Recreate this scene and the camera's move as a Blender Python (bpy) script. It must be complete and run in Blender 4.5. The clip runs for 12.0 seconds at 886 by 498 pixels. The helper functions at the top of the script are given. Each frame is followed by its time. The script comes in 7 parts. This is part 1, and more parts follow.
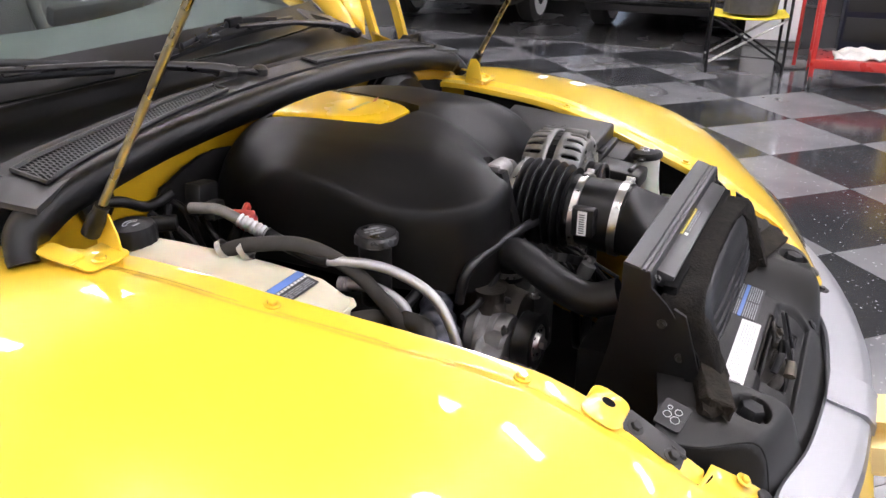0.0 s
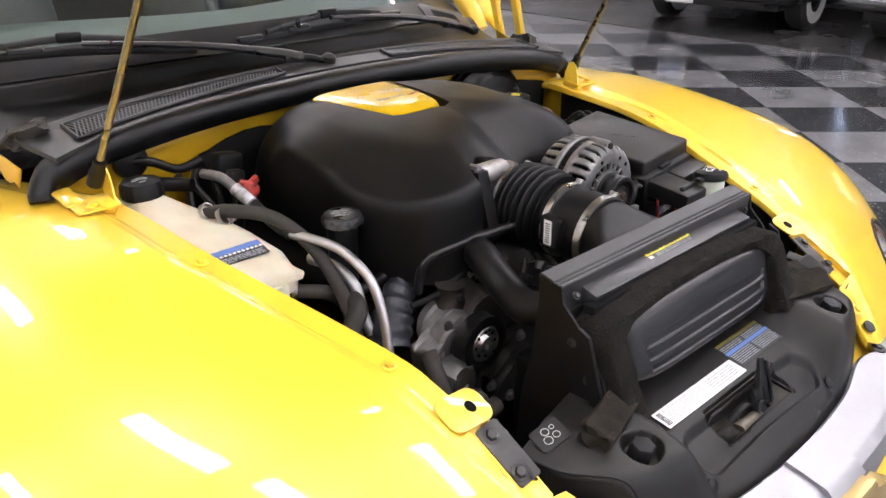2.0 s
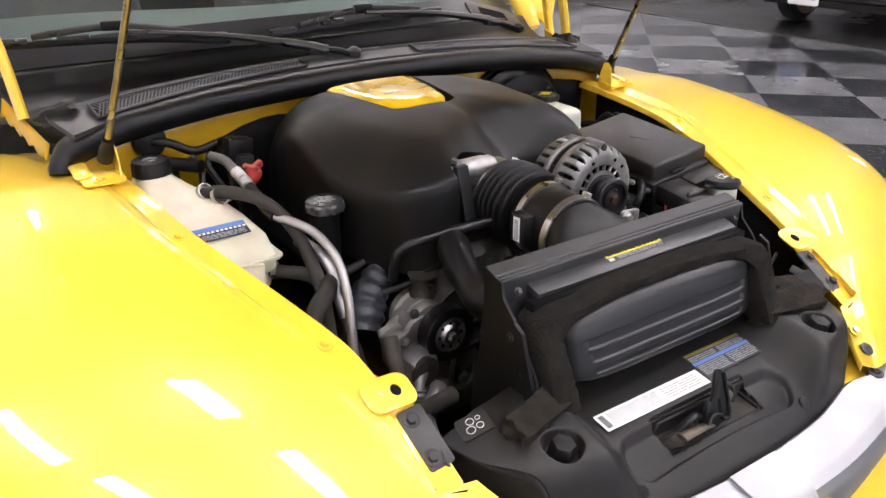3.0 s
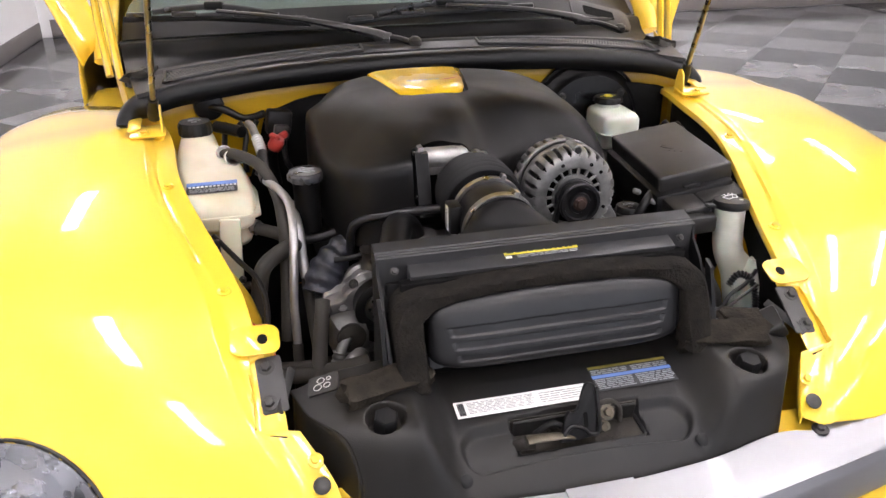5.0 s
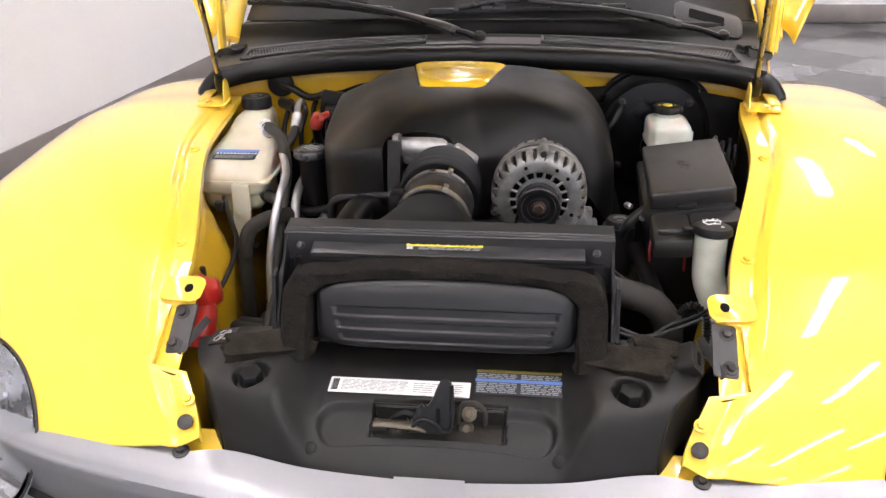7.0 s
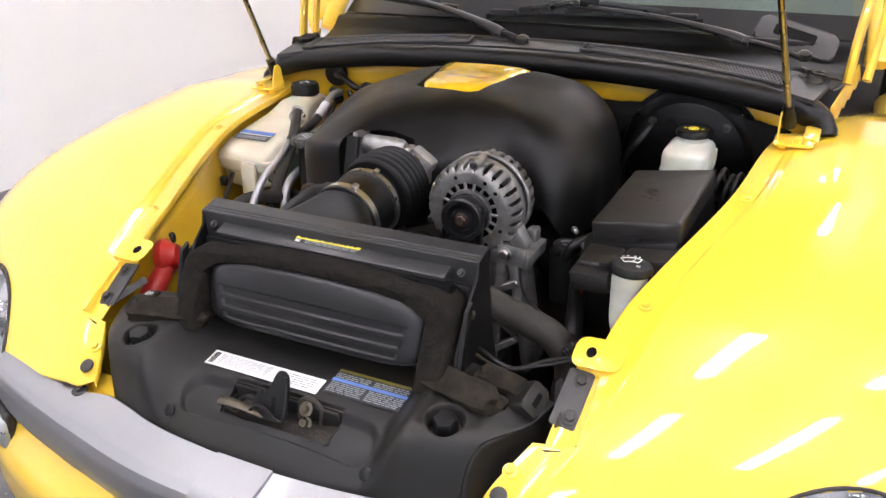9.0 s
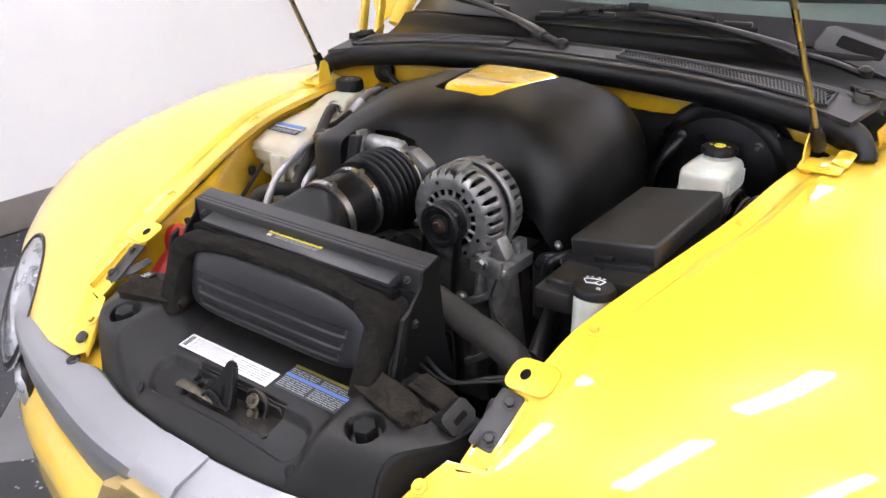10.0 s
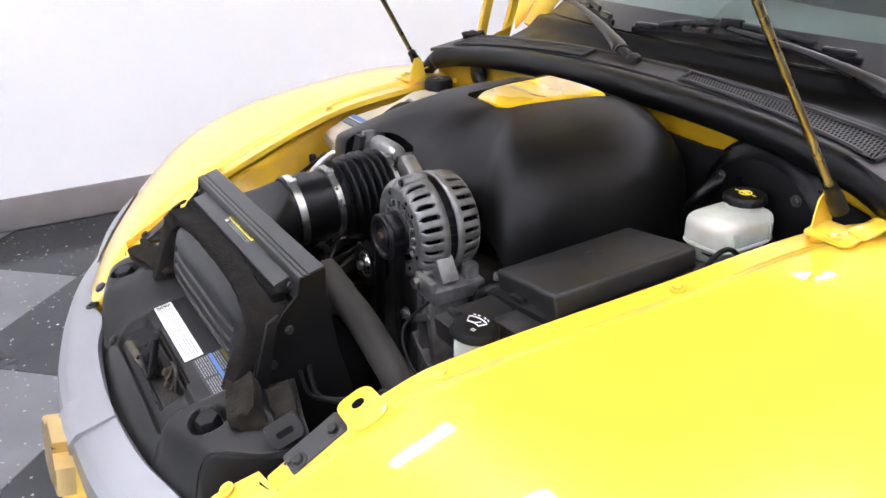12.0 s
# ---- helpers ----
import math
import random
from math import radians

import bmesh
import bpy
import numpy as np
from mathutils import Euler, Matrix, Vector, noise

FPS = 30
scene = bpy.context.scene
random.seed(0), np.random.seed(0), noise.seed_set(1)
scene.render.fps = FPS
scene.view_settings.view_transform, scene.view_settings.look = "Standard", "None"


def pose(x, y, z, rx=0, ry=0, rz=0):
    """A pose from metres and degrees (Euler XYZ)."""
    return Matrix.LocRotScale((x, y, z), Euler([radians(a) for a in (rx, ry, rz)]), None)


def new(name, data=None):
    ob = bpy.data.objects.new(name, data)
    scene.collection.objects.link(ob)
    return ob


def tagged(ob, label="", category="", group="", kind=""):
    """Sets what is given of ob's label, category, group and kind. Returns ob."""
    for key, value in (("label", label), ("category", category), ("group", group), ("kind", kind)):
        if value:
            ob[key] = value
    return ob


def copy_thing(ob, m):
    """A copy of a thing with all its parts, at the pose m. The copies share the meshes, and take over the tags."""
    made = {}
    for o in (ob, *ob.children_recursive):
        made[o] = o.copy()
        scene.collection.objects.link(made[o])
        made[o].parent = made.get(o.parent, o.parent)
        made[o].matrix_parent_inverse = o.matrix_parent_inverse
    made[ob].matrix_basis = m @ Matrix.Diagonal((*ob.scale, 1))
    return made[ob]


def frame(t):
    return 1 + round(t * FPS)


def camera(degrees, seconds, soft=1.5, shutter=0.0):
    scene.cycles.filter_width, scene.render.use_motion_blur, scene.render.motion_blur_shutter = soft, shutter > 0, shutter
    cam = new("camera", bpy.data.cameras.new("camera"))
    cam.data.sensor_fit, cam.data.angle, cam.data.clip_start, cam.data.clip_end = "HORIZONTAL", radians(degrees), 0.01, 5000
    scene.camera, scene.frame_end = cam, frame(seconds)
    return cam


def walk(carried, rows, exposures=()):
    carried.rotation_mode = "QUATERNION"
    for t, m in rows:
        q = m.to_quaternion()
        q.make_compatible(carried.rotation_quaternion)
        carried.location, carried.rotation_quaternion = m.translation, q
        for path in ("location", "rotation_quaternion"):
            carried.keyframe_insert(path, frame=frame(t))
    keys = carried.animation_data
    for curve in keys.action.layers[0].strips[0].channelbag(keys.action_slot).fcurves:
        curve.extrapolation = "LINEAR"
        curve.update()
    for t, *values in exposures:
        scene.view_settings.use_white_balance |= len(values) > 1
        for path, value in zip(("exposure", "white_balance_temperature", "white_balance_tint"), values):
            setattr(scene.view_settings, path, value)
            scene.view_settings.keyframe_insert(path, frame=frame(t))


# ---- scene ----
cam = camera(57.2, 12.0)
METRES, EYE, TILT, LEAN, TURN = 3.0, 1.4, -24.2, 0.0, -63.0
ROWS = [
    (0.0, 0.0, 0.0, 0.0, 0.0, 0.0, 0.0),
    (0.5, 0.0328, -0.0005, 0.0001, 3.75, -0.04, -1.56),
    (1.0, 0.0685, 0.0014, 0.0017, 8.59, -0.29, -3.64),
    (1.5, 0.1069, 0.0053, 0.0038, 13.56, -0.74, -5.77),
    (2.0, 0.1448, 0.0111, 0.0073, 18.35, -1.4, -7.72),
    (2.5, 0.1803, 0.0189, 0.0113, 22.62, -2.13, -9.43),
    (3.0, 0.2147, 0.0288, 0.0162, 26.77, -2.94, -10.98),
    (3.5, 0.2522, 0.0426, 0.0231, 31.3, -3.95, -12.63),
    (5.5, 0.3883, 0.1343, 0.0665, 51.82, -10.04, -18.61),
    (6.0, 0.4143, 0.1641, 0.0803, 56.84, -11.84, -19.62),
    (6.5, 0.4381, 0.1994, 0.096, 62.32, -13.8, -20.64),
    (7.0, 0.4565, 0.2348, 0.1115, 67.91, -15.88, -21.47),
    (7.5, 0.4695, 0.2719, 0.1277, 72.47, -17.65, -21.96),
    (9.5, 0.4809, 0.435, 0.2023, 95.16, -26.93, -22.83),
    (10.0, 0.4708, 0.4725, 0.2193, 100.94, -29.3, -22.42),
    (10.5, 0.4554, 0.5125, 0.2369, 107.23, -31.75, -21.78),
    (11.0, 0.4355, 0.5512, 0.2533, 113.44, -34.07, -20.82),
    (11.5, 0.4125, 0.5854, 0.268, 119.12, -36.13, -19.79),
    (12.0, 0.3897, 0.6139, 0.2805, 124.15, -37.93, -18.71),
]
walk(cam, [(t, pose(-1.191, -0.188, EYE, TILT, LEAN, TURN) @ pose(METRES * x, METRES * y, METRES * z, 90 + pitch, roll, yaw)) for t, x, y, z, yaw, pitch, roll in ROWS],
     exposures=[(0.0, 0.04, 6560, 20), (2.5, 0.03, 6660, 20), (7.5, -0.01, 6820, 20), (9.5, 0.03, 6480, 19), (12.0, 0.06, 6200, 18)])

# ---- world and light ----
world = bpy.data.worlds.new("world")
scene.world = world
world.use_nodes = True
world.node_tree.nodes["Background"].inputs[0].default_value = (0.9, 0.95, 1.0, 1)
world.node_tree.nodes["Background"].inputs[1].default_value = 0.25

LAMP = 46.0
FLOOR_O = (3.642, -0.7175)


# ---- materials ----
def mat(name, base, rough=0.5, metal=0.0, vary=0.15, scale=30.0, fine=400.0, bump=0.05, coat=0.0, tint=None, rvary=0.12,
        stretch=None, random_vary=0.0, spec=0.5):
    """Principled surface with coarse and fine variation in colour, gloss and relief."""
    m = bpy.data.materials.new(name)
    m.use_nodes = True
    nt = m.node_tree
    b = nt.nodes["Principled BSDF"]
    b.inputs["Metallic"].default_value = metal
    b.inputs["Coat Weight"].default_value = coat
    b.inputs["Coat Roughness"].default_value = 0.04
    b.inputs["Specular IOR Level"].default_value = spec
    co = nt.nodes.new("ShaderNodeTexCoord")
    src = co.outputs["Object"]
    if stretch:
        mp = nt.nodes.new("ShaderNodeMapping")
        mp.inputs["Scale"].default_value = stretch
        nt.links.new(src, mp.inputs["Vector"])
        src = mp.outputs["Vector"]
    n1 = nt.nodes.new("ShaderNodeTexNoise")
    n1.inputs["Scale"].default_value = scale
    n1.inputs["Detail"].default_value = 5
    n2 = nt.nodes.new("ShaderNodeTexNoise")
    n2.inputs["Scale"].default_value = fine
    n2.inputs["Detail"].default_value = 2
    nt.links.new(src, n1.inputs["Vector"])
    nt.links.new(src, n2.inputs["Vector"])
    mix = nt.nodes.new("ShaderNodeMix")
    mix.data_type = "RGBA"
    dark = tuple(c * (1 - vary) for c in base) if tint is None else tint
    mix.inputs["A"].default_value = (*dark, 1)
    mix.inputs["B"].default_value = (*(min(1, c * (1 + vary * 0.6)) for c in base), 1)
    ramp = nt.nodes.new("ShaderNodeMapRange")
    ramp.inputs["From Min"].default_value = 0.32
    ramp.inputs["From Max"].default_value = 0.68
    nt.links.new(n1.outputs["Fac"], ramp.inputs["Value"])
    nt.links.new(ramp.outputs["Result"], mix.inputs["Factor"])
    out = mix.outputs["Result"]
    if random_vary:
        info = nt.nodes.new("ShaderNodeObjectInfo")
        hsv = nt.nodes.new("ShaderNodeHueSaturation")
        mr = nt.nodes.new("ShaderNodeMapRange")
        mr.inputs["To Min"].default_value = 1 - random_vary
        mr.inputs["To Max"].default_value = 1 + random_vary
        nt.links.new(info.outputs["Random"], mr.inputs["Value"])
        nt.links.new(mr.outputs["Result"], hsv.inputs["Value"])
        nt.links.new(out, hsv.inputs["Color"])
        out = hsv.outputs["Color"]
    nt.links.new(out, b.inputs["Base Color"])
    r = nt.nodes.new("ShaderNodeMapRange")
    r.inputs["To Min"].default_value = max(0.02, rough - rvary)
    r.inputs["To Max"].default_value = min(1, rough + rvary)
    nt.links.new(n1.outputs["Fac"], r.inputs["Value"])
    nt.links.new(r.outputs["Result"], b.inputs["Roughness"])
    if bump:
        bp = nt.nodes.new("ShaderNodeBump")
        bp.inputs["Strength"].default_value = bump
        bp.inputs["Distance"].default_value = 0.002
        nt.links.new(n2.outputs["Fac"], bp.inputs["Height"])
        nt.links.new(bp.outputs["Normal"], b.inputs["Normal"])
    return m


def speckled(name, base, chip, rough, random_vary=0.0):
    """Vinyl floor tile with pale chips and a waxed, scuffed surface."""
    m = mat(name, base, rough, vary=0.2, scale=3.0, fine=60.0, bump=0.02, rvary=0.1, random_vary=random_vary, spec=0.36)
    nt = m.node_tree
    b = nt.nodes["Principled BSDF"]
    old = b.inputs["Base Color"].links[0].from_socket
    geo = nt.nodes.new("ShaderNodeNewGeometry")
    vor = nt.nodes.new("ShaderNodeTexVoronoi")
    vor.inputs["Scale"].default_value = 38.0
    nt.links.new(geo.outputs["Position"], vor.inputs["Vector"])
    nz = nt.nodes.new("ShaderNodeTexNoise")
    nz.inputs["Scale"].default_value = 130.0
    nt.links.new(geo.outputs["Position"], nz.inputs["Vector"])
    add = nt.nodes.new("ShaderNodeMath")
    add.operation = "MULTIPLY_ADD"
    add.inputs[1].default_value = 0.35
    nt.links.new(nz.outputs["Fac"], add.inputs[0])
    nt.links.new(vor.outputs["Distance"], add.inputs[2])
    lt = nt.nodes.new("ShaderNodeMath")
    lt.operation = "LESS_THAN"
    lt.inputs[1].default_value = 0.33
    nt.links.new(add.outputs[0], lt.inputs[0])
    sep = nt.nodes.new("ShaderNodeSeparateColor")
    nt.links.new(vor.outputs["Color"], sep.inputs[0])
    gate = nt.nodes.new("ShaderNodeMath")
    gate.operation = "GREATER_THAN"
    gate.inputs[1].default_value = 0.45
    nt.links.new(sep.outputs[0], gate.inputs[0])
    mul = nt.nodes.new("ShaderNodeMath")
    mul.operation = "MULTIPLY"
    nt.links.new(lt.outputs[0], mul.inputs[0])
    nt.links.new(gate.outputs[0], mul.inputs[1])
    mix = nt.nodes.new("ShaderNodeMix")
    mix.data_type = "RGBA"
    nt.links.new(mul.outputs[0], mix.inputs["Factor"])
    nt.links.new(old, mix.inputs["A"])
    mix.inputs["B"].default_value = (*chip, 1)
    nt.links.new(mix.outputs["Result"], b.inputs["Base Color"])
    return m


def glass(name, color, rough=0.0, ior=1.45):
    m = bpy.data.materials.new(name)
    m.use_nodes = True
    b = m.node_tree.nodes["Principled BSDF"]
    b.inputs["Base Color"].default_value = (*color, 1)
    b.inputs["Roughness"].default_value = rough
    b.inputs["IOR"].default_value = ior
    b.inputs["Transmission Weight"].default_value = 1.0
    return m


def glow(name, color, strength):
    m = bpy.data.materials.new(name)
    m.use_nodes = True
    b = m.node_tree.nodes["Principled BSDF"]
    b.inputs["Base Color"].default_value = (*color, 1)
    b.inputs["Emission Color"].default_value = (*color, 1)
    b.inputs["Emission Strength"].default_value = strength
    return m


PAINT = mat("yellow_paint", (0.88, 0.575, 0.040), 0.32, vary=0.03, scale=4, fine=900, bump=0.004, coat=1.0, rvary=0.05)
# Body yellow darkened to hold the shade under the hood, with a thinner coat
PAINT_IN = mat("yellow_paint_shaded", (0.56, 0.33, 0.008), 0.42, vary=0.12, scale=9, fine=500, bump=0.02, coat=0.3)
PLASTIC = mat("black_plastic", (0.0055, 0.0055, 0.0058), 0.44, vary=0.25, scale=14, fine=900, bump=0.10, spec=0.27)
COVER = mat("engine_cover_plastic", (0.0045, 0.0043, 0.0043), 0.43, vary=0.3, scale=6, fine=1100, bump=0.08, rvary=0.10, spec=0.25)
TRAYM = mat("tray_plastic", (0.010, 0.0102, 0.0108), 0.44, vary=0.3, scale=9, fine=700, bump=0.14, tint=(0.017, 0.0155, 0.0135), spec=0.29)
FUSEM = mat("fuse_box_plastic", (0.014, 0.013, 0.0122), 0.42, vary=0.25, scale=20, fine=800, bump=0.15, spec=0.5)
RUBBER = mat("rubber", (0.0045, 0.0045, 0.0048), 0.38, vary=0.3, scale=20, fine=500, bump=0.12, spec=0.3)
RUBBER_D = mat("dusty_rubber", (0.036, 0.033, 0.028), 0.7, vary=0.35, scale=14, fine=400, bump=0.15, spec=0.3)
FOAM = mat("foam", (0.007, 0.0066, 0.006), 0.95, vary=0.45, scale=60, fine=260, bump=0.9, tint=(0.016, 0.0135, 0.011), spec=0.12)
FOAM_D = mat("dirty_foam", (0.009, 0.0078, 0.0064), 0.95, vary=0.5, scale=35, fine=200, bump=1.0, tint=(0.027, 0.0225, 0.017), spec=0.12)
ALU = mat("cast_aluminium", (0.40, 0.395, 0.385), 0.46, metal=0.8, vary=0.3, scale=40, fine=500, bump=0.25)
ALU_D = mat("dull_aluminium", (0.19, 0.185, 0.18), 0.5, metal=0.7, vary=0.35, scale=30, fine=400, bump=0.3)
ALTM = mat("alternator_casting", (0.24, 0.238, 0.232), 0.45, metal=0.75, vary=0.35, scale=45, fine=450, bump=0.3)
TUBE = mat("aluminium_tube", (0.48, 0.48, 0.48), 0.45, metal=0.9, vary=0.12, scale=30, fine=500, bump=0.05)
STEEL = mat("steel", (0.55, 0.54, 0.52), 0.3, metal=1.0, vary=0.25, scale=60, fine=600, bump=0.05)
BOLTM = mat("dark_bolt", (0.045, 0.044, 0.042), 0.45, metal=0.6, vary=0.3, scale=80, fine=600, bump=0.1)
GRIME = mat("grimy_iron", (0.045, 0.040, 0.034), 0.6, metal=0.4, vary=0.5, scale=25, fine=300, bump=0.5, spec=0.3)
TANK = mat("milky_plastic", (0.60, 0.565, 0.44), 0.32, vary=0.12, scale=12, fine=300, bump=0.04, tint=(0.52, 0.47, 0.34))
TANK.node_tree.nodes["Principled BSDF"].inputs["Subsurface Weight"].default_value = 0.15
TANK_W = mat("white_milky_plastic", (0.60, 0.61, 0.54), 0.34, vary=0.16, scale=18, fine=300, bump=0.05, tint=(0.50, 0.51, 0.43))
TANK_W.node_tree.nodes["Principled BSDF"].inputs["Subsurface Weight"].default_value = 0.1
BOOSTM = mat("booster_enamel", (0.0028, 0.0028, 0.003), 0.30, vary=0.3, scale=12, fine=600, bump=0.05, spec=0.16)
SILVER = mat("silver_paint", (0.36, 0.365, 0.38), 0.46, metal=0.9, vary=0.05, scale=5, fine=1500, bump=0.02, coat=0.25, rvary=0.05)
GOLD = mat("gold_emblem", (0.62, 0.46, 0.20), 0.32, metal=0.8, vary=0.08, scale=30, bump=0.02)
STRUTM = mat("gas_strut_rod", (0.24, 0.22, 0.16), 0.28, metal=1.0, vary=0.1, scale=40, bump=0.0)
HORNM = mat("horn_enamel", (0.42, 0.018, 0.012), 0.35, vary=0.2, scale=20, bump=0.05)
RED = mat("red_plastic", (0.36, 0.035, 0.026), 0.4, vary=0.2, scale=30, bump=0.05)
WHITE = mat("white_label", (0.74, 0.74, 0.72), 0.45, vary=0.05, scale=40, bump=0.0)
INK = mat("label_ink", (0.03, 0.03, 0.032), 0.5, vary=0.1, bump=0.0)
GREYINK = mat("label_grey_ink", (0.30, 0.31, 0.32), 0.5, vary=0.1, bump=0.0)
BLUE = mat("label_blue", (0.10, 0.20, 0.52), 0.45, vary=0.1, bump=0.0)
YELLOWL = mat("label_yellow", (0.80, 0.66, 0.06), 0.45, vary=0.08, bump=0.0)
BADGE = mat("amber_cover_insert", (0.82, 0.52, 0.012), 0.25, vary=0.06, scale=6, bump=0.0, coat=1.0)
DASH = mat("dash_vinyl", (0.075, 0.088, 0.082), 0.7, vary=0.15, scale=20, fine=500, bump=0.2)
LEATHER = mat("seat_leather", (0.05, 0.05, 0.052), 0.5, vary=0.2, scale=25, fine=400, bump=0.2)
WALLM = mat("white_wall_paint", (0.84, 0.84, 0.845), 0.7, vary=0.02, scale=1.5, fine=120, bump=0.06)
BASEM = mat("baseboard_vinyl", (0.21, 0.19, 0.185), 0.5, vary=0.1, scale=8, fine=200, bump=0.05)
CEILM = mat("ceiling_panel", (0.32, 0.32, 0.33), 0.9, vary=0.06, scale=3, fine=150, bump=0.1)
TILE_D = speckled("dark_tile", (0.030, 0.031, 0.034), (0.30, 0.30, 0.31), 0.14, 0.12)
TILE_L = speckled("grey_tile", (0.145, 0.146, 0.152), (0.30, 0.30, 0.31), 0.15, 0.08)
SLAB = mat("polished_concrete", (0.045, 0.044, 0.043), 0.25, vary=0.3, scale=1.2, fine=40, bump=0.03)
WIND = glass("windshield_glass", (0.80, 0.90, 0.86))
LENS = glass("headlight_lens", (0.97, 0.98, 1.0))
CHROME = mat("chrome", (0.80, 0.80, 0.82), 0.08, metal=1.0, vary=0.03, bump=0.0, rvary=0.03)
DARKCAR = mat("dark_green_car_paint", (0.020, 0.028, 0.024), 0.2, vary=0.1, scale=3, bump=0.0, coat=1.0)
BLACKCAR = mat("black_car_paint", (0.012, 0.012, 0.013), 0.15, vary=0.1, scale=3, bump=0.0, coat=1.0)
TYRE = mat("tyre", (0.02, 0.02, 0.02), 0.8, vary=0.2, scale=30, bump=0.3)
CLOTH = mat("rag_cloth", (0.66, 0.65, 0.61), 0.95, vary=0.12, scale=25, fine=300, bump=0.6)
CANVAS = mat("yellow_canvas", (0.70, 0.56, 0.03), 0.85, vary=0.1, scale=30, fine=500, bump=0.4)
REDM = mat("red_enamel", (0.42, 0.025, 0.02), 0.3, vary=0.1, scale=8, bump=0.02, coat=0.5)
YELLOWM = mat("yellow_enamel", (0.70, 0.48, 0.03), 0.4, vary=0.1, scale=8, bump=0.02)
LATCHB = mat("greasy_bolt", (0.10, 0.085, 0.06), 0.4, metal=0.5, vary=0.4, scale=60, fine=500, bump=0.1)
# Near-black that paints deep shade, holes and slots; also colours some black parts
VOID = mat("shade_and_part_black", (0.0035, 0.0035, 0.0035), 0.8, vary=0.4, scale=10, bump=0.2, spec=0.12)

GLOSSP = mat("glossy_black_plastic", (0.010, 0.010, 0.011), 0.30, vary=0.2, scale=9, fine=900, bump=0.06, spec=0.4, rvary=0.06)
STRAPM = mat("coated_steel_strap", (0.055, 0.054, 0.053), 0.5, metal=0.3, vary=0.25, scale=30, fine=500, bump=0.1)
COWLM = mat("cowl_plastic", (0.0040, 0.0040, 0.0042), 0.36, vary=0.3, scale=10, fine=900, bump=0.05, spec=0.13)
CAPM = mat("worn_cap_plastic", (0.030, 0.030, 0.031), 0.30, vary=0.3, scale=40, fine=500, bump=0.1, spec=0.6)
BARM = mat("satin_black_bar", (0.026, 0.0262, 0.0272), 0.36, vary=0.15, scale=14, fine=900, bump=0.02, spec=0.6, rvary=0.03)
SHELFM = mat("dusty_cowl_plastic", (0.026, 0.026, 0.027), 0.45, vary=0.3, scale=14, fine=600, bump=0.12, spec=0.5)
WIPERM = mat("wiper_enamel", (0.016, 0.016, 0.017), 0.30, vary=0.2, scale=20, fine=700, bump=0.05, spec=0.6)
DAY = glow("daylight_sky", (0.80, 0.90, 1.0), 2.0)


# ---- mesh helpers ----
def spline(knots, v):
    """Smooth value at v through (position, value) knots in rising order."""
    if v <= knots[0][0]:
        return knots[0][1]
    if v >= knots[-1][0]:
        return knots[-1][1]
    n = len(knots)
    for i in range(n - 1):
        if v <= knots[i + 1][0]:
            break

    def slope(k):
        a, b = knots[max(0, k - 1)], knots[min(n - 1, k + 1)]
        return (b[1] - a[1]) / (b[0] - a[0])
    (x0, y0), (x1, y1) = knots[i], knots[i + 1]
    h = x1 - x0
    s = (v - x0) / h
    return ((2 * s**3 - 3 * s**2 + 1) * y0 + (s**3 - 2 * s**2 + s) * h * slope(i) + (3 * s**2 - 2 * s**3) * y1 + (s**3 - s**2) * h * slope(i + 1))


def step(a, b, v):
    s = min(1.0, max(0.0, (v - a) / (b - a)))
    return s * s * (3 - 2 * s)


def thing(name, loc, label, category, group="", kind=""):
    ob = new(name)
    ob.location = loc
    ob.empty_display_size = 0.05
    return tagged(ob, label, category, group, kind)


def part(name, bm, material, parent=None, label="", smooth=38):
    """Links a bmesh, given in world places, as one mesh object under a thing or part."""
    me = bpy.data.meshes.new(name)
    bmesh.ops.recalc_face_normals(bm, faces=bm.faces)
    bm.to_mesh(me)
    bm.free()
    me.materials.append(material)
    for p in me.polygons:
        p.use_smooth = True
    me.set_sharp_from_angle(angle=radians(smooth))
    ob = new(name, me)
    if parent:
        ob.parent = parent
        if parent.data is None:
            ob.matrix_parent_inverse = Matrix.Translation(parent.location).inverted()
    if label:
        ob["label"] = label
    return ob


def solo(name, bm, material, label, category, group="", kind="", smooth=38):
    return tagged(part(name, bm, material, None, "", smooth), label, category, group, kind)


def box(size, at=(0, 0, 0), turn=(0, 0, 0), bevel=0.0, seg=2, bm=None, taper=1.0):
    bm = bm or bmesh.new()
    tmp = bmesh.new()
    bmesh.ops.create_cube(tmp, size=1)
    for v in tmp.verts:
        k = taper if v.co.z > 0 else 1.0
        v.co = Vector((v.co.x * size[0] * k, v.co.y * size[1] * k, v.co.z * size[2]))
    if bevel:
        bmesh.ops.bevel(tmp, geom=tmp.edges[:], offset=bevel, segments=seg, profile=0.5, affect="EDGES")
    bmesh.ops.transform(tmp, matrix=pose(*at, *turn), verts=tmp.verts)
    return join(bm, tmp)


def join(bm, other):
    me = bpy.data.meshes.new("tmp")
    other.to_mesh(me)
    other.free()
    bm.from_mesh(me)
    bpy.data.meshes.remove(me)
    return bm


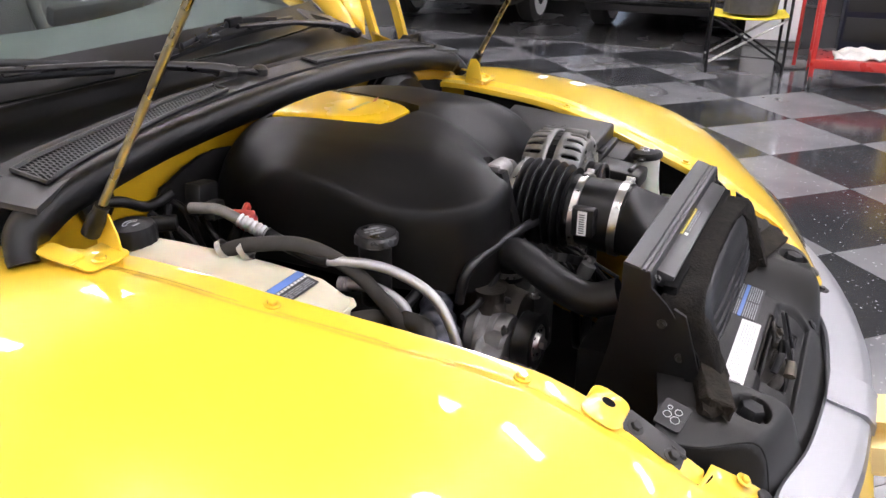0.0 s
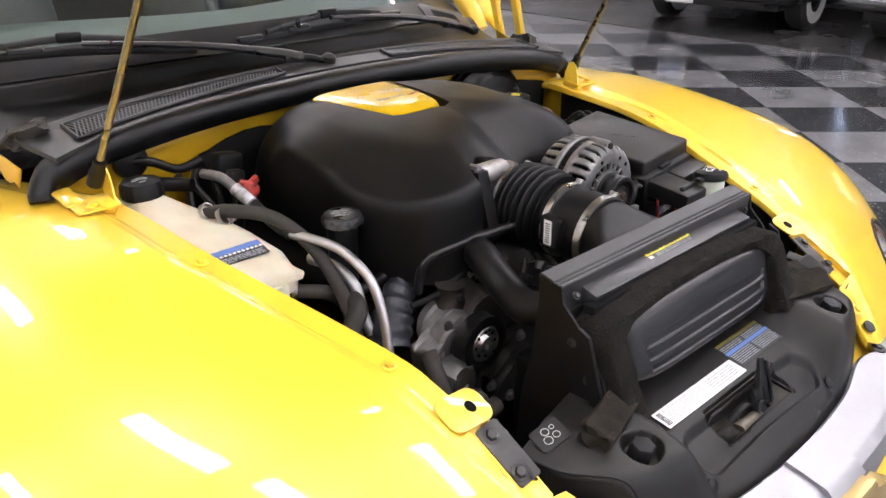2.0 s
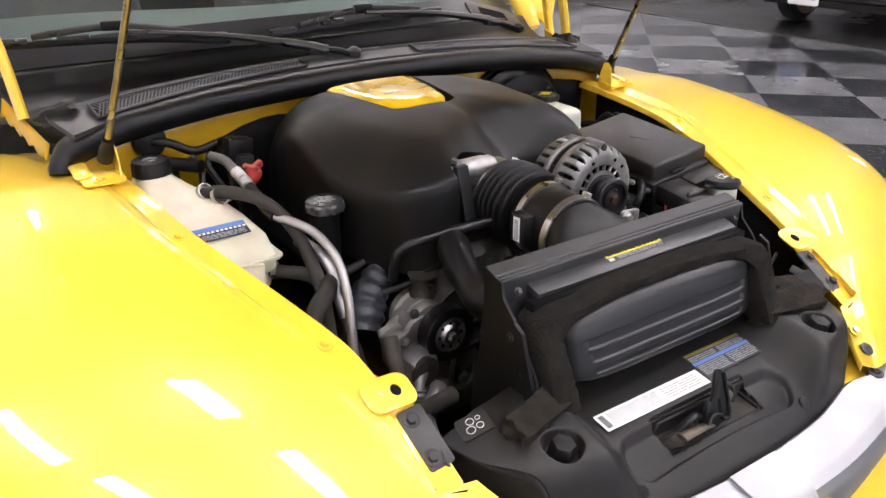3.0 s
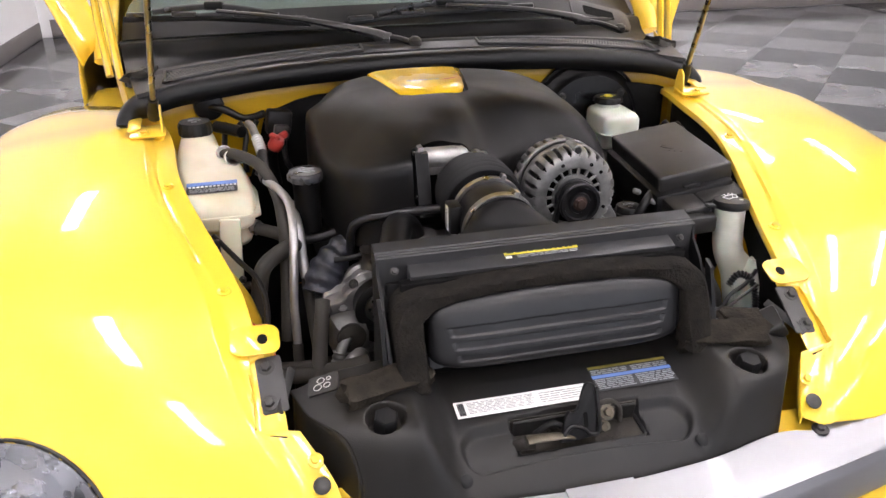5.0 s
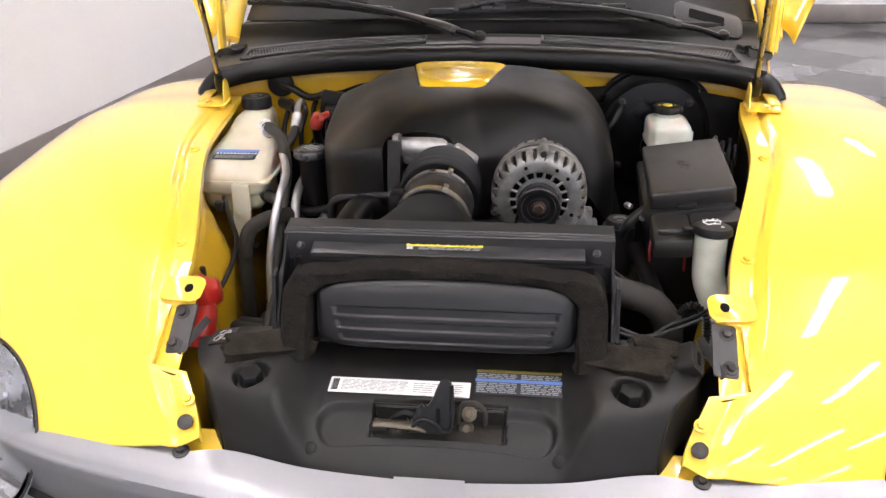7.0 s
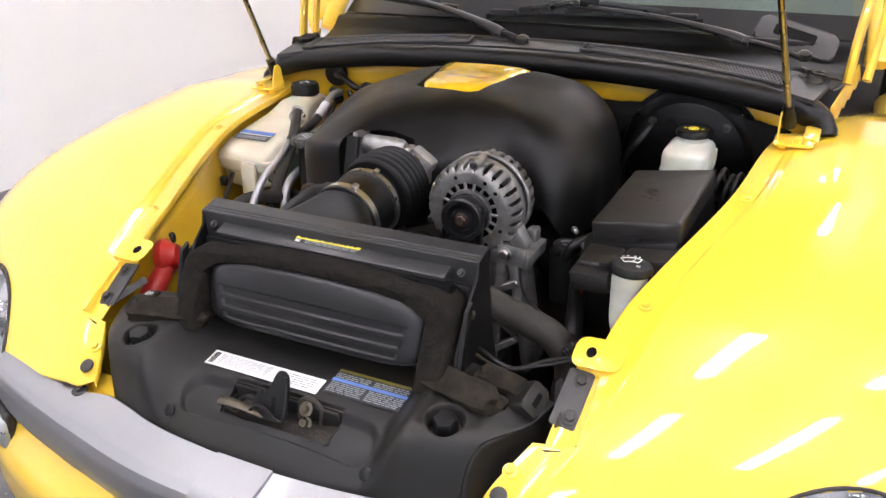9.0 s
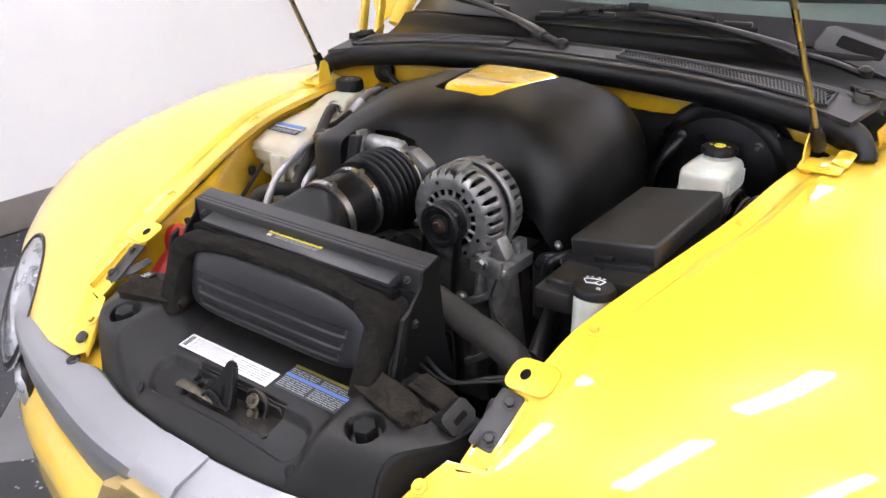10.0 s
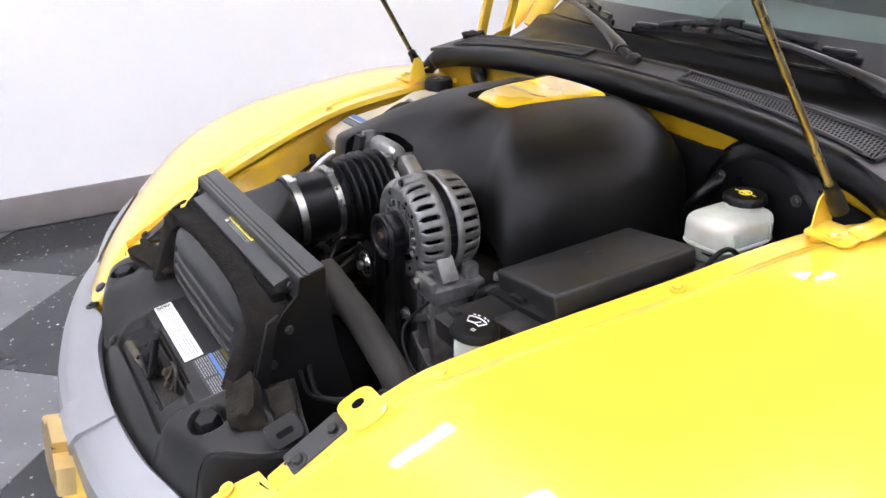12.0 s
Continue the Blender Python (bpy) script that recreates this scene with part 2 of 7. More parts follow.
def lathe(profile, at=(0, 0, 0), turn=(0, 0, 0), seg=32, bm=None, scale=(1, 1, 1), wave=None):
    """Solid of revolution about z from (radius, height) pairs; wave(angle, k) scales the radius."""
    bm = bm or bmesh.new()
    m = pose(*at, *turn)
    rings = []
    for k, (r, h) in enumerate(profile):
        ring = []
        for i in range(seg):
            a = 2 * math.pi * i / seg
            rr = r * (wave(a, k) if wave else 1.0)
            ring.append(bm.verts.new(m @ Vector((rr * math.cos(a) * scale[0], rr * math.sin(a) * scale[1], h * scale[2]))))
        rings.append(ring)
    return skin(bm, rings, True)


def skin(bm, rings, caps=True, loop=True):
    n = len(rings[0])
    for a, b in zip(rings, rings[1:]):
        for i in range(n if loop else n - 1):
            j = (i + 1) % n
            bm.faces.new((a[i], a[j], b[j], b[i]))
    if caps and loop:
        bm.faces.new(rings[0][::-1])
        bm.faces.new(rings[-1])
    return bm


def smooth_path(points, steps=8):
    p = [Vector(q) for q in points]
    out = []
    for i in range(len(p) - 1):
        p0, p1, p2, p3 = p[max(0, i - 1)], p[i], p[i + 1], p[min(len(p) - 1, i + 2)]
        for k in range(steps):
            s = k / steps
            out.append(0.5 * ((2 * p1) + (p2 - p0) * s + (2 * p0 - 5 * p1 + 4 * p2 - p3) * s * s + (3 * p1 - p0 - 3 * p2 + p3) * s**3))
    out.append(p[-1])
    return out


def tube(points, radius, seg=14, bm=None, steps=8, ribs=0.0, pitch=0.008, squash=1.0):
    """A hose through points; radius a number or a function of 0..1; ribs: corrugation depth."""
    bm = bm or bmesh.new()
    path = smooth_path(points, steps) if steps else [Vector(q) for q in points]
    if ribs:
        total = sum((b - a).length for a, b in zip(path, path[1:]))
        path = resample(path, max(8, int(round(total / pitch)) * 8))
    rings = []
    up = Vector((0, 0, 1))
    n = len(path)
    for i, c in enumerate(path):
        d = (path[min(n - 1, i + 1)] - path[max(0, i - 1)]).normalized()
        side = d.cross(up)
        if side.length < 0.1:
            side = d.cross(Vector((0, 1, 0)))
        side.normalize()
        if i and side.dot(last) < 0:
            side = -side
        last = side
        top = side.cross(d)
        r = radius(i / (n - 1)) if callable(radius) else radius
        if ribs:
            r -= ribs * (0.5 - 0.5 * math.cos(i * math.pi / 4))
        rings.append([bm.verts.new(c + side * (r * math.cos(a)) + top * (r * squash * math.sin(a))) for a in [2 * math.pi * k / seg for k in range(seg)]])
    return skin(bm, rings)


def resample(path, count):
    acc = [0.0]
    for a, b in zip(path, path[1:]):
        acc.append(acc[-1] + (b - a).length)
    out = []
    j = 0
    for k in range(count + 1):
        s = acc[-1] * k / count
        while j < len(acc) - 2 and acc[j + 1] < s:
            j += 1
        f = (s - acc[j]) / max(1e-9, acc[j + 1] - acc[j])
        out.append(path[j].lerp(path[j + 1], f))
    return out


def sheet(fn, nu, nv, thick=0.0, bm=None):
    """Surface fn(u, v) on 0..1 squares; with thick, a solid slab below it."""
    bm = bm or bmesh.new()
    grid = [[Vector(fn(i / nu, j / nv)) for j in range(nv + 1)] for i in range(nu + 1)]
    vs = [[bm.verts.new(c) for c in row] for row in grid]
    for i in range(nu):
        for j in range(nv):
            bm.faces.new((vs[i][j], vs[i + 1][j], vs[i + 1][j + 1], vs[i][j + 1]))
    if thick:
        low = [[bm.verts.new(c - Vector((0, 0, thick))) for c in row] for row in grid]
        for i in range(nu):
            for j in range(nv):
                bm.faces.new((low[i][j + 1], low[i + 1][j + 1], low[i + 1][j], low[i][j]))
        for j in range(nv):
            bm.faces.new((vs[0][j], vs[0][j + 1], low[0][j + 1], low[0][j]))
            bm.faces.new((vs[nu][j + 1], vs[nu][j], low[nu][j], low[nu][j + 1]))
        for i in range(nu):
            bm.faces.new((vs[i + 1][0], vs[i][0], low[i][0], low[i + 1][0]))
            bm.faces.new((vs[i][nv], vs[i + 1][nv], low[i + 1][nv], low[i][nv]))
    return bm


def plate(outline, depth, m=None, bm=None, bevel=0.0):
    """Flat plate from an xy outline, pushed down by depth, placed by the matrix m."""
    bm = bm or bmesh.new()
    tmp = bmesh.new()
    top = [tmp.verts.new((x, y, 0)) for x, y in outline]
    low = [tmp.verts.new((x, y, -depth)) for x, y in outline]
    tmp.faces.new(top)
    tmp.faces.new(low[::-1])
    n = len(outline)
    for i in range(n):
        j = (i + 1) % n
        tmp.faces.new((top[j], top[i], low[i], low[j]))
    if bevel:
        edges = [e for e in tmp.edges if (e.verts[0] in top) and (e.verts[1] in top)]
        bmesh.ops.bevel(tmp, geom=edges, offset=bevel, segments=2, profile=0.5, affect="EDGES")
    if m is not None:
        bmesh.ops.transform(tmp, matrix=m, verts=tmp.verts)
    return join(bm, tmp)


def rounded(w, h, r, n=6):
    pts = []
    for cx, cy, a0 in ((w / 2 - r, h / 2 - r, 0), (-w / 2 + r, h / 2 - r, 90), (-w / 2 + r, -h / 2 + r, 180), (w / 2 - r, -h / 2 + r, 270)):
        for k in range(n + 1):
            a = radians(a0 + 90 * k / n)
            pts.append((cx + r * math.cos(a), cy + r * math.sin(a)))
    return pts


def facing(at, normal, up=(0, 0, 1)):
    """Matrix whose z axis is the normal and whose y axis leans towards up."""
    z = Vector(normal).normalized()
    x = Vector(up).cross(z).normalized()
    y = z.cross(x)
    m = Matrix((x, y, z)).transposed().to_4x4()
    m.translation = Vector(at)
    return m


def lump(at, size, turn=(0, 0, 0), seed=1, rough=0.2, seg=10):
    """A worn, uneven block of soft material."""
    bm = bmesh.new()
    bmesh.ops.create_cube(bm, size=1)
    bmesh.ops.bevel(bm, geom=bm.edges[:], offset=0.08, segments=2, profile=0.5, affect="EDGES")
    bmesh.ops.subdivide_edges(bm, edges=bm.edges[:], cuts=3, use_grid_fill=True)
    for v in bm.verts:
        n = Vector((noise.noise(v.co * 2.3 + Vector((seed * 7, 0, 0))), noise.noise(v.co * 2.3 + Vector((0, seed * 7, 5))), noise.noise(v.co * 2.3 + Vector((3, 0, seed * 7)))))
        f = Vector((noise.noise(v.co * 9 + Vector((seed, 1, 0))), noise.noise(v.co * 9 + Vector((seed, 0, 4))), noise.noise(v.co * 9 + Vector((seed, 2, 9)))))
        v.co += n * rough + f * rough * 0.22
    bmesh.ops.transform(bm, matrix=pose(*at, *turn) @ Matrix.Diagonal((*size, 1)), verts=bm.verts)
    return bm


def hexbolt(at, normal, r=0.007, h=0.005, washer=0.0, bm=None):
    bm = bm or bmesh.new()
    tmp = bmesh.new()
    if washer:
        lathe([(washer, 0), (washer, 0.0015), (washer * 0.9, 0.002)], seg=18, bm=tmp)
    lathe([(r, 0.0015), (r, h), (r * 0.85, h + 0.001)], seg=6, bm=tmp)
    bmesh.ops.transform(tmp, matrix=facing(at, normal, (0.3, 0.9, 0.31)), verts=tmp.verts)
    return join(bm, tmp)


def clamp_ring(centre, axis, r, w, bm=None):
    tmp = lathe([(r, -w / 2), (r + 0.0015, -w / 2), (r + 0.0015, w / 2), (r, w / 2), (r, -w / 2)], seg=40)
    box((0.014, 0.008, w * 1.1), (r * 0.72, r * 0.72, 0), (0, 0, 45), 0.001, 1, tmp)
    bmesh.ops.transform(tmp, matrix=facing(centre, axis, (0.9, 0.1, 0.4)), verts=tmp.verts)
    return join(bm or bmesh.new(), tmp)


def bars(m, rows, width, material_name, parent, name="print", height=0.002, gap=0.0045, seed=1, cut=0.0006):
    """Lines of unreadable print: short raised bars on a label placed by m."""
    rnd = random.Random(seed)
    bm = bmesh.new()
    for k in range(rows):
        x = -width / 2
        while x < width / 2 - 0.004:
            w = min(rnd.uniform(0.004, 0.016), width / 2 - x)
            plate([(x, -k * gap), (x + w, -k * gap), (x + w, -k * gap + height), (x, -k * gap + height)], cut, m @ pose(0, 0, cut), bm)
            x += w + rnd.uniform(0.0012, 0.003)
    return part(name, bm, material_name, parent)


def carve(ob, cutter, material=None):
    """Cuts the closed bmesh cutter out of a closed mesh object."""
    me = bpy.data.meshes.new("cutter")
    bmesh.ops.recalc_face_normals(cutter, faces=cutter.faces)
    cutter.to_mesh(me)
    cutter.free()
    tool = bpy.data.objects.new("cutter", me)
    scene.collection.objects.link(tool)
    mod = ob.modifiers.new("cut", "BOOLEAN")
    mod.operation, mod.object, mod.solver = "DIFFERENCE", tool, "EXACT"
    done = bpy.data.meshes.new_from_object(ob.evaluated_get(bpy.context.evaluated_depsgraph_get()))
    ob.modifiers.remove(mod)
    ob.data = done
    bpy.data.objects.remove(tool)
    bpy.data.meshes.remove(me)
    for p in ob.data.polygons:
        p.use_smooth = True
    ob.data.set_sharp_from_angle(angle=radians(40))
    return ob


def closed(bm):
    """Welds a sheet's seams and caps its open rim."""
    bmesh.ops.remove_doubles(bm, verts=bm.verts, dist=0.00005)
    rim = [e for e in bm.edges if e.is_boundary]
    if rim:
        bmesh.ops.holes_fill(bm, edges=rim, sides=0)
    return bm

# ---- the room ----
TILE_A, TILE_B, TURN_T = 0.595, 0.654, 46.0
WALL_TURN = 86.4


def build_room():
    # left wall runs along the car, the back wall square to it
    d = Vector((math.cos(radians(WALL_TURN)), math.sin(radians(WALL_TURN)), 0))
    n = Vector((d.y, -d.x, 0))
    corner = Vector((-2.79, 0.1, 0)) + d * 7.9
    bm = box((0.2, 26, 4.2), (0, 0, 0))
    mid = corner - d * 12.9 - n * 0.1 + Vector((0, 0, 2.1))
    bmesh.ops.transform(bm, matrix=pose(mid.x, mid.y, mid.z, 0, 0, WALL_TURN - 90), verts=bm.verts)
    wl = solo("wall_west", bm, WALLM, "smooth white painted showroom wall beside the car", "wall", kind="structure")
    bm = box((26, 0.2, 4.2))
    mid = corner + n * 12.9 + d * 0.1 + Vector((0, 0, 2.1))
    bmesh.ops.transform(bm, matrix=pose(mid.x, mid.y, mid.z, 0, 0, WALL_TURN - 90), verts=bm.verts)
    solo("wall_north", bm, WALLM, "white painted far showroom wall", "wall", kind="structure")

    def windowed(name, origin, along, length, openings, material, label, out):
        """Wall from origin along a direction, with (start, end, sill, head) openings and daylight behind them."""
        bm = bmesh.new()
        turn = math.degrees(math.atan2(along.y, along.x))

        def piece(s0, s1, z0, z1, thick=0.2, off=0.0, grow=None):
            mid = origin + along * ((s0 + s1) / 2) + out * off + Vector((0, 0, (z0 + z1) / 2))
            box((s1 - s0, thick, z1 - z0), mid, (0, 0, turn), grow or 0.0, 1, bm)
        edge = 0.0
        for s0, s1, z0, z1 in openings:
            piece(edge, s0, 0, 4.2)
            piece(s0, s1, z1, 4.2)
            if z0 > 0.02:
                piece(s0, s1, 0, z0)
            edge = s1
        piece(edge, length, 0, 4.2)
        solo(name, bm, material, label, "wall", kind="structure")
        for k, (s0, s1, z0, z1) in enumerate(openings):
            bm = bmesh.new()
            count = max(1, round((s1 - s0) / 1.3))
            for j in range(count + 1):
                s = s0 + 0.03 + (s1 - s0 - 0.06) * j / count
                piece(s - 0.03, s + 0.03, z0, z1, 0.08)
            piece(s0 + 0.06, s1 - 0.06, z0, z0 + 0.06, 0.08)
            piece(s0 + 0.06, s1 - 0.06, z1 - 0.06, z1, 0.08)
            solo("window_frame", bm, ALU_D, "dark aluminium shop window frame in the wall", "window", kind="structure")
            bm = bmesh.new()
            piece(s0 - 1.5, s1 + 1.5, -0.5, z1 + 1.5, 0.02, 1.2)
            solo("backdrop", bm, DAY, "pale overcast daylight outside the window", "sky", kind="structure")
    windowed("wall_south", corner - d * 15.5, n, 18.0, [(2.6, 8.6, 0.5, 3.0), (10.0, 15.4, 0.5, 3.0)], WALLM, "white painted showroom wall with shop windows", -d)
    windowed("wall_east", corner + n * 15.0 - d * 15.6, d, 16.0, [(11.9, 12.3, 0.9, 2.3), (12.8, 13.1, 0.9, 2.3)], mat("dark_wall", (0.10, 0.10, 0.11), 0.7, vary=0.1, scale=2), "dark painted end wall of the showroom with windows", n)
    # baseboards
    bm = box((0.014, 25.7, 0.15), bevel=0.004, seg=2)
    mid = corner - d * 12.9 + n * 0.008 + Vector((0, 0, 0.079))
    bmesh.ops.transform(bm, matrix=pose(mid.x, mid.y, mid.z, 0, 0, WALL_TURN - 90), verts=bm.verts)
    solo("baseboard", bm, BASEM, "grey-brown vinyl baseboard along the white wall", "baseboard", kind="structure")
    bm = box((25.6, 0.014, 0.17), bevel=0.004, seg=2)
    mid = corner + n * 12.9 - d * 0.008 + Vector((0, 0, 0.089))
    bmesh.ops.transform(bm, matrix=pose(mid.x, mid.y, mid.z, 0, 0, WALL_TURN - 90), verts=bm.verts)
    solo("baseboard", bm, BASEM, "dark vinyl baseboard along the far wall", "baseboard", kind="structure")
    # ceiling
    bm = box((27, 27, 0.1))
    mid = corner + n * 10 - d * 10 + Vector((0, 0, 4.16))
    bmesh.ops.transform(bm, matrix=pose(mid.x, mid.y, mid.z, 0, 0, WALL_TURN - 90), verts=bm.verts)
    solo("ceiling", bm, CEILM, "flat white showroom ceiling", "ceiling", kind="structure")


build_room()


def ceiling_lights():
    """Long fluorescent fittings in rows along the car."""
    proto = thing("ceiling_light", (0, 0, 4.08), "white fluorescent ceiling fitting with a bright diffuser", "ceiling light", "ceiling lights")
    bm = bmesh.new()
    for s in (-1, 1):
        box((0.02, 1.24, 0.07), (s * 0.10, 0, 4.06), bevel=0.004, seg=1, bm=bm)
        box((0.18, 0.02, 0.07), (0, s * 0.61, 4.06), bevel=0.004, seg=1, bm=bm)
    part("frame", bm, mat("fitting_enamel", (0.75, 0.75, 0.75), 0.4), proto)
    part("diffuser", box((0.178, 1.198, 0.02), (0, 0, 4.05), bevel=0.004, seg=1), glow("diffuser_light", (0.97, 0.98, 1.0), LAMP), proto)
    first = True
    for gx in (-1.9, -0.5, 0.9, 2.3, 3.7, 5.1, 6.5, 7.9):
        for gy in (-6.5, -3.9, -1.3, 0.6, 3.9, 6.3):
            if gx < -1 and gy > 6 or gx > 6 and gy > 2:
                continue
            m = pose(gx, gy, 4.08, 0, 0, WALL_TURN - 90)
            if first:
                proto.matrix_basis = m
                first = False
            else:
                copy_thing(proto, m)


ceiling_lights()

# ---- the car ----
car = thing("car", (0, 1.2, 0), "yellow roadster pickup with its hood raised, parked on chequered tiles", "car")


XI = [(-0.22, 0.318), (-0.18, 0.326), (-0.10, 0.372), (0.0, 0.402), (0.09, 0.419), (0.377, 0.502), (0.62, 0.532), (0.9, 0.60), (1.4, 0.74)]
ZI = [(-0.22, 0.700), (-0.18, 0.738), (-0.10, 0.794), (0.0, 0.848), (0.09, 0.884), (0.377, 0.949), (0.62, 0.970), (0.75, 0.963), (0.95, 0.944), (1.4, 0.841)]
XO = [(-0.2, 0.990), (0.0, 1.044), (0.2, 1.065), (0.45, 1.043), (0.8, 1.026), (1.3, 1.003)]
NP = [(-0.2, 1.36), (0.0, 2.46), (0.2, 3.70), (0.45, 3.83), (0.8, 4.28), (1.3, 3.76)]
CROWN = [(-0.2, -0.004), (0.0, -0.012), (0.2, -0.007), (0.45, -0.006), (0.8, -0.006), (1.3, 0.014)]
NOSE = [(0.0, -0.232), (0.17, -0.217), (0.29, -0.190), (0.37, -0.202), (0.588, -0.157), (0.8, -0.06), (1.0, 0.08)]


def fender_point(s, y):
    """s runs 0..1 from the inner lip outwards."""
    xi, zi, xo, n = spline(XI, y), spline(ZI, y), spline(XO, y), spline(NP, y)
    x = xi + (xo - xi) * s
    z = zi - 0.52 * (1 - (max(0.0, 1 - s**n)) ** (1 / n)) + spline(CROWN, y) * math.sin(math.pi * s * 0.85) ** 2
    lip = x - xi
    z += 0.004 * step(0.036, 0.041, lip) - 0.004 + 0.003 * step(0.048, 0.052, lip)
    return x, y, z


def fender_z(x, y):
    return fender_point((x - spline(XI, y)) / (spline(XO, y) - spline(XI, y)), y)[2]


def in_headlight(x, y, grow=0.0):
    dx, dy = abs(x) - 0.703, y + 0.112
    u, v = dx * 0.819 + dy * 0.574, -dx * 0.574 + dy * 0.819
    return (u / (0.128 + grow)) ** 2 + (v / (0.058 + grow)) ** 2 < 1


def build_fender(side):
    starts = {}

    def fn(u, v):
        drop = max(0.0, (0.03 - u) / 0.03)
        s = max(0.0, (u - 0.03) / 0.97)
        s = 1 - (1 - s) ** 1.15
        if s not in starts:
            y0 = -0.2
            for _ in range(6):
                y0 = spline(NOSE, fender_point(s, y0)[0])
            starts[s] = y0
        y0 = starts[s]
        y = y0 + (1.385 - y0) * v ** 1.3
        x, y, z = fender_point(s, y)
        notch = 0.418 * step(-0.124, -0.119, y) * step(-0.014, -0.019, y)
        if x < notch:
            x = notch
            z = fender_z(x, y)
        return side * (x + 0.002 * (u < 0.03) * (1 - drop)), y, z - 0.011 * drop
    bm = sheet(fn, 150, 200)
    low = [v for v in bm.verts if v.is_boundary and abs(abs(v.co.x) - spline(XO, v.co.y)) < 0.004]
    for e in [e for e in bm.edges if e.is_boundary and e.verts[0] in low and e.verts[1] in low]:
        a, b = e.verts
        c = [bm.verts.new((v.co.x, v.co.y, v.co.z - 0.14)) for v in (b, a)]
        bm.faces.new((a, b, *c))
    bmesh.ops.remove_doubles(bm, verts=[v for v in bm.verts if v.is_boundary], dist=1e-5)
    out = [f for f in bm.faces if in_headlight(f.calc_center_median().x, f.calc_center_median().y)]
    bmesh.ops.delete(bm, geom=out, context="FACES")
    fen = part("fender", bm, PAINT, car, "glossy yellow front fender")
    sol = fen.modifiers.new("solid", "SOLIDIFY")
    sol.thickness, sol.offset = 0.0015, 0
    # tab with a hole beside the lip
    tab = [(a + (0.020 * side if a * side > 0 else 0), b) for a, b in rounded(0.046, 0.050, 0.015)]
    m = facing((side * 0.398, -0.001, 0.8483), (side * -0.03, -0.36, 0.93), (0, 1, 0))
    tabo = part("mounting_tab", plate(tab, 0.002, m, bevel=0.0007), PAINT, fen)
    part("tab_hole", plate([(0.0068 * math.cos(a), 0.0085 * math.sin(a)) for a in [k * math.pi / 10 for k in range(20)]], 0.001, m @ pose(0, 0, 0.0008)), VOID, fen, "dark round hole")
    for y in (0.09, 0.377, 0.60):
        x, yy, z = fender_point(0.0, y)
        part("fender_bolt", hexbolt((side * (x + 0.025), y, z + 0.0015), (0, -0.2, 0.97), 0.0065, 0.005, 0.010), PAINT, fen)
    part("fender_bolt", hexbolt((side * 0.349, -0.158, 0.7565), (0, -0.5, 0.85), 0.006, 0.005, 0.010), PAINT, fen)
    part("push_clip", lathe([(0.011, 0), (0.011, 0.003), (0.008, 0.005), (0.003, 0.005)], (side * 0.345, -0.184, 0.737), (35, 0, 0), 20), BOLTM, fen, "black plastic push clip")
    # dark strap bracket that ties the fender to the radiator cover
    br = bmesh.new()
    m = facing((side * 0.392, -0.057, 0.8113), (side * 0.1, -0.5, 0.86), (0, 1, 0))
    plate(rounded(0.034, 0.082, 0.004), 0.003, m, br, 0.0008)
    m2 = facing((side * 0.3735, -0.060, 0.8015), (side * -0.70, -0.38, 0.60), (0, 1, 0))
    plate(rounded(0.012, 0.076, 0.002), 0.003, m2, br, 0.0008)
    bo = part("strap_bracket", br, STRAPM, fen, "dark grey steel strap bracket")
    mf = facing((side * 0.404, -0.064, 0.8035), (side * 0.1, -0.5, 0.86), (0, 1, 0))
    part("strap_flange", plate(rounded(0.046, 0.120, 0.003), 0.002, mf, bevel=0.0005), PAINT, fen, "yellow flange under the strap")
    for y, z in ((-0.034, 0.8230), (-0.080, 0.7975)):
        part("bracket_bolt", hexbolt((side * 0.397, y, z), (side * 0.1, -0.5, 0.86), 0.007, 0.006, 0.011), BOLTM, fen)
    return fen


for side in (-1, 1):
    build_fender(side)


BOWL = mat("lamp_bowl", (0.62, 0.63, 0.65), 0.28, metal=0.9, vary=0.05, bump=0.0)


def build_headlight(side):
    """Oval lens set flush in the nose of the fender, with a bowl and a projector behind it."""
    def patch(rim, lift, dome):
        def fn(u, v):
            a = 2 * math.pi * u
            r = v
            du, dv = 0.128 * rim * r * math.cos(a), 0.058 * rim * r * math.sin(a)
            x, y = 0.703 + du * 0.819 - dv * 0.574, -0.112 + du * 0.574 + dv * 0.819
            k = lift + dome * (1 - r * r)
            return side * x, y - 0.65 * k, fender_z(x, y) + 0.75 * k
        return fn
    hl = part("headlight", sheet(patch(1.0, 0.001, 0.012), 48, 12), LENS, car, "clear oval headlight with a chrome reflector", smooth=60)
    hl.modifiers.new("solid", "SOLIDIFY").thickness = 0.003
    hl.visible_shadow = False
    part("reflector", sheet(patch(1.02, -0.004, -0.06), 48, 14), BOWL, hl, "chrome reflector bowl", smooth=60)
    for du, r in ((-0.055, 0.036), (0.045, 0.030)):
        x, y = 0.703 + du * 0.819, -0.112 + du * 0.574
        z = fender_z(x, y)
        m = facing((side * x, y + 0.022, z - 0.026), (0, -0.7, 0.7))
        bm = lathe([(r, -0.02), (r, 0.012), (r * 0.86, 0.016), (r * 0.82, 0.008), (r * 0.5, 0.014), (0.0001, 0.018)], seg=28)
        bmesh.ops.transform(bm, matrix=m, verts=bm.verts)
        part("lamp", bm, CHROME, hl, "projector lamp")
    rim = []
    for k in range(49):
        rim.append(patch(1.015, 0.002, 0)(k / 48, 1.0))
    part("bezel", tube(rim, 0.0025, 8, steps=0), BOLTM, hl)


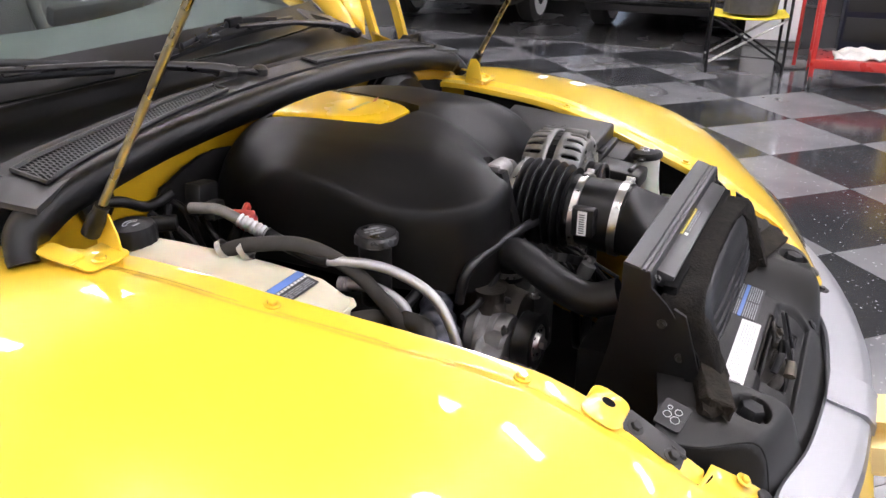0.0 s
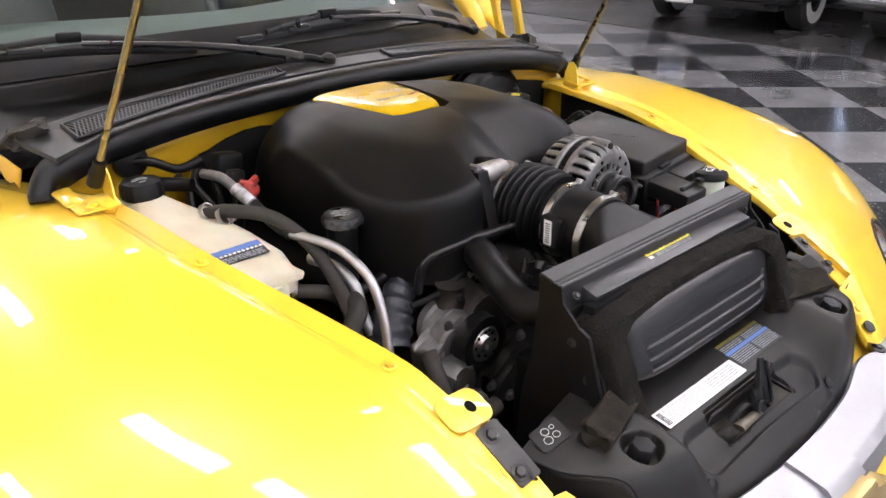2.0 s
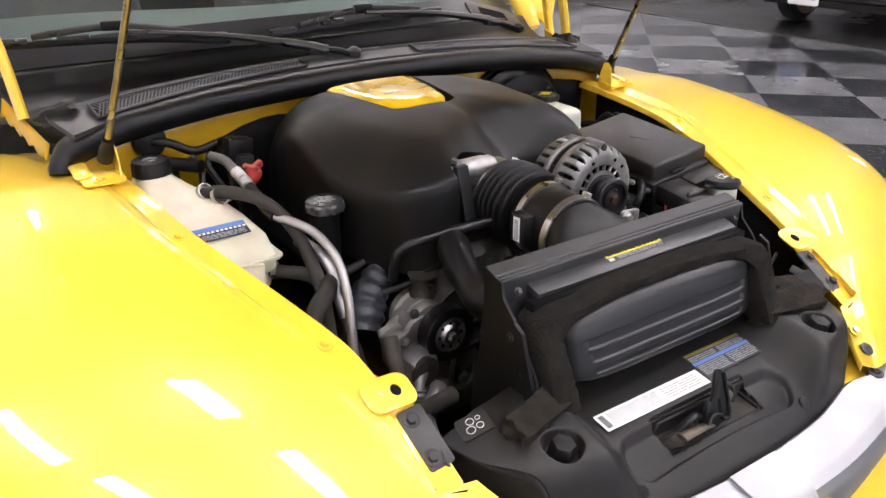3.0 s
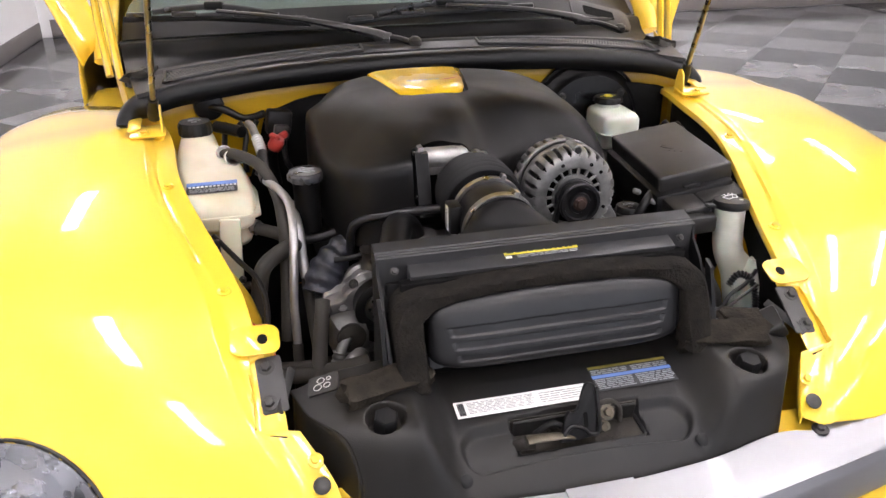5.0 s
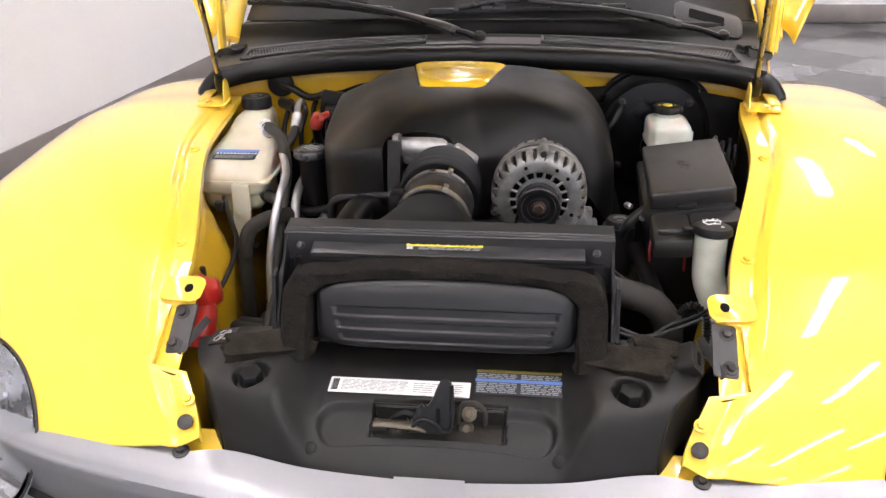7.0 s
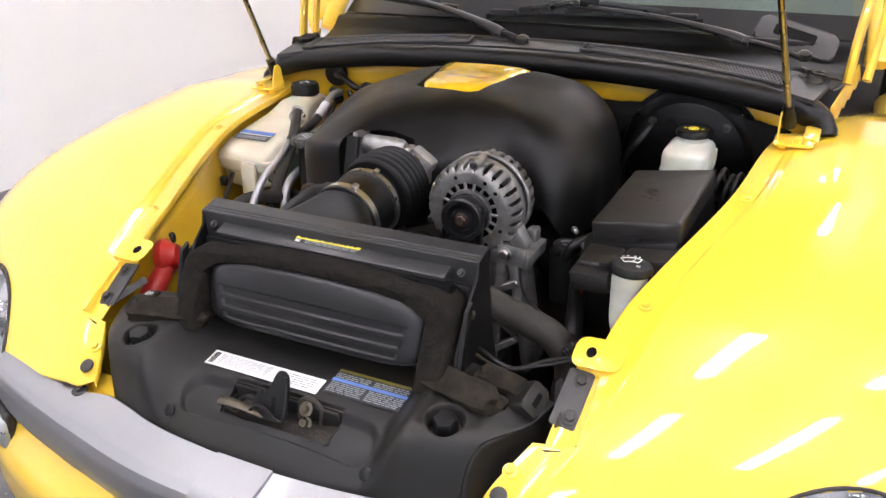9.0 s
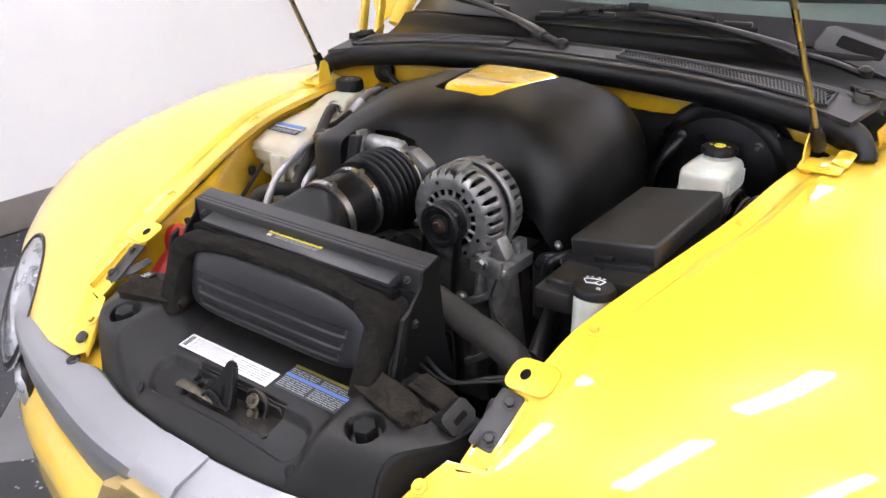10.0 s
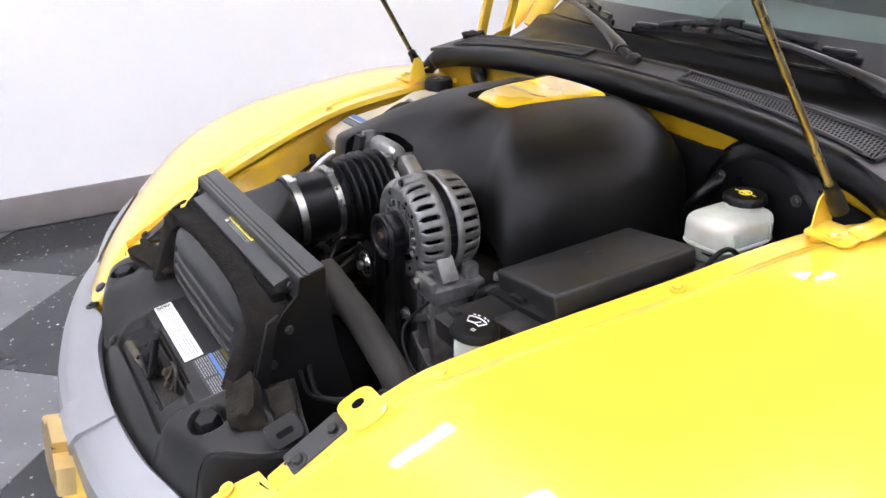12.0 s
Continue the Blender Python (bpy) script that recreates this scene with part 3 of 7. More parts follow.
def bmesh_ellipsoid(at, size, turn=(0, 0, 0), seg=28):
    bm = bmesh.new()
    bmesh.ops.create_uvsphere(bm, u_segments=seg, v_segments=seg // 2, radius=1)
    bmesh.ops.transform(bm, matrix=pose(*at, *turn) @ Matrix.Diagonal((*size, 1)), verts=bm.verts)
    return bm


for side in (-1, 1):
    build_headlight(side)


def bar_front(x):
    return spline([(0.0, -0.306), (0.16, -0.298), (0.33, -0.266), (0.54, -0.207), (0.70, -0.135), (0.90, 0.0)], abs(x))


def bar_rear(x):
    return spline(NOSE, abs(x))


def build_bumper():
    # silver bar across the nose
    def fn(u, v):
        x = -0.88 + 1.76 * u
        ax = abs(x)
        yr, yf = bar_rear(x) - 0.004 + 0.02 * step(0.33, 0.38, ax), bar_front(x)
        zt = 0.706 - 0.07 * max(0, ax - 0.30) ** 1.2
        prof = [(0.0, -0.035), (0.0, -0.004), (0.06, 0.0), (0.72, -0.012), (0.93, -0.022), (1.0, -0.040), (0.985, -0.075), (0.92, -0.10)]
        k = v * (len(prof) - 1)
        i = min(len(prof) - 2, int(k))
        f = k - i
        s = prof[i][0] + (prof[i + 1][0] - prof[i][0]) * f
        h = prof[i][1] + (prof[i + 1][1] - prof[i][1]) * f
        return x, yr + (yf - yr) * s, zt + h
    bar = part("grille_bar", sheet(fn, 90, 28), SILVER, car, "satin silver bar across the nose")
    bar.modifiers.new("solid", "SOLIDIFY").thickness = 0.003
    # centre piece and gold emblem
    def fc(u, v):
        x = -0.046 + 0.092 * u
        y = -0.237 + (bar_front(x) - 0.004 + 0.237) * v
        return x, y, 0.7105 - 0.016 * v - 0.012 * max(0, v - 0.8) / 0.2
    part("bar_centre", sheet(fc, 8, 10, 0.02), SILVER, bar, "raised silver centre section")
    em = [(-0.075, -0.012), (-0.028, -0.012), (-0.028, -0.024), (0.028, -0.024), (0.028, -0.012), (0.075, -0.012), (0.062, 0.012), (0.028, 0.012), (0.028, 0.024), (-0.028, 0.024), (-0.028, 0.012), (-0.062, 0.012)]
    part("emblem", plate([(1.22 * a, 1.45 * b) for a, b in em], 0.026, facing((0, -0.334, 0.655), (0, -1, 0.22)), bevel=0.004), GOLD, bar, "gold cross-shaped emblem")
    for side in (-1, 1):
        part("bar_bolt", hexbolt((side * 0.348, -0.205, 0.7035), (0, -0.15, 1), 0.006, 0.005, 0.012), BOLTM, bar)

    def fl(u, v):
        x = -0.93 + 1.86 * u
        k = min(1, v * 5)
        y = bar_front(x) + 0.02 - 0.05 * step(0, 0.25, v) + 0.05 * step(0.5, 1, v)
        return x, y, 0.615 - 0.02 * k - 0.28 * v - 0.10 * max(0, abs(x) - 0.30) ** 1.2
    low = part("bumper", sheet(fl, 70, 20), PAINT, car, "yellow lower bumper")
    low.modifiers.new("solid", "SOLIDIFY").thickness = 0.004
    for side in (-1, 1):
        sig = part("turn_signal", box((0.15, 0.03, 0.070), (side * 0.625, bar_front(0.625) - 0.004, 0.555), (0, 0, side * 26), 0.014, 3), BOWL, low, "grey turn signal lens with a black rim")
        part("signal_rim", box((0.162, 0.024, 0.082), (side * 0.625, bar_front(0.625) + 0.004, 0.555), (0, 0, side * 26), 0.014, 3), BOLTM, sig)
        # yellow support seen between fender and tray
        bm = box((0.085, 0.06, 0.012), (side * 0.325, -0.178, 0.688), (20, 0, 0), 0.003)
        part("bumper_support", bm, PAINT, car)


build_bumper()


def build_apron(side):
    """Inner fender side of the bay, from lip to frame."""
    def fn(u, v):
        y = -0.20 + 0.98 * u
        x, z = spline(XI, y), spline(ZI, y)
        dz = 0.45 * v
        if side > 0:
            bulge = 0.05 * math.exp(-((y - 0.20) / 0.14) ** 2) * math.exp(-((v - 0.36) / 0.22) ** 2)
        else:
            bulge = 0.075 * math.exp(-((y - 0.19) / 0.13) ** 2) * math.exp(-((v - 0.24) / 0.24) ** 2)
        return side * (x + 0.030 - 0.05 * step(0.25, 0.6, v) - bulge), y, z - 0.022 - dz
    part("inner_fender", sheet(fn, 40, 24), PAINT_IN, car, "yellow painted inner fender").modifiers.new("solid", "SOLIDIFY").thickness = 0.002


for side in (-1, 1):
    build_apron(side)


def fender_shade_sheet():
    """Black sheet before the inner fender beside the fuse box, standing in for shade."""
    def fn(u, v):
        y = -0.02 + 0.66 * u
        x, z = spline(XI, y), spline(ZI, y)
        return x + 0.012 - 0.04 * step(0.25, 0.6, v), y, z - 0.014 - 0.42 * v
    part("fender_shade_sheet", sheet(fn, 40, 12), VOID, car, "black sheet put in for the shade inside the fender").modifiers.new("solid", "SOLIDIFY").thickness = 0.003


fender_shade_sheet()

SEAL_HALF = [(0.622, 0.676, 0.976), (0.619, 0.684, 0.990), (0.604, 0.697, 1.008), (0.572, 0.707, 1.021), (0.50, 0.722, 1.034), (0.30, 0.738, 1.052)]
SEAL = [(-x, y, z) for x, y, z in SEAL_HALF] + [(0.0, 0.742, 1.060)] + SEAL_HALF[::-1]


def build_cowl():
    path = smooth_path(SEAL, 8)
    # rubber seal along the top of the firewall
    bm = bmesh.new()
    rings = []
    n = len(path)
    prof = [(-0.020, -0.030), (-0.026, -0.004), (-0.018, 0.010), (-0.002, 0.016), (0.016, 0.012), (0.026, 0.0), (0.026, -0.02), (0.0, -0.034)]
    for i, c in enumerate(path):
        d = (path[min(n - 1, i + 1)] - path[max(0, i - 1)]).normalized()
        back = Vector((-d.y, max(0.25, d.x), 0)).normalized()
        up = d.cross(back).normalized()
        up = up if up.z > 0 or abs(up.z) < 0.3 else -up
        shut = 0.72 + 0.28 * step(0.622, 0.590, abs(c.x))
        rings.append([bm.verts.new(c + back * (a * shut) + up * (b * shut)) for a, b in prof])
    skin(bm, rings)
    part("hood_seal", bm, RUBBER, car, "thick black rubber hood seal", smooth=75)

    # firewall under the seal
    def fw(u, v):
        x = -0.61 + 1.22 * u
        p = min(path, key=lambda c: abs(c.x - x))
        return x, p.y + 0.018 + 0.012 * v + 0.03 * step(0.1, 0.5, v), p.z - 0.022 - 0.5 * v
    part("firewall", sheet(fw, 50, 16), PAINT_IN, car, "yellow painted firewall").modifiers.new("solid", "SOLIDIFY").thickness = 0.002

    # black sheet for the shade on the lower firewall, below the yellow lip
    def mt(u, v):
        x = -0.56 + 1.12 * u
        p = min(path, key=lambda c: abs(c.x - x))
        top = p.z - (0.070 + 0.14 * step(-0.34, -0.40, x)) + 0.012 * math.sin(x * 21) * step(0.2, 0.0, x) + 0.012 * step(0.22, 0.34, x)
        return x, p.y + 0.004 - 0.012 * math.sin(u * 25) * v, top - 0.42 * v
    part("firewall_shade_sheet", sheet(mt, 60, 10), VOID, car, "black sheet put in for the shade on the lower firewall").modifiers.new("solid", "SOLIDIFY").thickness = 0.01

    # plastic cowl panel between seal and windshield
    def cw(u, v):
        w = 0.590 + 0.07 * v
        x = (2 * u - 1) * w
        y0 = 0.762 - 0.19 * x * x - 0.2 * max(0, abs(x) - 0.5)
        y1 = 0.905 + 0.45 * x * x
        z0, z1 = 1.076 - 0.115 * x * x, 1.104 - 0.08 * x * x
        z = z0 + (z1 - z0) * v
        # shelf for the grilles, a valley behind it and a rolled rear lip
        z += 0.004 * step(0.27, 0.30, v) * (1 - step(0.32, 0.36, v)) - 0.012 * step(0.32, 0.38, v)
        z -= 0.020 * math.sin(math.pi * min(1.0, max(0.0, (v - 0.34) / 0.54))) - 0.012 * step(0.80, 0.90, v) - 0.004 * math.exp(-((v - 0.91) / 0.03) ** 2)
        return x, y0 + (y1 - y0) * v, z
    cowl = part("cowl_panel", sheet(lambda u, v: cw(u, 0.345 + 0.655 * v), 70, 30, 0.008), COWLM, car, "black plastic cowl panel behind the grilles")
    part("cowl_shelf", sheet(lambda u, v: cw(u, 0.345 * v), 70, 14, 0.008), SHELFM, car, "dusty dark grey shelf carrying the air grilles")
    # two mesh grilles in the cowl
    for side in (-1, 1):
        bm = bmesh.new()

        def gp(a, b):
            v = 0.05 + 0.20 * b
            x = side * (0.13 + 0.41 * a)
            x, y, z = cw((x / (0.590 + 0.07 * v) + 1) / 2, v)
            return Vector((x, y, z + 0.004))
        for k in range(-3, 62):
            for dirn in (0, 1):
                a0, a1 = (k / 60, (k + 3) / 60) if dirn else ((k + 3) / 60, k / 60)
                if max(a0, a1) > 1 or min(a0, a1) < 0:
                    continue
                p, q = gp(a0, 0), gp(a1, 1)
                w = Vector((0.0012, 0, 0))
                bm.faces.new([bm.verts.new(c) for c in (p - w, p + w, q + w, q - w)])
        rim = [gp(a / 20, 0) for a in range(21)] + [gp(1 - a / 20, 1) for a in range(21)]
        tube([*rim, rim[0]], 0.0035, 6, bm, 0)
        part("cowl_grille", bm, SHELFM, cowl, "black honeycomb air intake mesh")
        # flat black sheet paints the dark depth behind the mesh
        part("grille_shade", sheet(lambda u, v: gp(u, v) - Vector((0, 0, 0.0028)), 20, 2), VOID, cowl)
        # crumpled rubber end piece beside the hinge
        part("cowl_end_rubber", lump((side * 0.588, 0.800, 1.046), (0.060, 0.045, 0.028), (0, side * 14, side * 24), 3 + side, 0.30), RUBBER_D, cowl, "brown-grey folded rubber end piece")
        if side < 0:
            continue
        # corner trim with a slot at the foot of the pillar
        m = facing((side * 0.526, 1.012, 1.088), (side * 0.22, -0.50, 0.84), (side * 0.15, 1, 0.5))
        tr = part("corner_trim", plate(rounded(0.17, 0.085, 0.02), 0.02, m, bevel=0.006), SHELFM, cowl, "dusty dark grey corner trim")
        part("trim_slot", plate(rounded(0.088, 0.034, 0.006), 0.002, m @ pose(-0.005 * side, 0.004, 0.0006)), VOID, tr, "dark slot")
    for side in (-1, 1):
        # yellow flange that climbs from the strut bracket to the pillar
        def fl(u, v):
            p = Vector((side * 0.604, 0.68, 0.985)).lerp(Vector((side * 0.655, 0.96, 1.050)), 0.30 + 0.70 * u)
            return p.x + side * 0.008 * v, p.y, p.z + 0.006 * math.sin(u * 30) * v - 0.028 * v
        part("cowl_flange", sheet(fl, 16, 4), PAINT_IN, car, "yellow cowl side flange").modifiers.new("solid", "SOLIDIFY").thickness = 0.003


build_cowl()


def wind_point(u, v):
    x = -0.655 + 1.31 * u
    y = 0.902 + 0.45 * x * x + (0.80 - 0.25 * x * x) * v
    z = 1.104 - 0.08 * x * x * (1 - v) + 0.46 * v - 0.04 * v * v
    return x * (1 - 0.08 * v), y, z


def build_windshield():
    ws = part("windshield", sheet(wind_point, 30, 12, 0.004), WIND, car, "curved greenish windshield glass")
    ws.visible_shadow = False
    # dark frit band at the foot
    part("frit_band", sheet(lambda u, v: (wind_point(u, v * 0.085)[0], wind_point(u, v * 0.085)[1], wind_point(u, v * 0.085)[2] + 0.003), 30, 2), GLOSSP, ws)
    for side in (-1, 1):
        pts = [(side * 0.69, 1.06, 1.03), (side * 0.685, 1.12, 1.115), (side * 0.665, 1.35, 1.29), (side * 0.625, 1.78, 1.50)]
        part("pillar", tube(pts, 0.028, 12), PAINT, car, "yellow windshield pillar")

    def dash(u, v):
        x = -0.66 + 1.32 * u
        return x, 0.955 + 0.45 * x * x + 0.50 * v, 1.096 - 0.07 * x * x + 0.035 * math.sin(2.6 * v) + 0.012 * math.sin(6.3 * u + 1)
    part("dashboard", sheet(dash, 30, 12, 0.12), DASH, car, "grey-green padded dashboard")
    for x in (-0.36, 0.36):
        seat = bmesh_ellipsoid((x, 1.98, 1.05), (0.24, 0.13, 0.40), (-12, 0, 0))
        part("seat", seat, LEATHER, car, "black leather bucket seat")
        part("headrest", bmesh_ellipsoid((x, 2.08, 1.44), (0.13, 0.06, 0.10)), LEATHER, car)
    whl = tube([(0.36 + 0.18 * math.cos(a), 1.62 + 0.06 * math.sin(a), 1.10 + 0.17 * math.sin(a)) for a in [2 * math.pi * k / 20 for k in range(21)]], 0.016, 10, steps=2)
    box((0.30, 0.03, 0.05), (0.36, 1.62, 1.10), (20, 0, 0), 0.01, 2, whl)
    part("steering_wheel", whl, LEATHER, car, "black leather steering wheel")
    part("bulkhead", box((1.5, 0.06, 1.25), (0, 2.35, 1.15), bevel=0.02), LEATHER, car)
    part("roof", sheet(lambda u, v: ((2 * u - 1) * 0.66, 1.72 + 0.66 * v, 1.53 + 0.06 * math.sin(math.pi * u) + 0.05 * math.sin(math.pi * v)), 20, 10, 0.03), PAINT, car, "yellow hardtop roof")
    for side in (-1, 1):
        part("door", box((0.24, 0.975, 0.50), (side * 0.85, 1.875, 0.45), bevel=0.07, seg=4), PAINT, car, "yellow door side")


build_windshield()


def wiper(pivot, elbow, tip, b0, b1):
    """Pivot cap, hinge knuckle, pressed arm that narrows to a rod, and a blade with its bridges."""
    pv, el, tp = Vector(pivot), Vector(elbow), Vector(tip)
    arm = part("wiper_arm", tube([el, el.lerp(tp, 0.12) + Vector((0, 0, 0.006)), el.lerp(tp, 0.5) + Vector((0, 0, 0.010)), tp], lambda q: 0.0160 - 0.0090 * step(0.0, 0.9, q), 12, squash=0.7), WIPERM, car, "satin black wiper arm")
    part("knuckle", tube([el + (el - tp).normalized() * 0.012, el, el.lerp(tp, 0.06)], 0.0145, 10, squash=0.75), STRAPM, arm, "worn grey hinge knuckle")
    part("pivot_link", tube([pv, pv.lerp(el, 0.5) + Vector((0, 0, 0.004)), el], lambda q: 0.0125 - 0.003 * q, 10, squash=0.6), PLASTIC, arm)
    part("pivot_cap", lathe([(0.013, 0), (0.015, 0.004), (0.014, 0.014), (0.008, 0.019), (0.0001, 0.020)], (pv.x, pv.y, pv.z - 0.002), (8, 0, 0), 18), BOLTM, arm)
    p, q = Vector(b0), Vector(b1)
    turn = math.degrees(math.atan2(q.y - p.y, q.x - p.x))
    path = [p.lerp(q, k / 12) + Vector((0, -0.010 * math.sin(math.pi * k / 12), 0.010 * math.sin(math.pi * k / 12))) for k in range(13)]
    bm = tube([c - Vector((0, 0, 0.010)) for c in path], 0.0038, 8, steps=0, squash=1.8)
    blade = part("wiper_blade", bm, RUBBER, arm, "black rubber wiper blade")
    part("bridge", tube([path[2] + Vector((0, 0, 0.004)), path[4] + Vector((0, 0, 0.012)), path[6] + Vector((0, 0, 0.016)), path[8] + Vector((0, 0, 0.012)), path[10] + Vector((0, 0, 0.004))], 0.0045, 8, squash=1.5), WIPERM, blade)
    for k in (1, 4, 8, 11):
        part("claw", box((0.060, 0.012, 0.012), path[k] + Vector((0, 0, -0.001)), (0, 0, turn), 0.003, 1), WIPERM, blade)
    part("adapter", box((0.045, 0.018, 0.020), path[6] + Vector((0, 0, 0.018)), (0, 0, turn), 0.005, 2), PLASTIC, blade)


wiper((-0.010, 0.792, 1.080), (-0.072, 0.812, 1.096), (-0.425, 0.955, 1.148), (-0.64, 1.085, 1.130), (-0.222, 0.926, 1.124))
wiper((0.550, 0.944, 1.056), (0.432, 0.900, 1.094), (0.095, 0.925, 1.142), (-0.149, 0.915, 1.121), (0.336, 0.971, 1.124))


def build_rear():
    """The rest of the car behind the cabin and its wheels."""
    def bed(u, v):
        y = 2.36 + 1.9 * u
        a = math.pi * v
        e = 1 - 0.25 * u**5
        return 1.0 * e * math.copysign(abs(math.cos(a)) ** 0.4, math.cos(a)), y, 0.40 + 0.72 * e * abs(math.sin(a)) ** 0.4
    part("rear_body", sheet(bed, 24, 24), PAINT, car, "yellow rounded rear body").modifiers.new("solid", "SOLIDIFY").thickness = 0.01
    def tail(u, v):
        x, y, z = bed(1.0, v)
        k = 1 - u
        return x * k, y + 0.10 * math.sin(math.pi * u / 2), 0.40 + (z - 0.40) * k + 0.25 * u * (1 - k)
    part("tailgate", sheet(tail, 8, 24), PAINT, car, "yellow rounded tailgate").modifiers.new("solid", "SOLIDIFY").thickness = 0.01
    part("chassis", box((1.1, 4.0, 0.14), (0, 2.0, 0.36), bevel=0.02), VOID, car)
    for s in (-1, 1):
        for y in (0.36, 3.30):
            wh = part("wheel", lathe([(0.22, -0.11), (0.33, -0.12), (0.36, -0.08), (0.36, 0.08), (0.33, 0.12), (0.22, 0.11)], (s * 0.84, y, 0.36), (0, 90, 0), 40), TYRE, car, "wide black tyre")
            part("rim", lathe([(0.225, -0.10), (0.225, 0.10), (0.18, 0.11), (0.05, 0.09)], (s * 0.84, y, 0.36), (0, 90 * s, 0), 40), CHROME, wh)


build_rear()


def build_hood():
    def fn(u, v):
        w = 0.70 - 0.34 * v ** 1.3
        x = (2 * u - 1) * w
        dome = 0.10 * (1 - (2 * u - 1) ** 2) + 0.05 * math.sin(v * 3.1)
        along = 1.22 * v
        return x, 0.93 - along * 0.74 + dome * 0.45, 1.33 + along * 0.60 + dome * 0.55
    hood = part("hood", sheet(fn, 30, 30), PAINT, car, "raised yellow hood")
    hood.modifiers.new("solid", "SOLIDIFY").thickness = 0.02
    def liner(u, v):
        x, y, z = fn(0.08 + 0.84 * u, 0.04 + 0.9 * v)
        return x, y + 0.012, z - 0.030
    part("hood_liner", sheet(liner, 20, 20, 0.008), VOID, hood, "black hood liner")
    for side in (-1, 1):
        # drooping rear ear of the hood beside the windshield
        def ear(u, v):
            tip = Vector((side * 0.742, 1.042, 1.021)).lerp(Vector((side * 0.686, 1.073, 1.075)), u)
            top = Vector((side * 0.885, 1.13, 1.38)).lerp(Vector((side * 0.79, 1.16, 1.40)), u)
            c = top.lerp(tip, v)
            return c.x + side * 0.010 * math.sin(math.pi * u), c.y, c.z
        e = part("hood_ear", sheet(ear, 8, 10), PAINT, hood, "yellow rear corner of the hood")
        e.modifiers.new("solid", "SOLIDIFY").thickness = 0.008
        for foot in ((0.638, 0.854, 1.046), (0.673, 0.954, 1.033)):
            bm = tube([(side * foot[0], foot[1], foot[2] - 0.015), (side * (foot[0] + 0.012), foot[1] + 0.05, foot[2] + 0.12), (side * 0.685, 1.035, 1.38)], 0.009, 8, squash=1.9)
            part("hinge_arm", bm, PAINT, hood, "yellow hood hinge arm")


build_hood()


def hood_strut(side):
    foot, top = Vector((side * 0.5575, 0.622, 1.012)), Vector((side * 0.435, 0.115, 1.86))
    st = thing("hood_strut", foot, "bronze gas strut holding the hood up, on a yellow bracket", "gas strut", "hood struts")
    d = (top - foot).normalized()
    part("rod", tube([foot + d * 0.02, top], 0.0055, 14, steps=1), STRUTM, st)
    part("ball_socket", tube([foot - d * 0.012, foot + d * 0.012, foot + d * 0.034], lambda s: 0.012 if s < 0.6 else 0.0095, 14, steps=3), RUBBER, st, "black ball socket")
    bm = bmesh.new()
    m = facing((side * 0.543, 0.615, 1.0), (-side, 0, 0), (0, 0, 1))
    plate([(-0.022, -0.03), (0.022, -0.03), (0.014, 0.018), (0.004, 0.028), (-0.008, 0.026), (-0.018, 0.0)], 0.003, m, bm, 0.0008)
    plate(rounded(0.066, 0.046, 0.008), 0.003, facing((side * 0.572, 0.606, 0.981), (0, -0.15, 1), (0, 1, 0)), bm, 0.0008)
    plate(rounded(0.026, 0.060, 0.006), 0.003, facing((side * 0.598, 0.640, 0.988), (side * 0.15, -0.10, 1), (0, 1, 0)), bm, 0.0008)
    br = part("bracket", bm, PAINT, st, "yellow bracket")
    part("bracket_bolt", hexbolt((side * 0.578, 0.594, 0.980), (0, -0.1, 1), 0.007, 0.006, 0.011), PAINT, br)


for side in (-1, 1):
    hood_strut(side)


# ---- radiator cover, air box and latch ----
def tray_front(x):
    return -0.236 + 0.55 * x * x


def tray_z(x, y):
    ax = abs(x)
    d = y - tray_front(x)
    z = spline([(0.0, 0.684), (0.012, 0.704), (0.03, 0.722), (0.055, 0.742), (0.10, 0.757), (0.18, 0.772), (0.25, 0.785)], d)
    high = spline([(0.0, 0.690), (0.007, 0.745), (0.016, 0.778), (0.03, 0.793), (0.06, 0.800), (0.12, 0.806), (0.25, 0.80)], d)
    w = step(0.160, 0.220, ax)
    z += (high - z) * w * (1 - 0.30 * step(0.30, 0.37, ax))
    z += 0.012 * step(0.10, 0.2, d) * step(0.28, 0.34, ax)
    # long shallow trough round the latch
    u = max(0, ax - 0.135)
    r = math.hypot(u, y + 0.168)
    z -= 0.014 * (1 - step(0.021, 0.030, r))
    return z


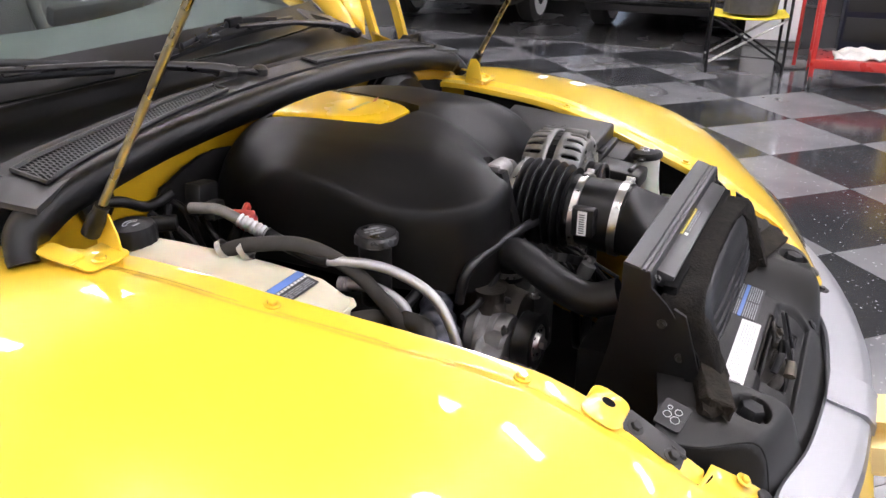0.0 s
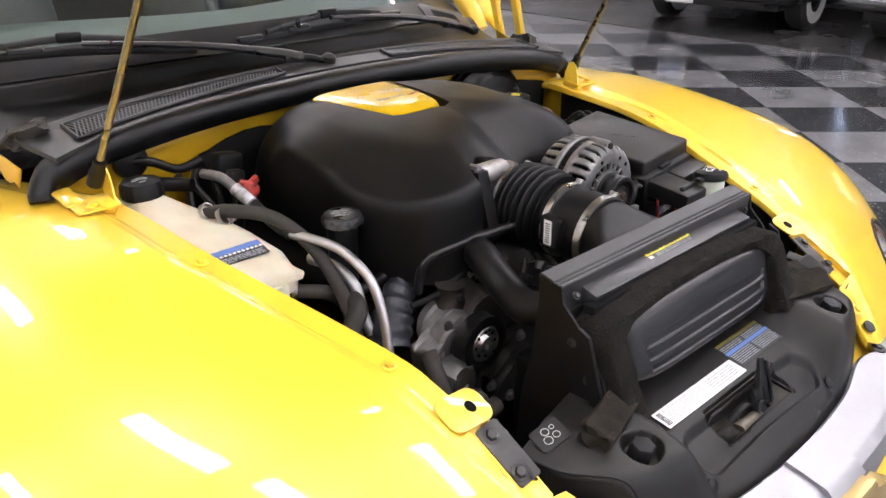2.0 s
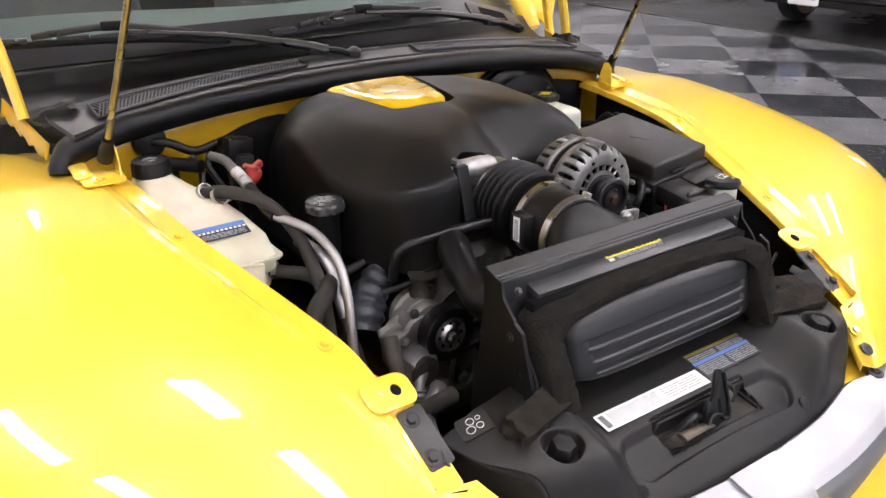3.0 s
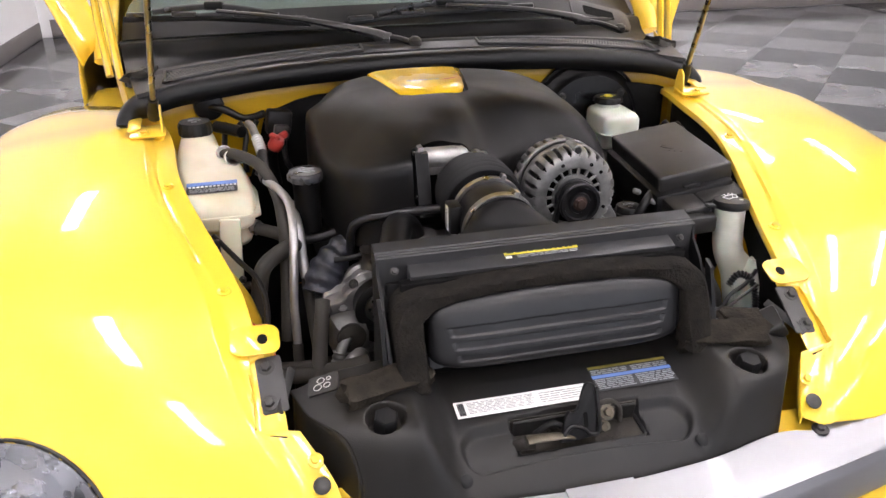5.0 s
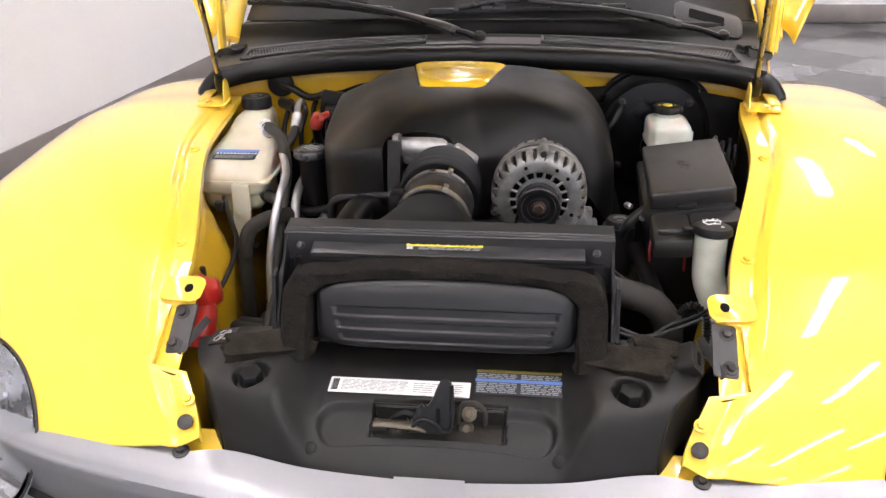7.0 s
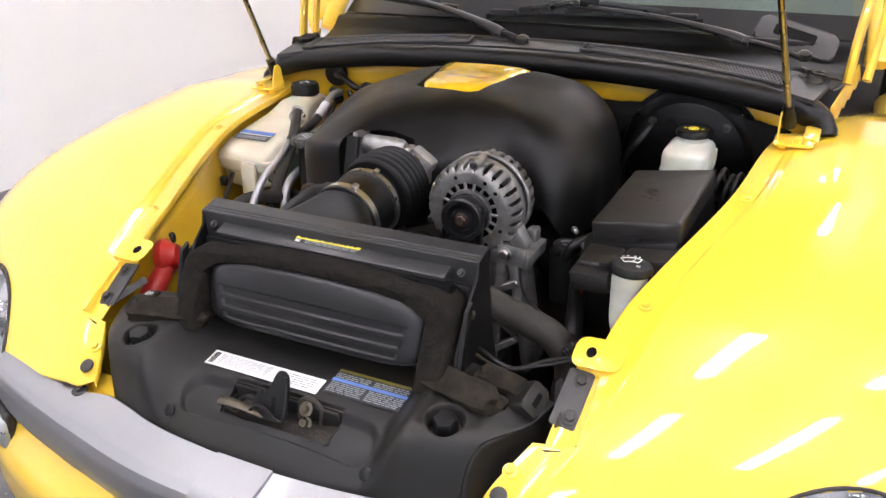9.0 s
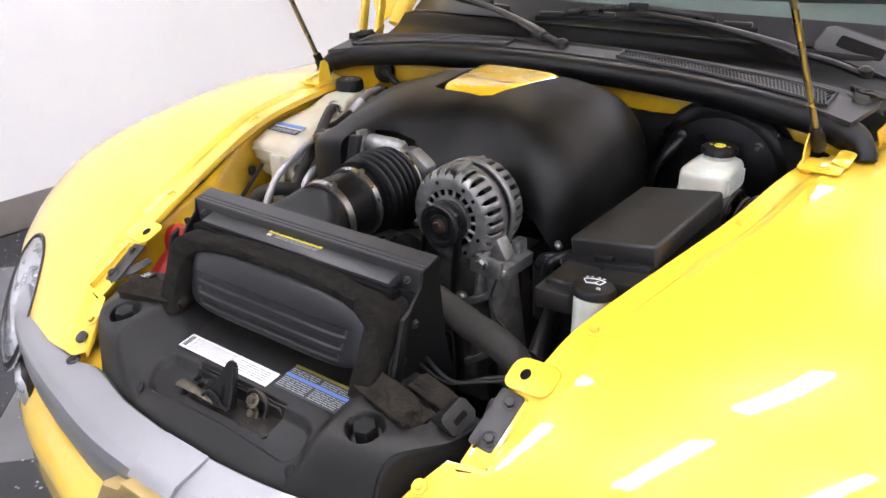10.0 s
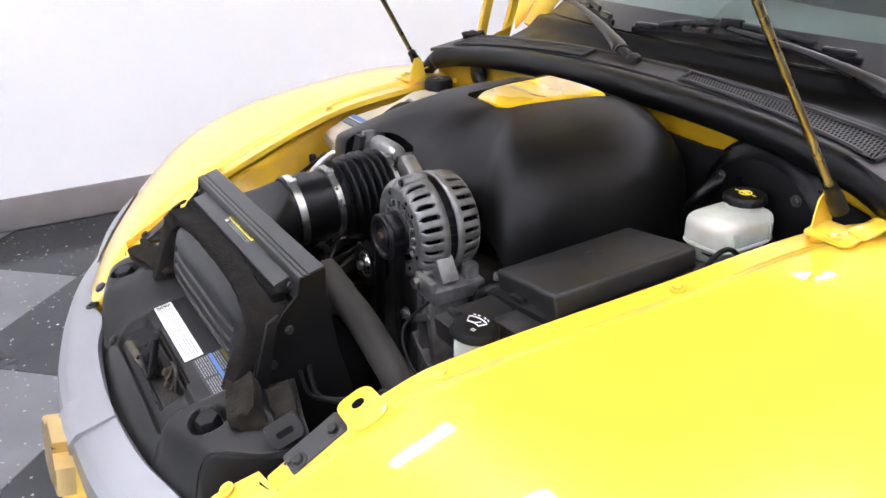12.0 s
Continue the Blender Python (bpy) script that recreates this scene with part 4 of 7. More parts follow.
def build_tray():
    th = thing("radiator_cover", (0, -0.12, 0.68), "matte black plastic cover over the radiator support, dusty", "radiator cover")

    def fn(u, v):
        w = spline([(0.0, 0.292), (0.3, 0.330), (0.55, 0.352), (1.0, 0.370)], v)
        x = (2 * u - 1) * w
        y = tray_front(x) * (1 - v) + (-0.020 - 0.03 * step(0.2, 0.37, abs(x))) * v
        z = tray_z(x, y)
        for s in (-1, 1):
            q = math.hypot(x - s * 0.257, y + 0.147)
            z -= 0.020 * (1 - step(0.0215, 0.0265, q))
        inside = step(0.093, 0.089, abs(x - 0.003)) * step(-0.181, -0.177, y) * step(-0.133, -0.137, y)
        z -= 0.035 * inside
        return x, y, z
    body = part("body", sheet(fn, 240, 170, 0.0), TRAYM, th, smooth=60)
    body.modifiers.new("solid", "SOLIDIFY").thickness = 0.003
    body.modifiers["solid"].offset = -1
    # side skirts
    for s in (-1, 1):
        def sk(u, v):
            yy = -0.185 + 0.135 * u
            w = spline([(-0.19, 0.292), (-0.13, 0.330), (-0.09, 0.352), (-0.04, 0.370)], yy)
            return s * (w + 0.004 * v), yy, tray_z(w, yy) - 0.001 - 0.09 * v
        part("skirt", sheet(sk, 16, 6), TRAYM, th).modifiers.new("solid", "SOLIDIFY").thickness = 0.003
        pl = lathe([(0.0165, -0.012), (0.0165, 0.010), (0.0145, 0.013), (0.0, 0.014)], (s * 0.257, -0.147, 0.789), (12, 0, 15), 6)
        part("hex_plug", pl, PLASTIC, th, "black hexagonal plug")
        part("push_clip", lathe([(0.009, 0), (0.009, 0.002), (0.005, 0.004), (0.0, 0.004)], (s * 0.166, -0.199, tray_z(0.166, -0.199) + 0.001), (50, 0, 0), 16), PLASTIC, th)
        # torn block of crumbling foam
        fo = part("foam_flap", lump((s * 0.249, -0.094, 0.806), (0.118, 0.040, 0.034), (24, s * -2, s * -17), 5 + s, 0.16), FOAM_D, th, "torn block of crumbling brown foam", smooth=60)
        if s > 0:
            part("foam_tail", lump((s * 0.300, -0.062, 0.812), (0.070, 0.030, 0.014), (12, s * 6, s * -10), 9 + s, 0.22), FOAM_D, fo)
    # slotted upright tab beside the fender strap
    m = facing((0.352, -0.080, 0.812), (0.78, -0.30, 0.55), (0.2, 0.9, 0.4))
    tabp = part("slotted_tab", plate(rounded(0.032, 0.044, 0.006), 0.028, m, bevel=0.004), TRAYM, th, "raised tab with a slot")
    part("slot", plate(rounded(0.008, 0.022, 0.003), 0.001, m @ pose(0.002, 0.0, 0.0006)), VOID, tabp)
    # white and dark labels on the deck
    nrm = Vector((0, -0.16, 0.987))

    def deck(x, y):
        return facing((x, y, tray_z(x, y) + 0.0012), nrm, (0, 1, 0))
    m = deck(-0.057, -0.112)
    la = part("white_label", plate(rounded(0.200, 0.030, 0.001, 1), 0.0006, m), WHITE, th, "white printed specification label")
    bars(m @ pose(-0.035, 0.0095, 0), 8, 0.095, GREYINK, la, height=0.0008, gap=0.0027, seed=3)
    bars(m @ pose(0.055, 0.008, 0), 5, 0.07, GREYINK, la, height=0.0009, gap=0.0042, seed=4)
    bm = bmesh.new()
    for k in range(12):
        plate([(-0.096, -0.011 + k * 0.0019), (-0.087, -0.011 + k * 0.0019), (-0.087, -0.0099 + k * 0.0019), (-0.096, -0.0099 + k * 0.0019)], 0.0006, m @ pose(0, 0, 0.0006), bm)
    part("barcode", bm, INK, la)
    m = deck(0.110, -0.093)
    lb = part("dark_label", plate(rounded(0.122, 0.050, 0.001, 1), 0.0006, m), INK, th, "dark printed caution label with blue and yellow bands")
    part("yellow_band", plate([(-0.06, 0.0195), (0.06, 0.0195), (0.06, 0.0245), (-0.06, 0.0245)], 0.0006, m @ pose(0, 0, 0.0006)), mat("faded_yellow", (0.17, 0.14, 0.025), 0.5), lb)
    part("blue_band", plate([(-0.061, 0.000), (0.061, 0.000), (0.061, 0.006), (-0.061, 0.006)], 0.0006, m @ pose(0, 0, 0.0006)), BLUE, lb)
    for x0, sd in ((-0.031, 6), (0.031, 7)):
        bars(m @ pose(x0, 0.0150, 0.0001), 3, 0.056, GREYINK, lb, height=0.0013, gap=0.0035, seed=sd)
        bars(m @ pose(x0, -0.0035, 0.0001), 6, 0.056, GREYINK, lb, height=0.0013, gap=0.0035, seed=sd + 9)
    # small emissions plate near the wedge
    gx, gy = tray_z(0.332, -0.064) - tray_z(0.324, -0.064), tray_z(0.328, -0.060) - tray_z(0.328, -0.068)
    m = facing((-0.326, -0.064, tray_z(0.326, -0.064) + 0.003), (gx / 0.008, -gy / 0.008, 1), (0.2, 1, 0))
    lc = part("pictogram_plate", plate(rounded(0.042, 0.034, 0.004), 0.004, m), FUSEM, th, "dark plate with a white line drawing")
    bm = bmesh.new()
    for cx, cy, r in ((-0.007, -0.006, 0.0055), (0.006, -0.005, 0.0045), (-0.003, 0.006, 0.005), (0.008, 0.007, 0.003)):
        tube([m @ Vector((cx + r * math.cos(a), cy + r * math.sin(a), 0.001)) for a in [2 * math.pi * k / 16 for k in range(17)]], 0.0005, 5, bm, 0)
    part("pictogram", bm, WHITE, lc)


build_tray()


def build_latch():
    th = thing("hood_latch", (0, -0.16, 0.72), "black steel hood latch with greasy lever and bolts", "hood latch")
    bm = box((0.185, 0.048, 0.003), (0.003, -0.157, 0.724), (6, 0, 0), 0.001, 1)
    box((0.185, 0.003, 0.035), (0.003, -0.136, 0.735), bevel=0.001, seg=1, bm=bm)
    part("base", bm, GRIME, th)
    rim = [(0.003 + 0.090 * a, -0.157 + 0.021 * b, 0.727 + 0.004 * b) for a, b in ((-1, -0.8), (-0.96, -1), (0.96, -1), (1, -0.8), (1, 0.8), (0.96, 1), (-0.96, 1), (-1, 0.8), (-1, -0.8))]
    part("rim", tube(rim, 0.0030, 8, steps=0), PLASTIC, th)
    part("back_plate", box((0.178, 0.004, 0.034), (0.003, -0.1405, 0.738), (14, 0, 0), 0.002, 1), BOLTM, th, "black steel mounting plate")
    lev = smooth_path([(-0.040, -0.034, 0), (0.028, -0.034, 0), (0.031, 0.0, 0), (0.031, 0.034, 0), (0.026, 0.047, 0), (0.014, 0.049, 0), (0.006, 0.036, 0), (-0.002, 0.018, 0), (-0.012, 0.006, 0), (-0.018, 0.012, 0), (-0.026, 0.004, 0), (-0.032, -0.014, 0), (-0.040, -0.034, 0)], 4)[:-1]
    m = facing((-0.001, -0.171, 0.767), (0.12, -0.95, 0.30))
    le = part("lever", plate([(0.86 * c.x, 0.86 * c.y) for c in lev], 0.005, m, bevel=0.0015), PLASTIC, th, "upright black release lever")
    part("lever_slot", plate(rounded(0.006, 0.022, 0.0028), 0.001, m @ pose(0.006, -0.006, 0.0006)), VOID, le)
    part("lever_rib", tube([m @ Vector(c) for c in ((-0.034, -0.026, 0.002), (-0.018, -0.010, 0.003), (0.0, -0.016, 0.003), (0.010, -0.026, 0.002), (0.024, -0.022, 0.002), (0.025, 0.036, 0.001))], 0.0028, 8), PLASTIC, le)
    part("hook", tube([(-0.080, -0.182, 0.752), (-0.058, -0.182, 0.752), (-0.030, -0.180, 0.748), (-0.012, -0.176, 0.740)], lambda q: 0.009 - 0.003 * q, 10, squash=0.45), LATCHB, th, "worn metal hook")
    part("yellow_crossmember", box((0.050, 0.008, 0.024), (0.005, -0.139, 0.714), (12, 0, 0), 0.002), PAINT_IN, th, "yellow painted metal behind the latch")
    part("pawl", tube([(-0.062, -0.160, 0.742), (-0.040, -0.166, 0.760), (-0.020, -0.166, 0.752), (-0.004, -0.164, 0.766), (0.008, -0.162, 0.744)], 0.0055, 10, squash=0.6), PLASTIC, th, "black greasy pawl")
    part("striker_guide", tube([(0.030, -0.150, 0.734), (0.034, -0.146, 0.760), (0.052, -0.144, 0.764), (0.066, -0.146, 0.752), (0.066, -0.150, 0.732)], 0.0035, 8), GRIME, th, "bent steel guide")
    part("spring", tube([(-0.040 + 0.05 * k / 60, -0.158 + 0.006 * math.cos(k * 0.9), 0.736 + 0.006 * math.sin(k * 0.9)) for k in range(61)], 0.0012, 5, steps=0), GRIME, th)
    part("tongue", tube([(-0.086, -0.160, 0.728), (-0.078, -0.166, 0.734), (-0.064, -0.168, 0.734)], 0.009, 10), GRIME, th)
    for x, y, z in ((0.045, -0.152, 0.752), (0.041, -0.152, 0.728)):
        part("bolt", hexbolt((x, y, z), (0.0, -0.8, 0.6), 0.0065, 0.008, 0.0105), LATCHB, th, "brown grease-stained bolt")


build_latch()


def build_airbox():
    th = thing("air_box", (0, 0.0, 0.70), "black plastic air intake housing on top of the radiator", "air box")
    # channelled top bar
    bm = bmesh.new()
    prof = [(0.036, 0.900), (0.036, 0.9535), (0.034, 0.9555), (0.0135, 0.9505), (0.0120, 0.9480), (0.0105, 0.9478), (0.0095, 0.9498), (0.0065, 0.9492), (0.0055, 0.9470), (0.0045, 0.9468), (0.0035, 0.9485), (0.0005, 0.9478), (-0.0005, 0.9460), (0.0000, 0.938), (0.002, 0.900)]
    rings = []
    for x in (-0.2375, 0.2375):
        rings.append([bm.verts.new((x, y, z)) for y, z in prof])
    skin(bm, rings)
    part("top_bar", bm, BARM, th, smooth=8)
    part("back_wall", box((0.470, 0.004, 0.075), (0, 0.0045, 0.905), (-20, 0, 0), 0.001), PLASTIC, th)
    part("step_ledge", box((0.392, 0.028, 0.022), (0.001, -0.0075, 0.9195), (16, 0, 0), 0.0018), BARM, th)
    m = facing((-0.002, -0.0048, 0.9318), (0, -0.2756, 0.9613), (0, 1, 0))
    la = part("warning_label", plate(rounded(0.110, 0.016, 0.001, 1), 0.0006, m), INK, th, "small warning label with a yellow band")
    part("yellow_band", plate([(-0.055, 0.001), (0.055, 0.001), (0.055, 0.008), (-0.055, 0.008)], 0.0006, m @ pose(0, 0, 0.0006)), YELLOWL, la)
    bars(m @ pose(0.008, -0.0025, 0), 2, 0.09, GREYINK, la, height=0.0014, gap=0.0032, seed=11)
    part("white_square", plate([(-0.054, -0.006), (-0.045, -0.006), (-0.045, -0.0008), (-0.054, -0.0008)], 0.0006, m @ pose(0, 0, 0.0006)), WHITE, la)
    bars(m @ pose(0.0, 0.0035, 0.0006), 1, 0.10, INK, la, height=0.0014, seed=12)
    for s in (-1, 1):
        part("screw", hexbolt((s * 0.2135, -0.004, 0.928), (0, -0.8, 0.6), 0.0042, 0.004, 0.0060), BOLTM, th)
        # triangular side plate
        tri = [(-0.088, 0.790), (-0.072, 0.842), (-0.026, 0.905), (-0.004, 0.925), (0.000, 0.946), (0.036, 0.953), (0.034, 0.920), (0.044, 0.830), (0.058, 0.770), (0.066, 0.66), (-0.05, 0.66)]
        bm = bmesh.new()
        a = [bm.verts.new((s * 0.2385, y, z)) for y, z in tri]
        b = [bm.verts.new((s * 0.2345, y, z)) for y, z in tri]
        bm.faces.new(a)
        bm.faces.new(b[::-1])
        for i in range(len(tri)):
            j = (i + 1) % len(tri)
            bm.faces.new((a[i], a[j], b[j], b[i]))
        sp = part("side_plate", bm, PLASTIC, th, "flat black side plate")
        for y, z in ((-0.022, 0.878), (-0.050, 0.834)):
            part("side_screw", hexbolt((s * 0.2385, y, z), (s, 0, 0), 0.0042, 0.003, 0.0065), BOLTM, sp)
        # folded flange that carries the foam
        fl = [(-0.070, 0.772), (-0.092, 0.776), (-0.052, 0.898), (-0.036, 0.906)]
        part("front_flange", plate([(q[0], q[1]) for q in fl], 0.006, facing((s * 0.2425, 0, 0), (1, 0, 0), (0, 0, 1)) @ pose(0, 0, 0.003), bevel=0.0012), PLASTIC, th, "narrow folded flange")
    # foam arch round the opening
    bm = bmesh.new()
    rings = []
    outline = [(s * x, z) for s, x, z in [(s, x, z) for s, row in ((-1, 1), (1, -1)) for x, z in [(0.207, 0.796), (0.208, 0.83), (0.2085, 0.868), (0.203, 0.888), (0.179, 0.9005), (0.145, 0.9065), (0.10, 0.9115), (0.04, 0.9140)][::row]]]
    path = resample(smooth_path([(x, 0, z) for x, z in outline], 6), 90)
    n = len(path)
    for i, c in enumerate(path):
        d = (path[min(n - 1, i + 1)] - path[max(0, i - 1)]).normalized()
        inward = Vector((d.z, 0, -d.x))
        lean = -0.030 - (0.928 - c.z) * 0.45
        ring = []
        wide = 0.0105 + 0.0095 * step(0.15, 0.205, abs(c.x))
        rear = 0.010 + 0.026 * step(0.15, 0.205, abs(c.x))
        for a, b in ((wide, rear), (wide, -0.016), (wide - 0.005, -0.022), (-wide + 0.004, -0.022), (-wide, -0.016), (-wide, rear)):
            w = 1 + 0.05 * noise.noise(c * 45 + Vector((a * 60, b * 60, 0)))
            p = c - inward * (a * w)
            ring.append(bm.verts.new((p.x, lean + b * w + 0.0012 * noise.noise(c * 130 + Vector((0, a * 90, b * 90))), p.z)))
        rings.append(ring)
    skin(bm, rings)
    part("foam_seal", bm, FOAM, th, "black open-cell foam seal", smooth=50)

    # bulged panel with ribs
    def pn(u, v):
        x = (2 * u - 1)
        zz = 2 * v - 1
        ex = abs(x) ** 6 + abs(zz) ** 5
        b = max(0.0, 1 - ex) ** 0.35
        z = 0.852 + zz * (0.048 + 0.008 * (1 - x * x) * (1 if zz > 0 else 0))
        y = -0.055 - 0.026 * b + (z - 0.852) * 0.24
        if abs(zz) < 0.85:
            for k, (low, high) in enumerate(((-0.66, -0.46), (-0.30, -0.07), (0.07, 0.31))):
                ends = 0.78 + 0.025 * k + 0.08 * (zz - low)
                y += 0.0032 * step(low - 0.015, low + 0.02, zz) * step(high + 0.02, high - 0.015, zz) * step(ends + 0.006, ends - 0.006, abs(x))
        return 0.004 + x * 0.186, y, z
    part("bulged_panel", sheet(pn, 130, 130), GLOSSP, th, "bulged black panel with three pressed grooves", smooth=60).modifiers.new("solid", "SOLIDIFY").thickness = 0.003
    part("duct_back", box((0.42, 0.02, 0.15), (0, -0.022, 0.845), bevel=0.004), VOID, th)
    # radiator block behind
    part("radiator", box((0.455, 0.045, 0.42), (0, 0.018, 0.70), bevel=0.006), PLASTIC, th)

    part("fan_shroud", box((0.43, 0.05, 0.30), (0, 0.072, 0.65), bevel=0.01), VOID, th, "black fan shroud behind the radiator")
    # funnel neck to the hose
    def nk(u, v):
        a = 2 * math.pi * u
        cx, cz, cy = -0.032, 0.929, 0.094
        s = step(0, 1, v)
        sq = lambda q: math.copysign(abs(q) ** 0.4, q)
        x0, z0 = -0.034 + 0.084 * sq(math.cos(a)), 0.925 + 0.0285 * sq(math.sin(a))
        x1, z1 = cx + 0.055 * math.cos(a), cz + 0.055 * math.sin(a)
        return x0 + (x1 - x0) * s, 0.030 + (cy - 0.030) * v, z0 + (z1 - z0) * s
    part("neck", sheet(nk, 48, 16), PLASTIC, th, "tapered black neck")


build_airbox()


def build_intake():
    th = thing("intake_hose", (-0.03, 0.18, 0.88), "ribbed black rubber air intake hose with steel clamps", "intake hose")
    c0, c1 = Vector((-0.032, 0.084, 0.929)), Vector((-0.031, 0.285, 0.940))
    d = (c1 - c0).normalized()
    part("collar", tube([c0, c0 + d * 0.045], 0.0565, 40, steps=4), RUBBER, th)
    part("bellows", tube([c0 + d * 0.090, c0 + d * 0.13, c0 + d * 0.172], lambda s: 0.064 + 0.005 * math.sin(math.pi * s), 56, steps=6, ribs=0.0115, pitch=0.0142), RUBBER, th, "corrugated rubber bellows")
    part("cuff", tube([c0 + d * 0.04, c0 + d * 0.092], 0.054, 40, steps=2), RUBBER, th)
    for k, w in ((0.010, 0.012), (0.074, 0.010), (0.178, 0.010)):
        part("clamp", clamp_ring(c0 + d * k, d, 0.0575 if k < 0.1 else 0.056, w), STEEL, th, "steel band clamp")
    sen = box((0.020, 0.034, 0.045), (-0.094, 0.135, 0.940), (0, 0, 0), 0.003)
    so = part("air_sensor", sen, PLASTIC, th, "black air flow sensor")
    part("sensor_label", box((0.001, 0.014, 0.038), (-0.1045, 0.135, 0.940)), WHITE, so)
    bm = bmesh.new()
    for k in range(9):
        box((0.0006, 0.008, 0.0016), (-0.1052, 0.135, 0.925 + 0.0036 * k), bm=bm)
    part("barcode", bm, INK, so)
    tb = thing("throttle_body", (-0.05, 0.30, 0.90), "cast aluminium throttle body with a ribbed motor housing", "throttle body")
    bm = lathe([(0.044, 0), (0.046, 0.004), (0.046, 0.06)], (-0.03, 0.345, 0.940), (90, 0, 0), 36)
    part("bore", bm, ALU_D, tb)
    bm = lathe([(0.012, 0), (0.0165, 0.003), (0.0175, 0.006), (0.0175, 0.060), (0.0160, 0.066), (0.0160, 0.074), (0.011, 0.082), (0.004, 0.084)], (-0.112, 0.290, 0.986), (0, 90, 0), 28)
    box((0.066, 0.030, 0.030), (-0.074, 0.294, 0.972), (0, 0, 0), 0.006, 2, bm)
    box((0.050, 0.030, 0.060), (-0.010, 0.296, 0.955), (0, 35, 0), 0.008, 2, bm)
    part("motor_housing", bm, ALU, tb, "cast aluminium motor housing")
    side_m = facing((-0.110, 0, 0), (1, 0, 0), (0, 0, 1))
    cp = part("end_plate", plate([(0.266, 1.012), (0.306, 1.012), (0.306, 0.905), (0.234, 0.905)], 0.010, side_m, bevel=0.0015), ALU_D, tb, "slanted cast end plate")
    part("connector_block", plate([(0.256, 1.006), (0.267, 1.006), (0.236, 0.905), (0.225, 0.905)], 0.022, facing((-0.105, 0, 0), (1, 0, 0), (0, 0, 1)), bevel=0.001), PLASTIC, cp, "black connector block")
    m = facing((-0.120, 0, 0), (-1, 0, 0), (0, 0, 1))
    part("connector_cover", plate([(-0.271, 1.006), (-0.300, 1.006), (-0.300, 0.908), (-0.241, 0.908)], 0.003, m @ pose(0, 0, 0.0025), bevel=0.0008), PLASTIC, cp, "black connector cover")
    part("sticker", plate([(-0.263, 0.958), (-0.271, 0.962), (-0.272, 0.985), (-0.268, 0.985)], 0.0006, m @ pose(0, 0, 0.0034)), WHITE, cp)
    for y, z in ((0.277, 1.000), (0.256, 0.930)):
        part("screw", hexbolt((-0.1225, y, z), (-1, 0, 0), 0.0040, 0.003, 0.005), STEEL, cp)


build_intake()


# ---- engine ----
COVER_C = Vector((-0.022, 0.555, 0))
COVER_FOOT = [(0.272, 0.50), (0.268, 0.62), (0.236, 0.70), (0.165, 0.748), (-0.02, 0.765), (-0.19, 0.752), (-0.254, 0.702), (-0.277, 0.60), (-0.276, 0.48), (-0.263, 0.34), (-0.232, 0.268),
              (-0.190, 0.240), (-0.12, 0.236), (-0.045, 0.243), (-0.005, 0.270), (0.035, 0.318), (0.085, 0.332), (0.150, 0.333), (0.195, 0.322), (0.235, 0.322), (0.262, 0.355), (0.272, 0.42)]


def cover_foot_table():
    """Reach of the cover's rim round its centre, by angle."""
    tab = []
    for x, y in COVER_FOOT:
        d = Vector((x, y, 0)) - COVER_C
        tab.append((math.degrees(math.atan2(d.y, d.x)) % 360, d.length))
    tab.sort()
    return [(a - 360, r) for a, r in tab[-3:]] + tab + [(a + 360, r) for a, r in tab[:3]]


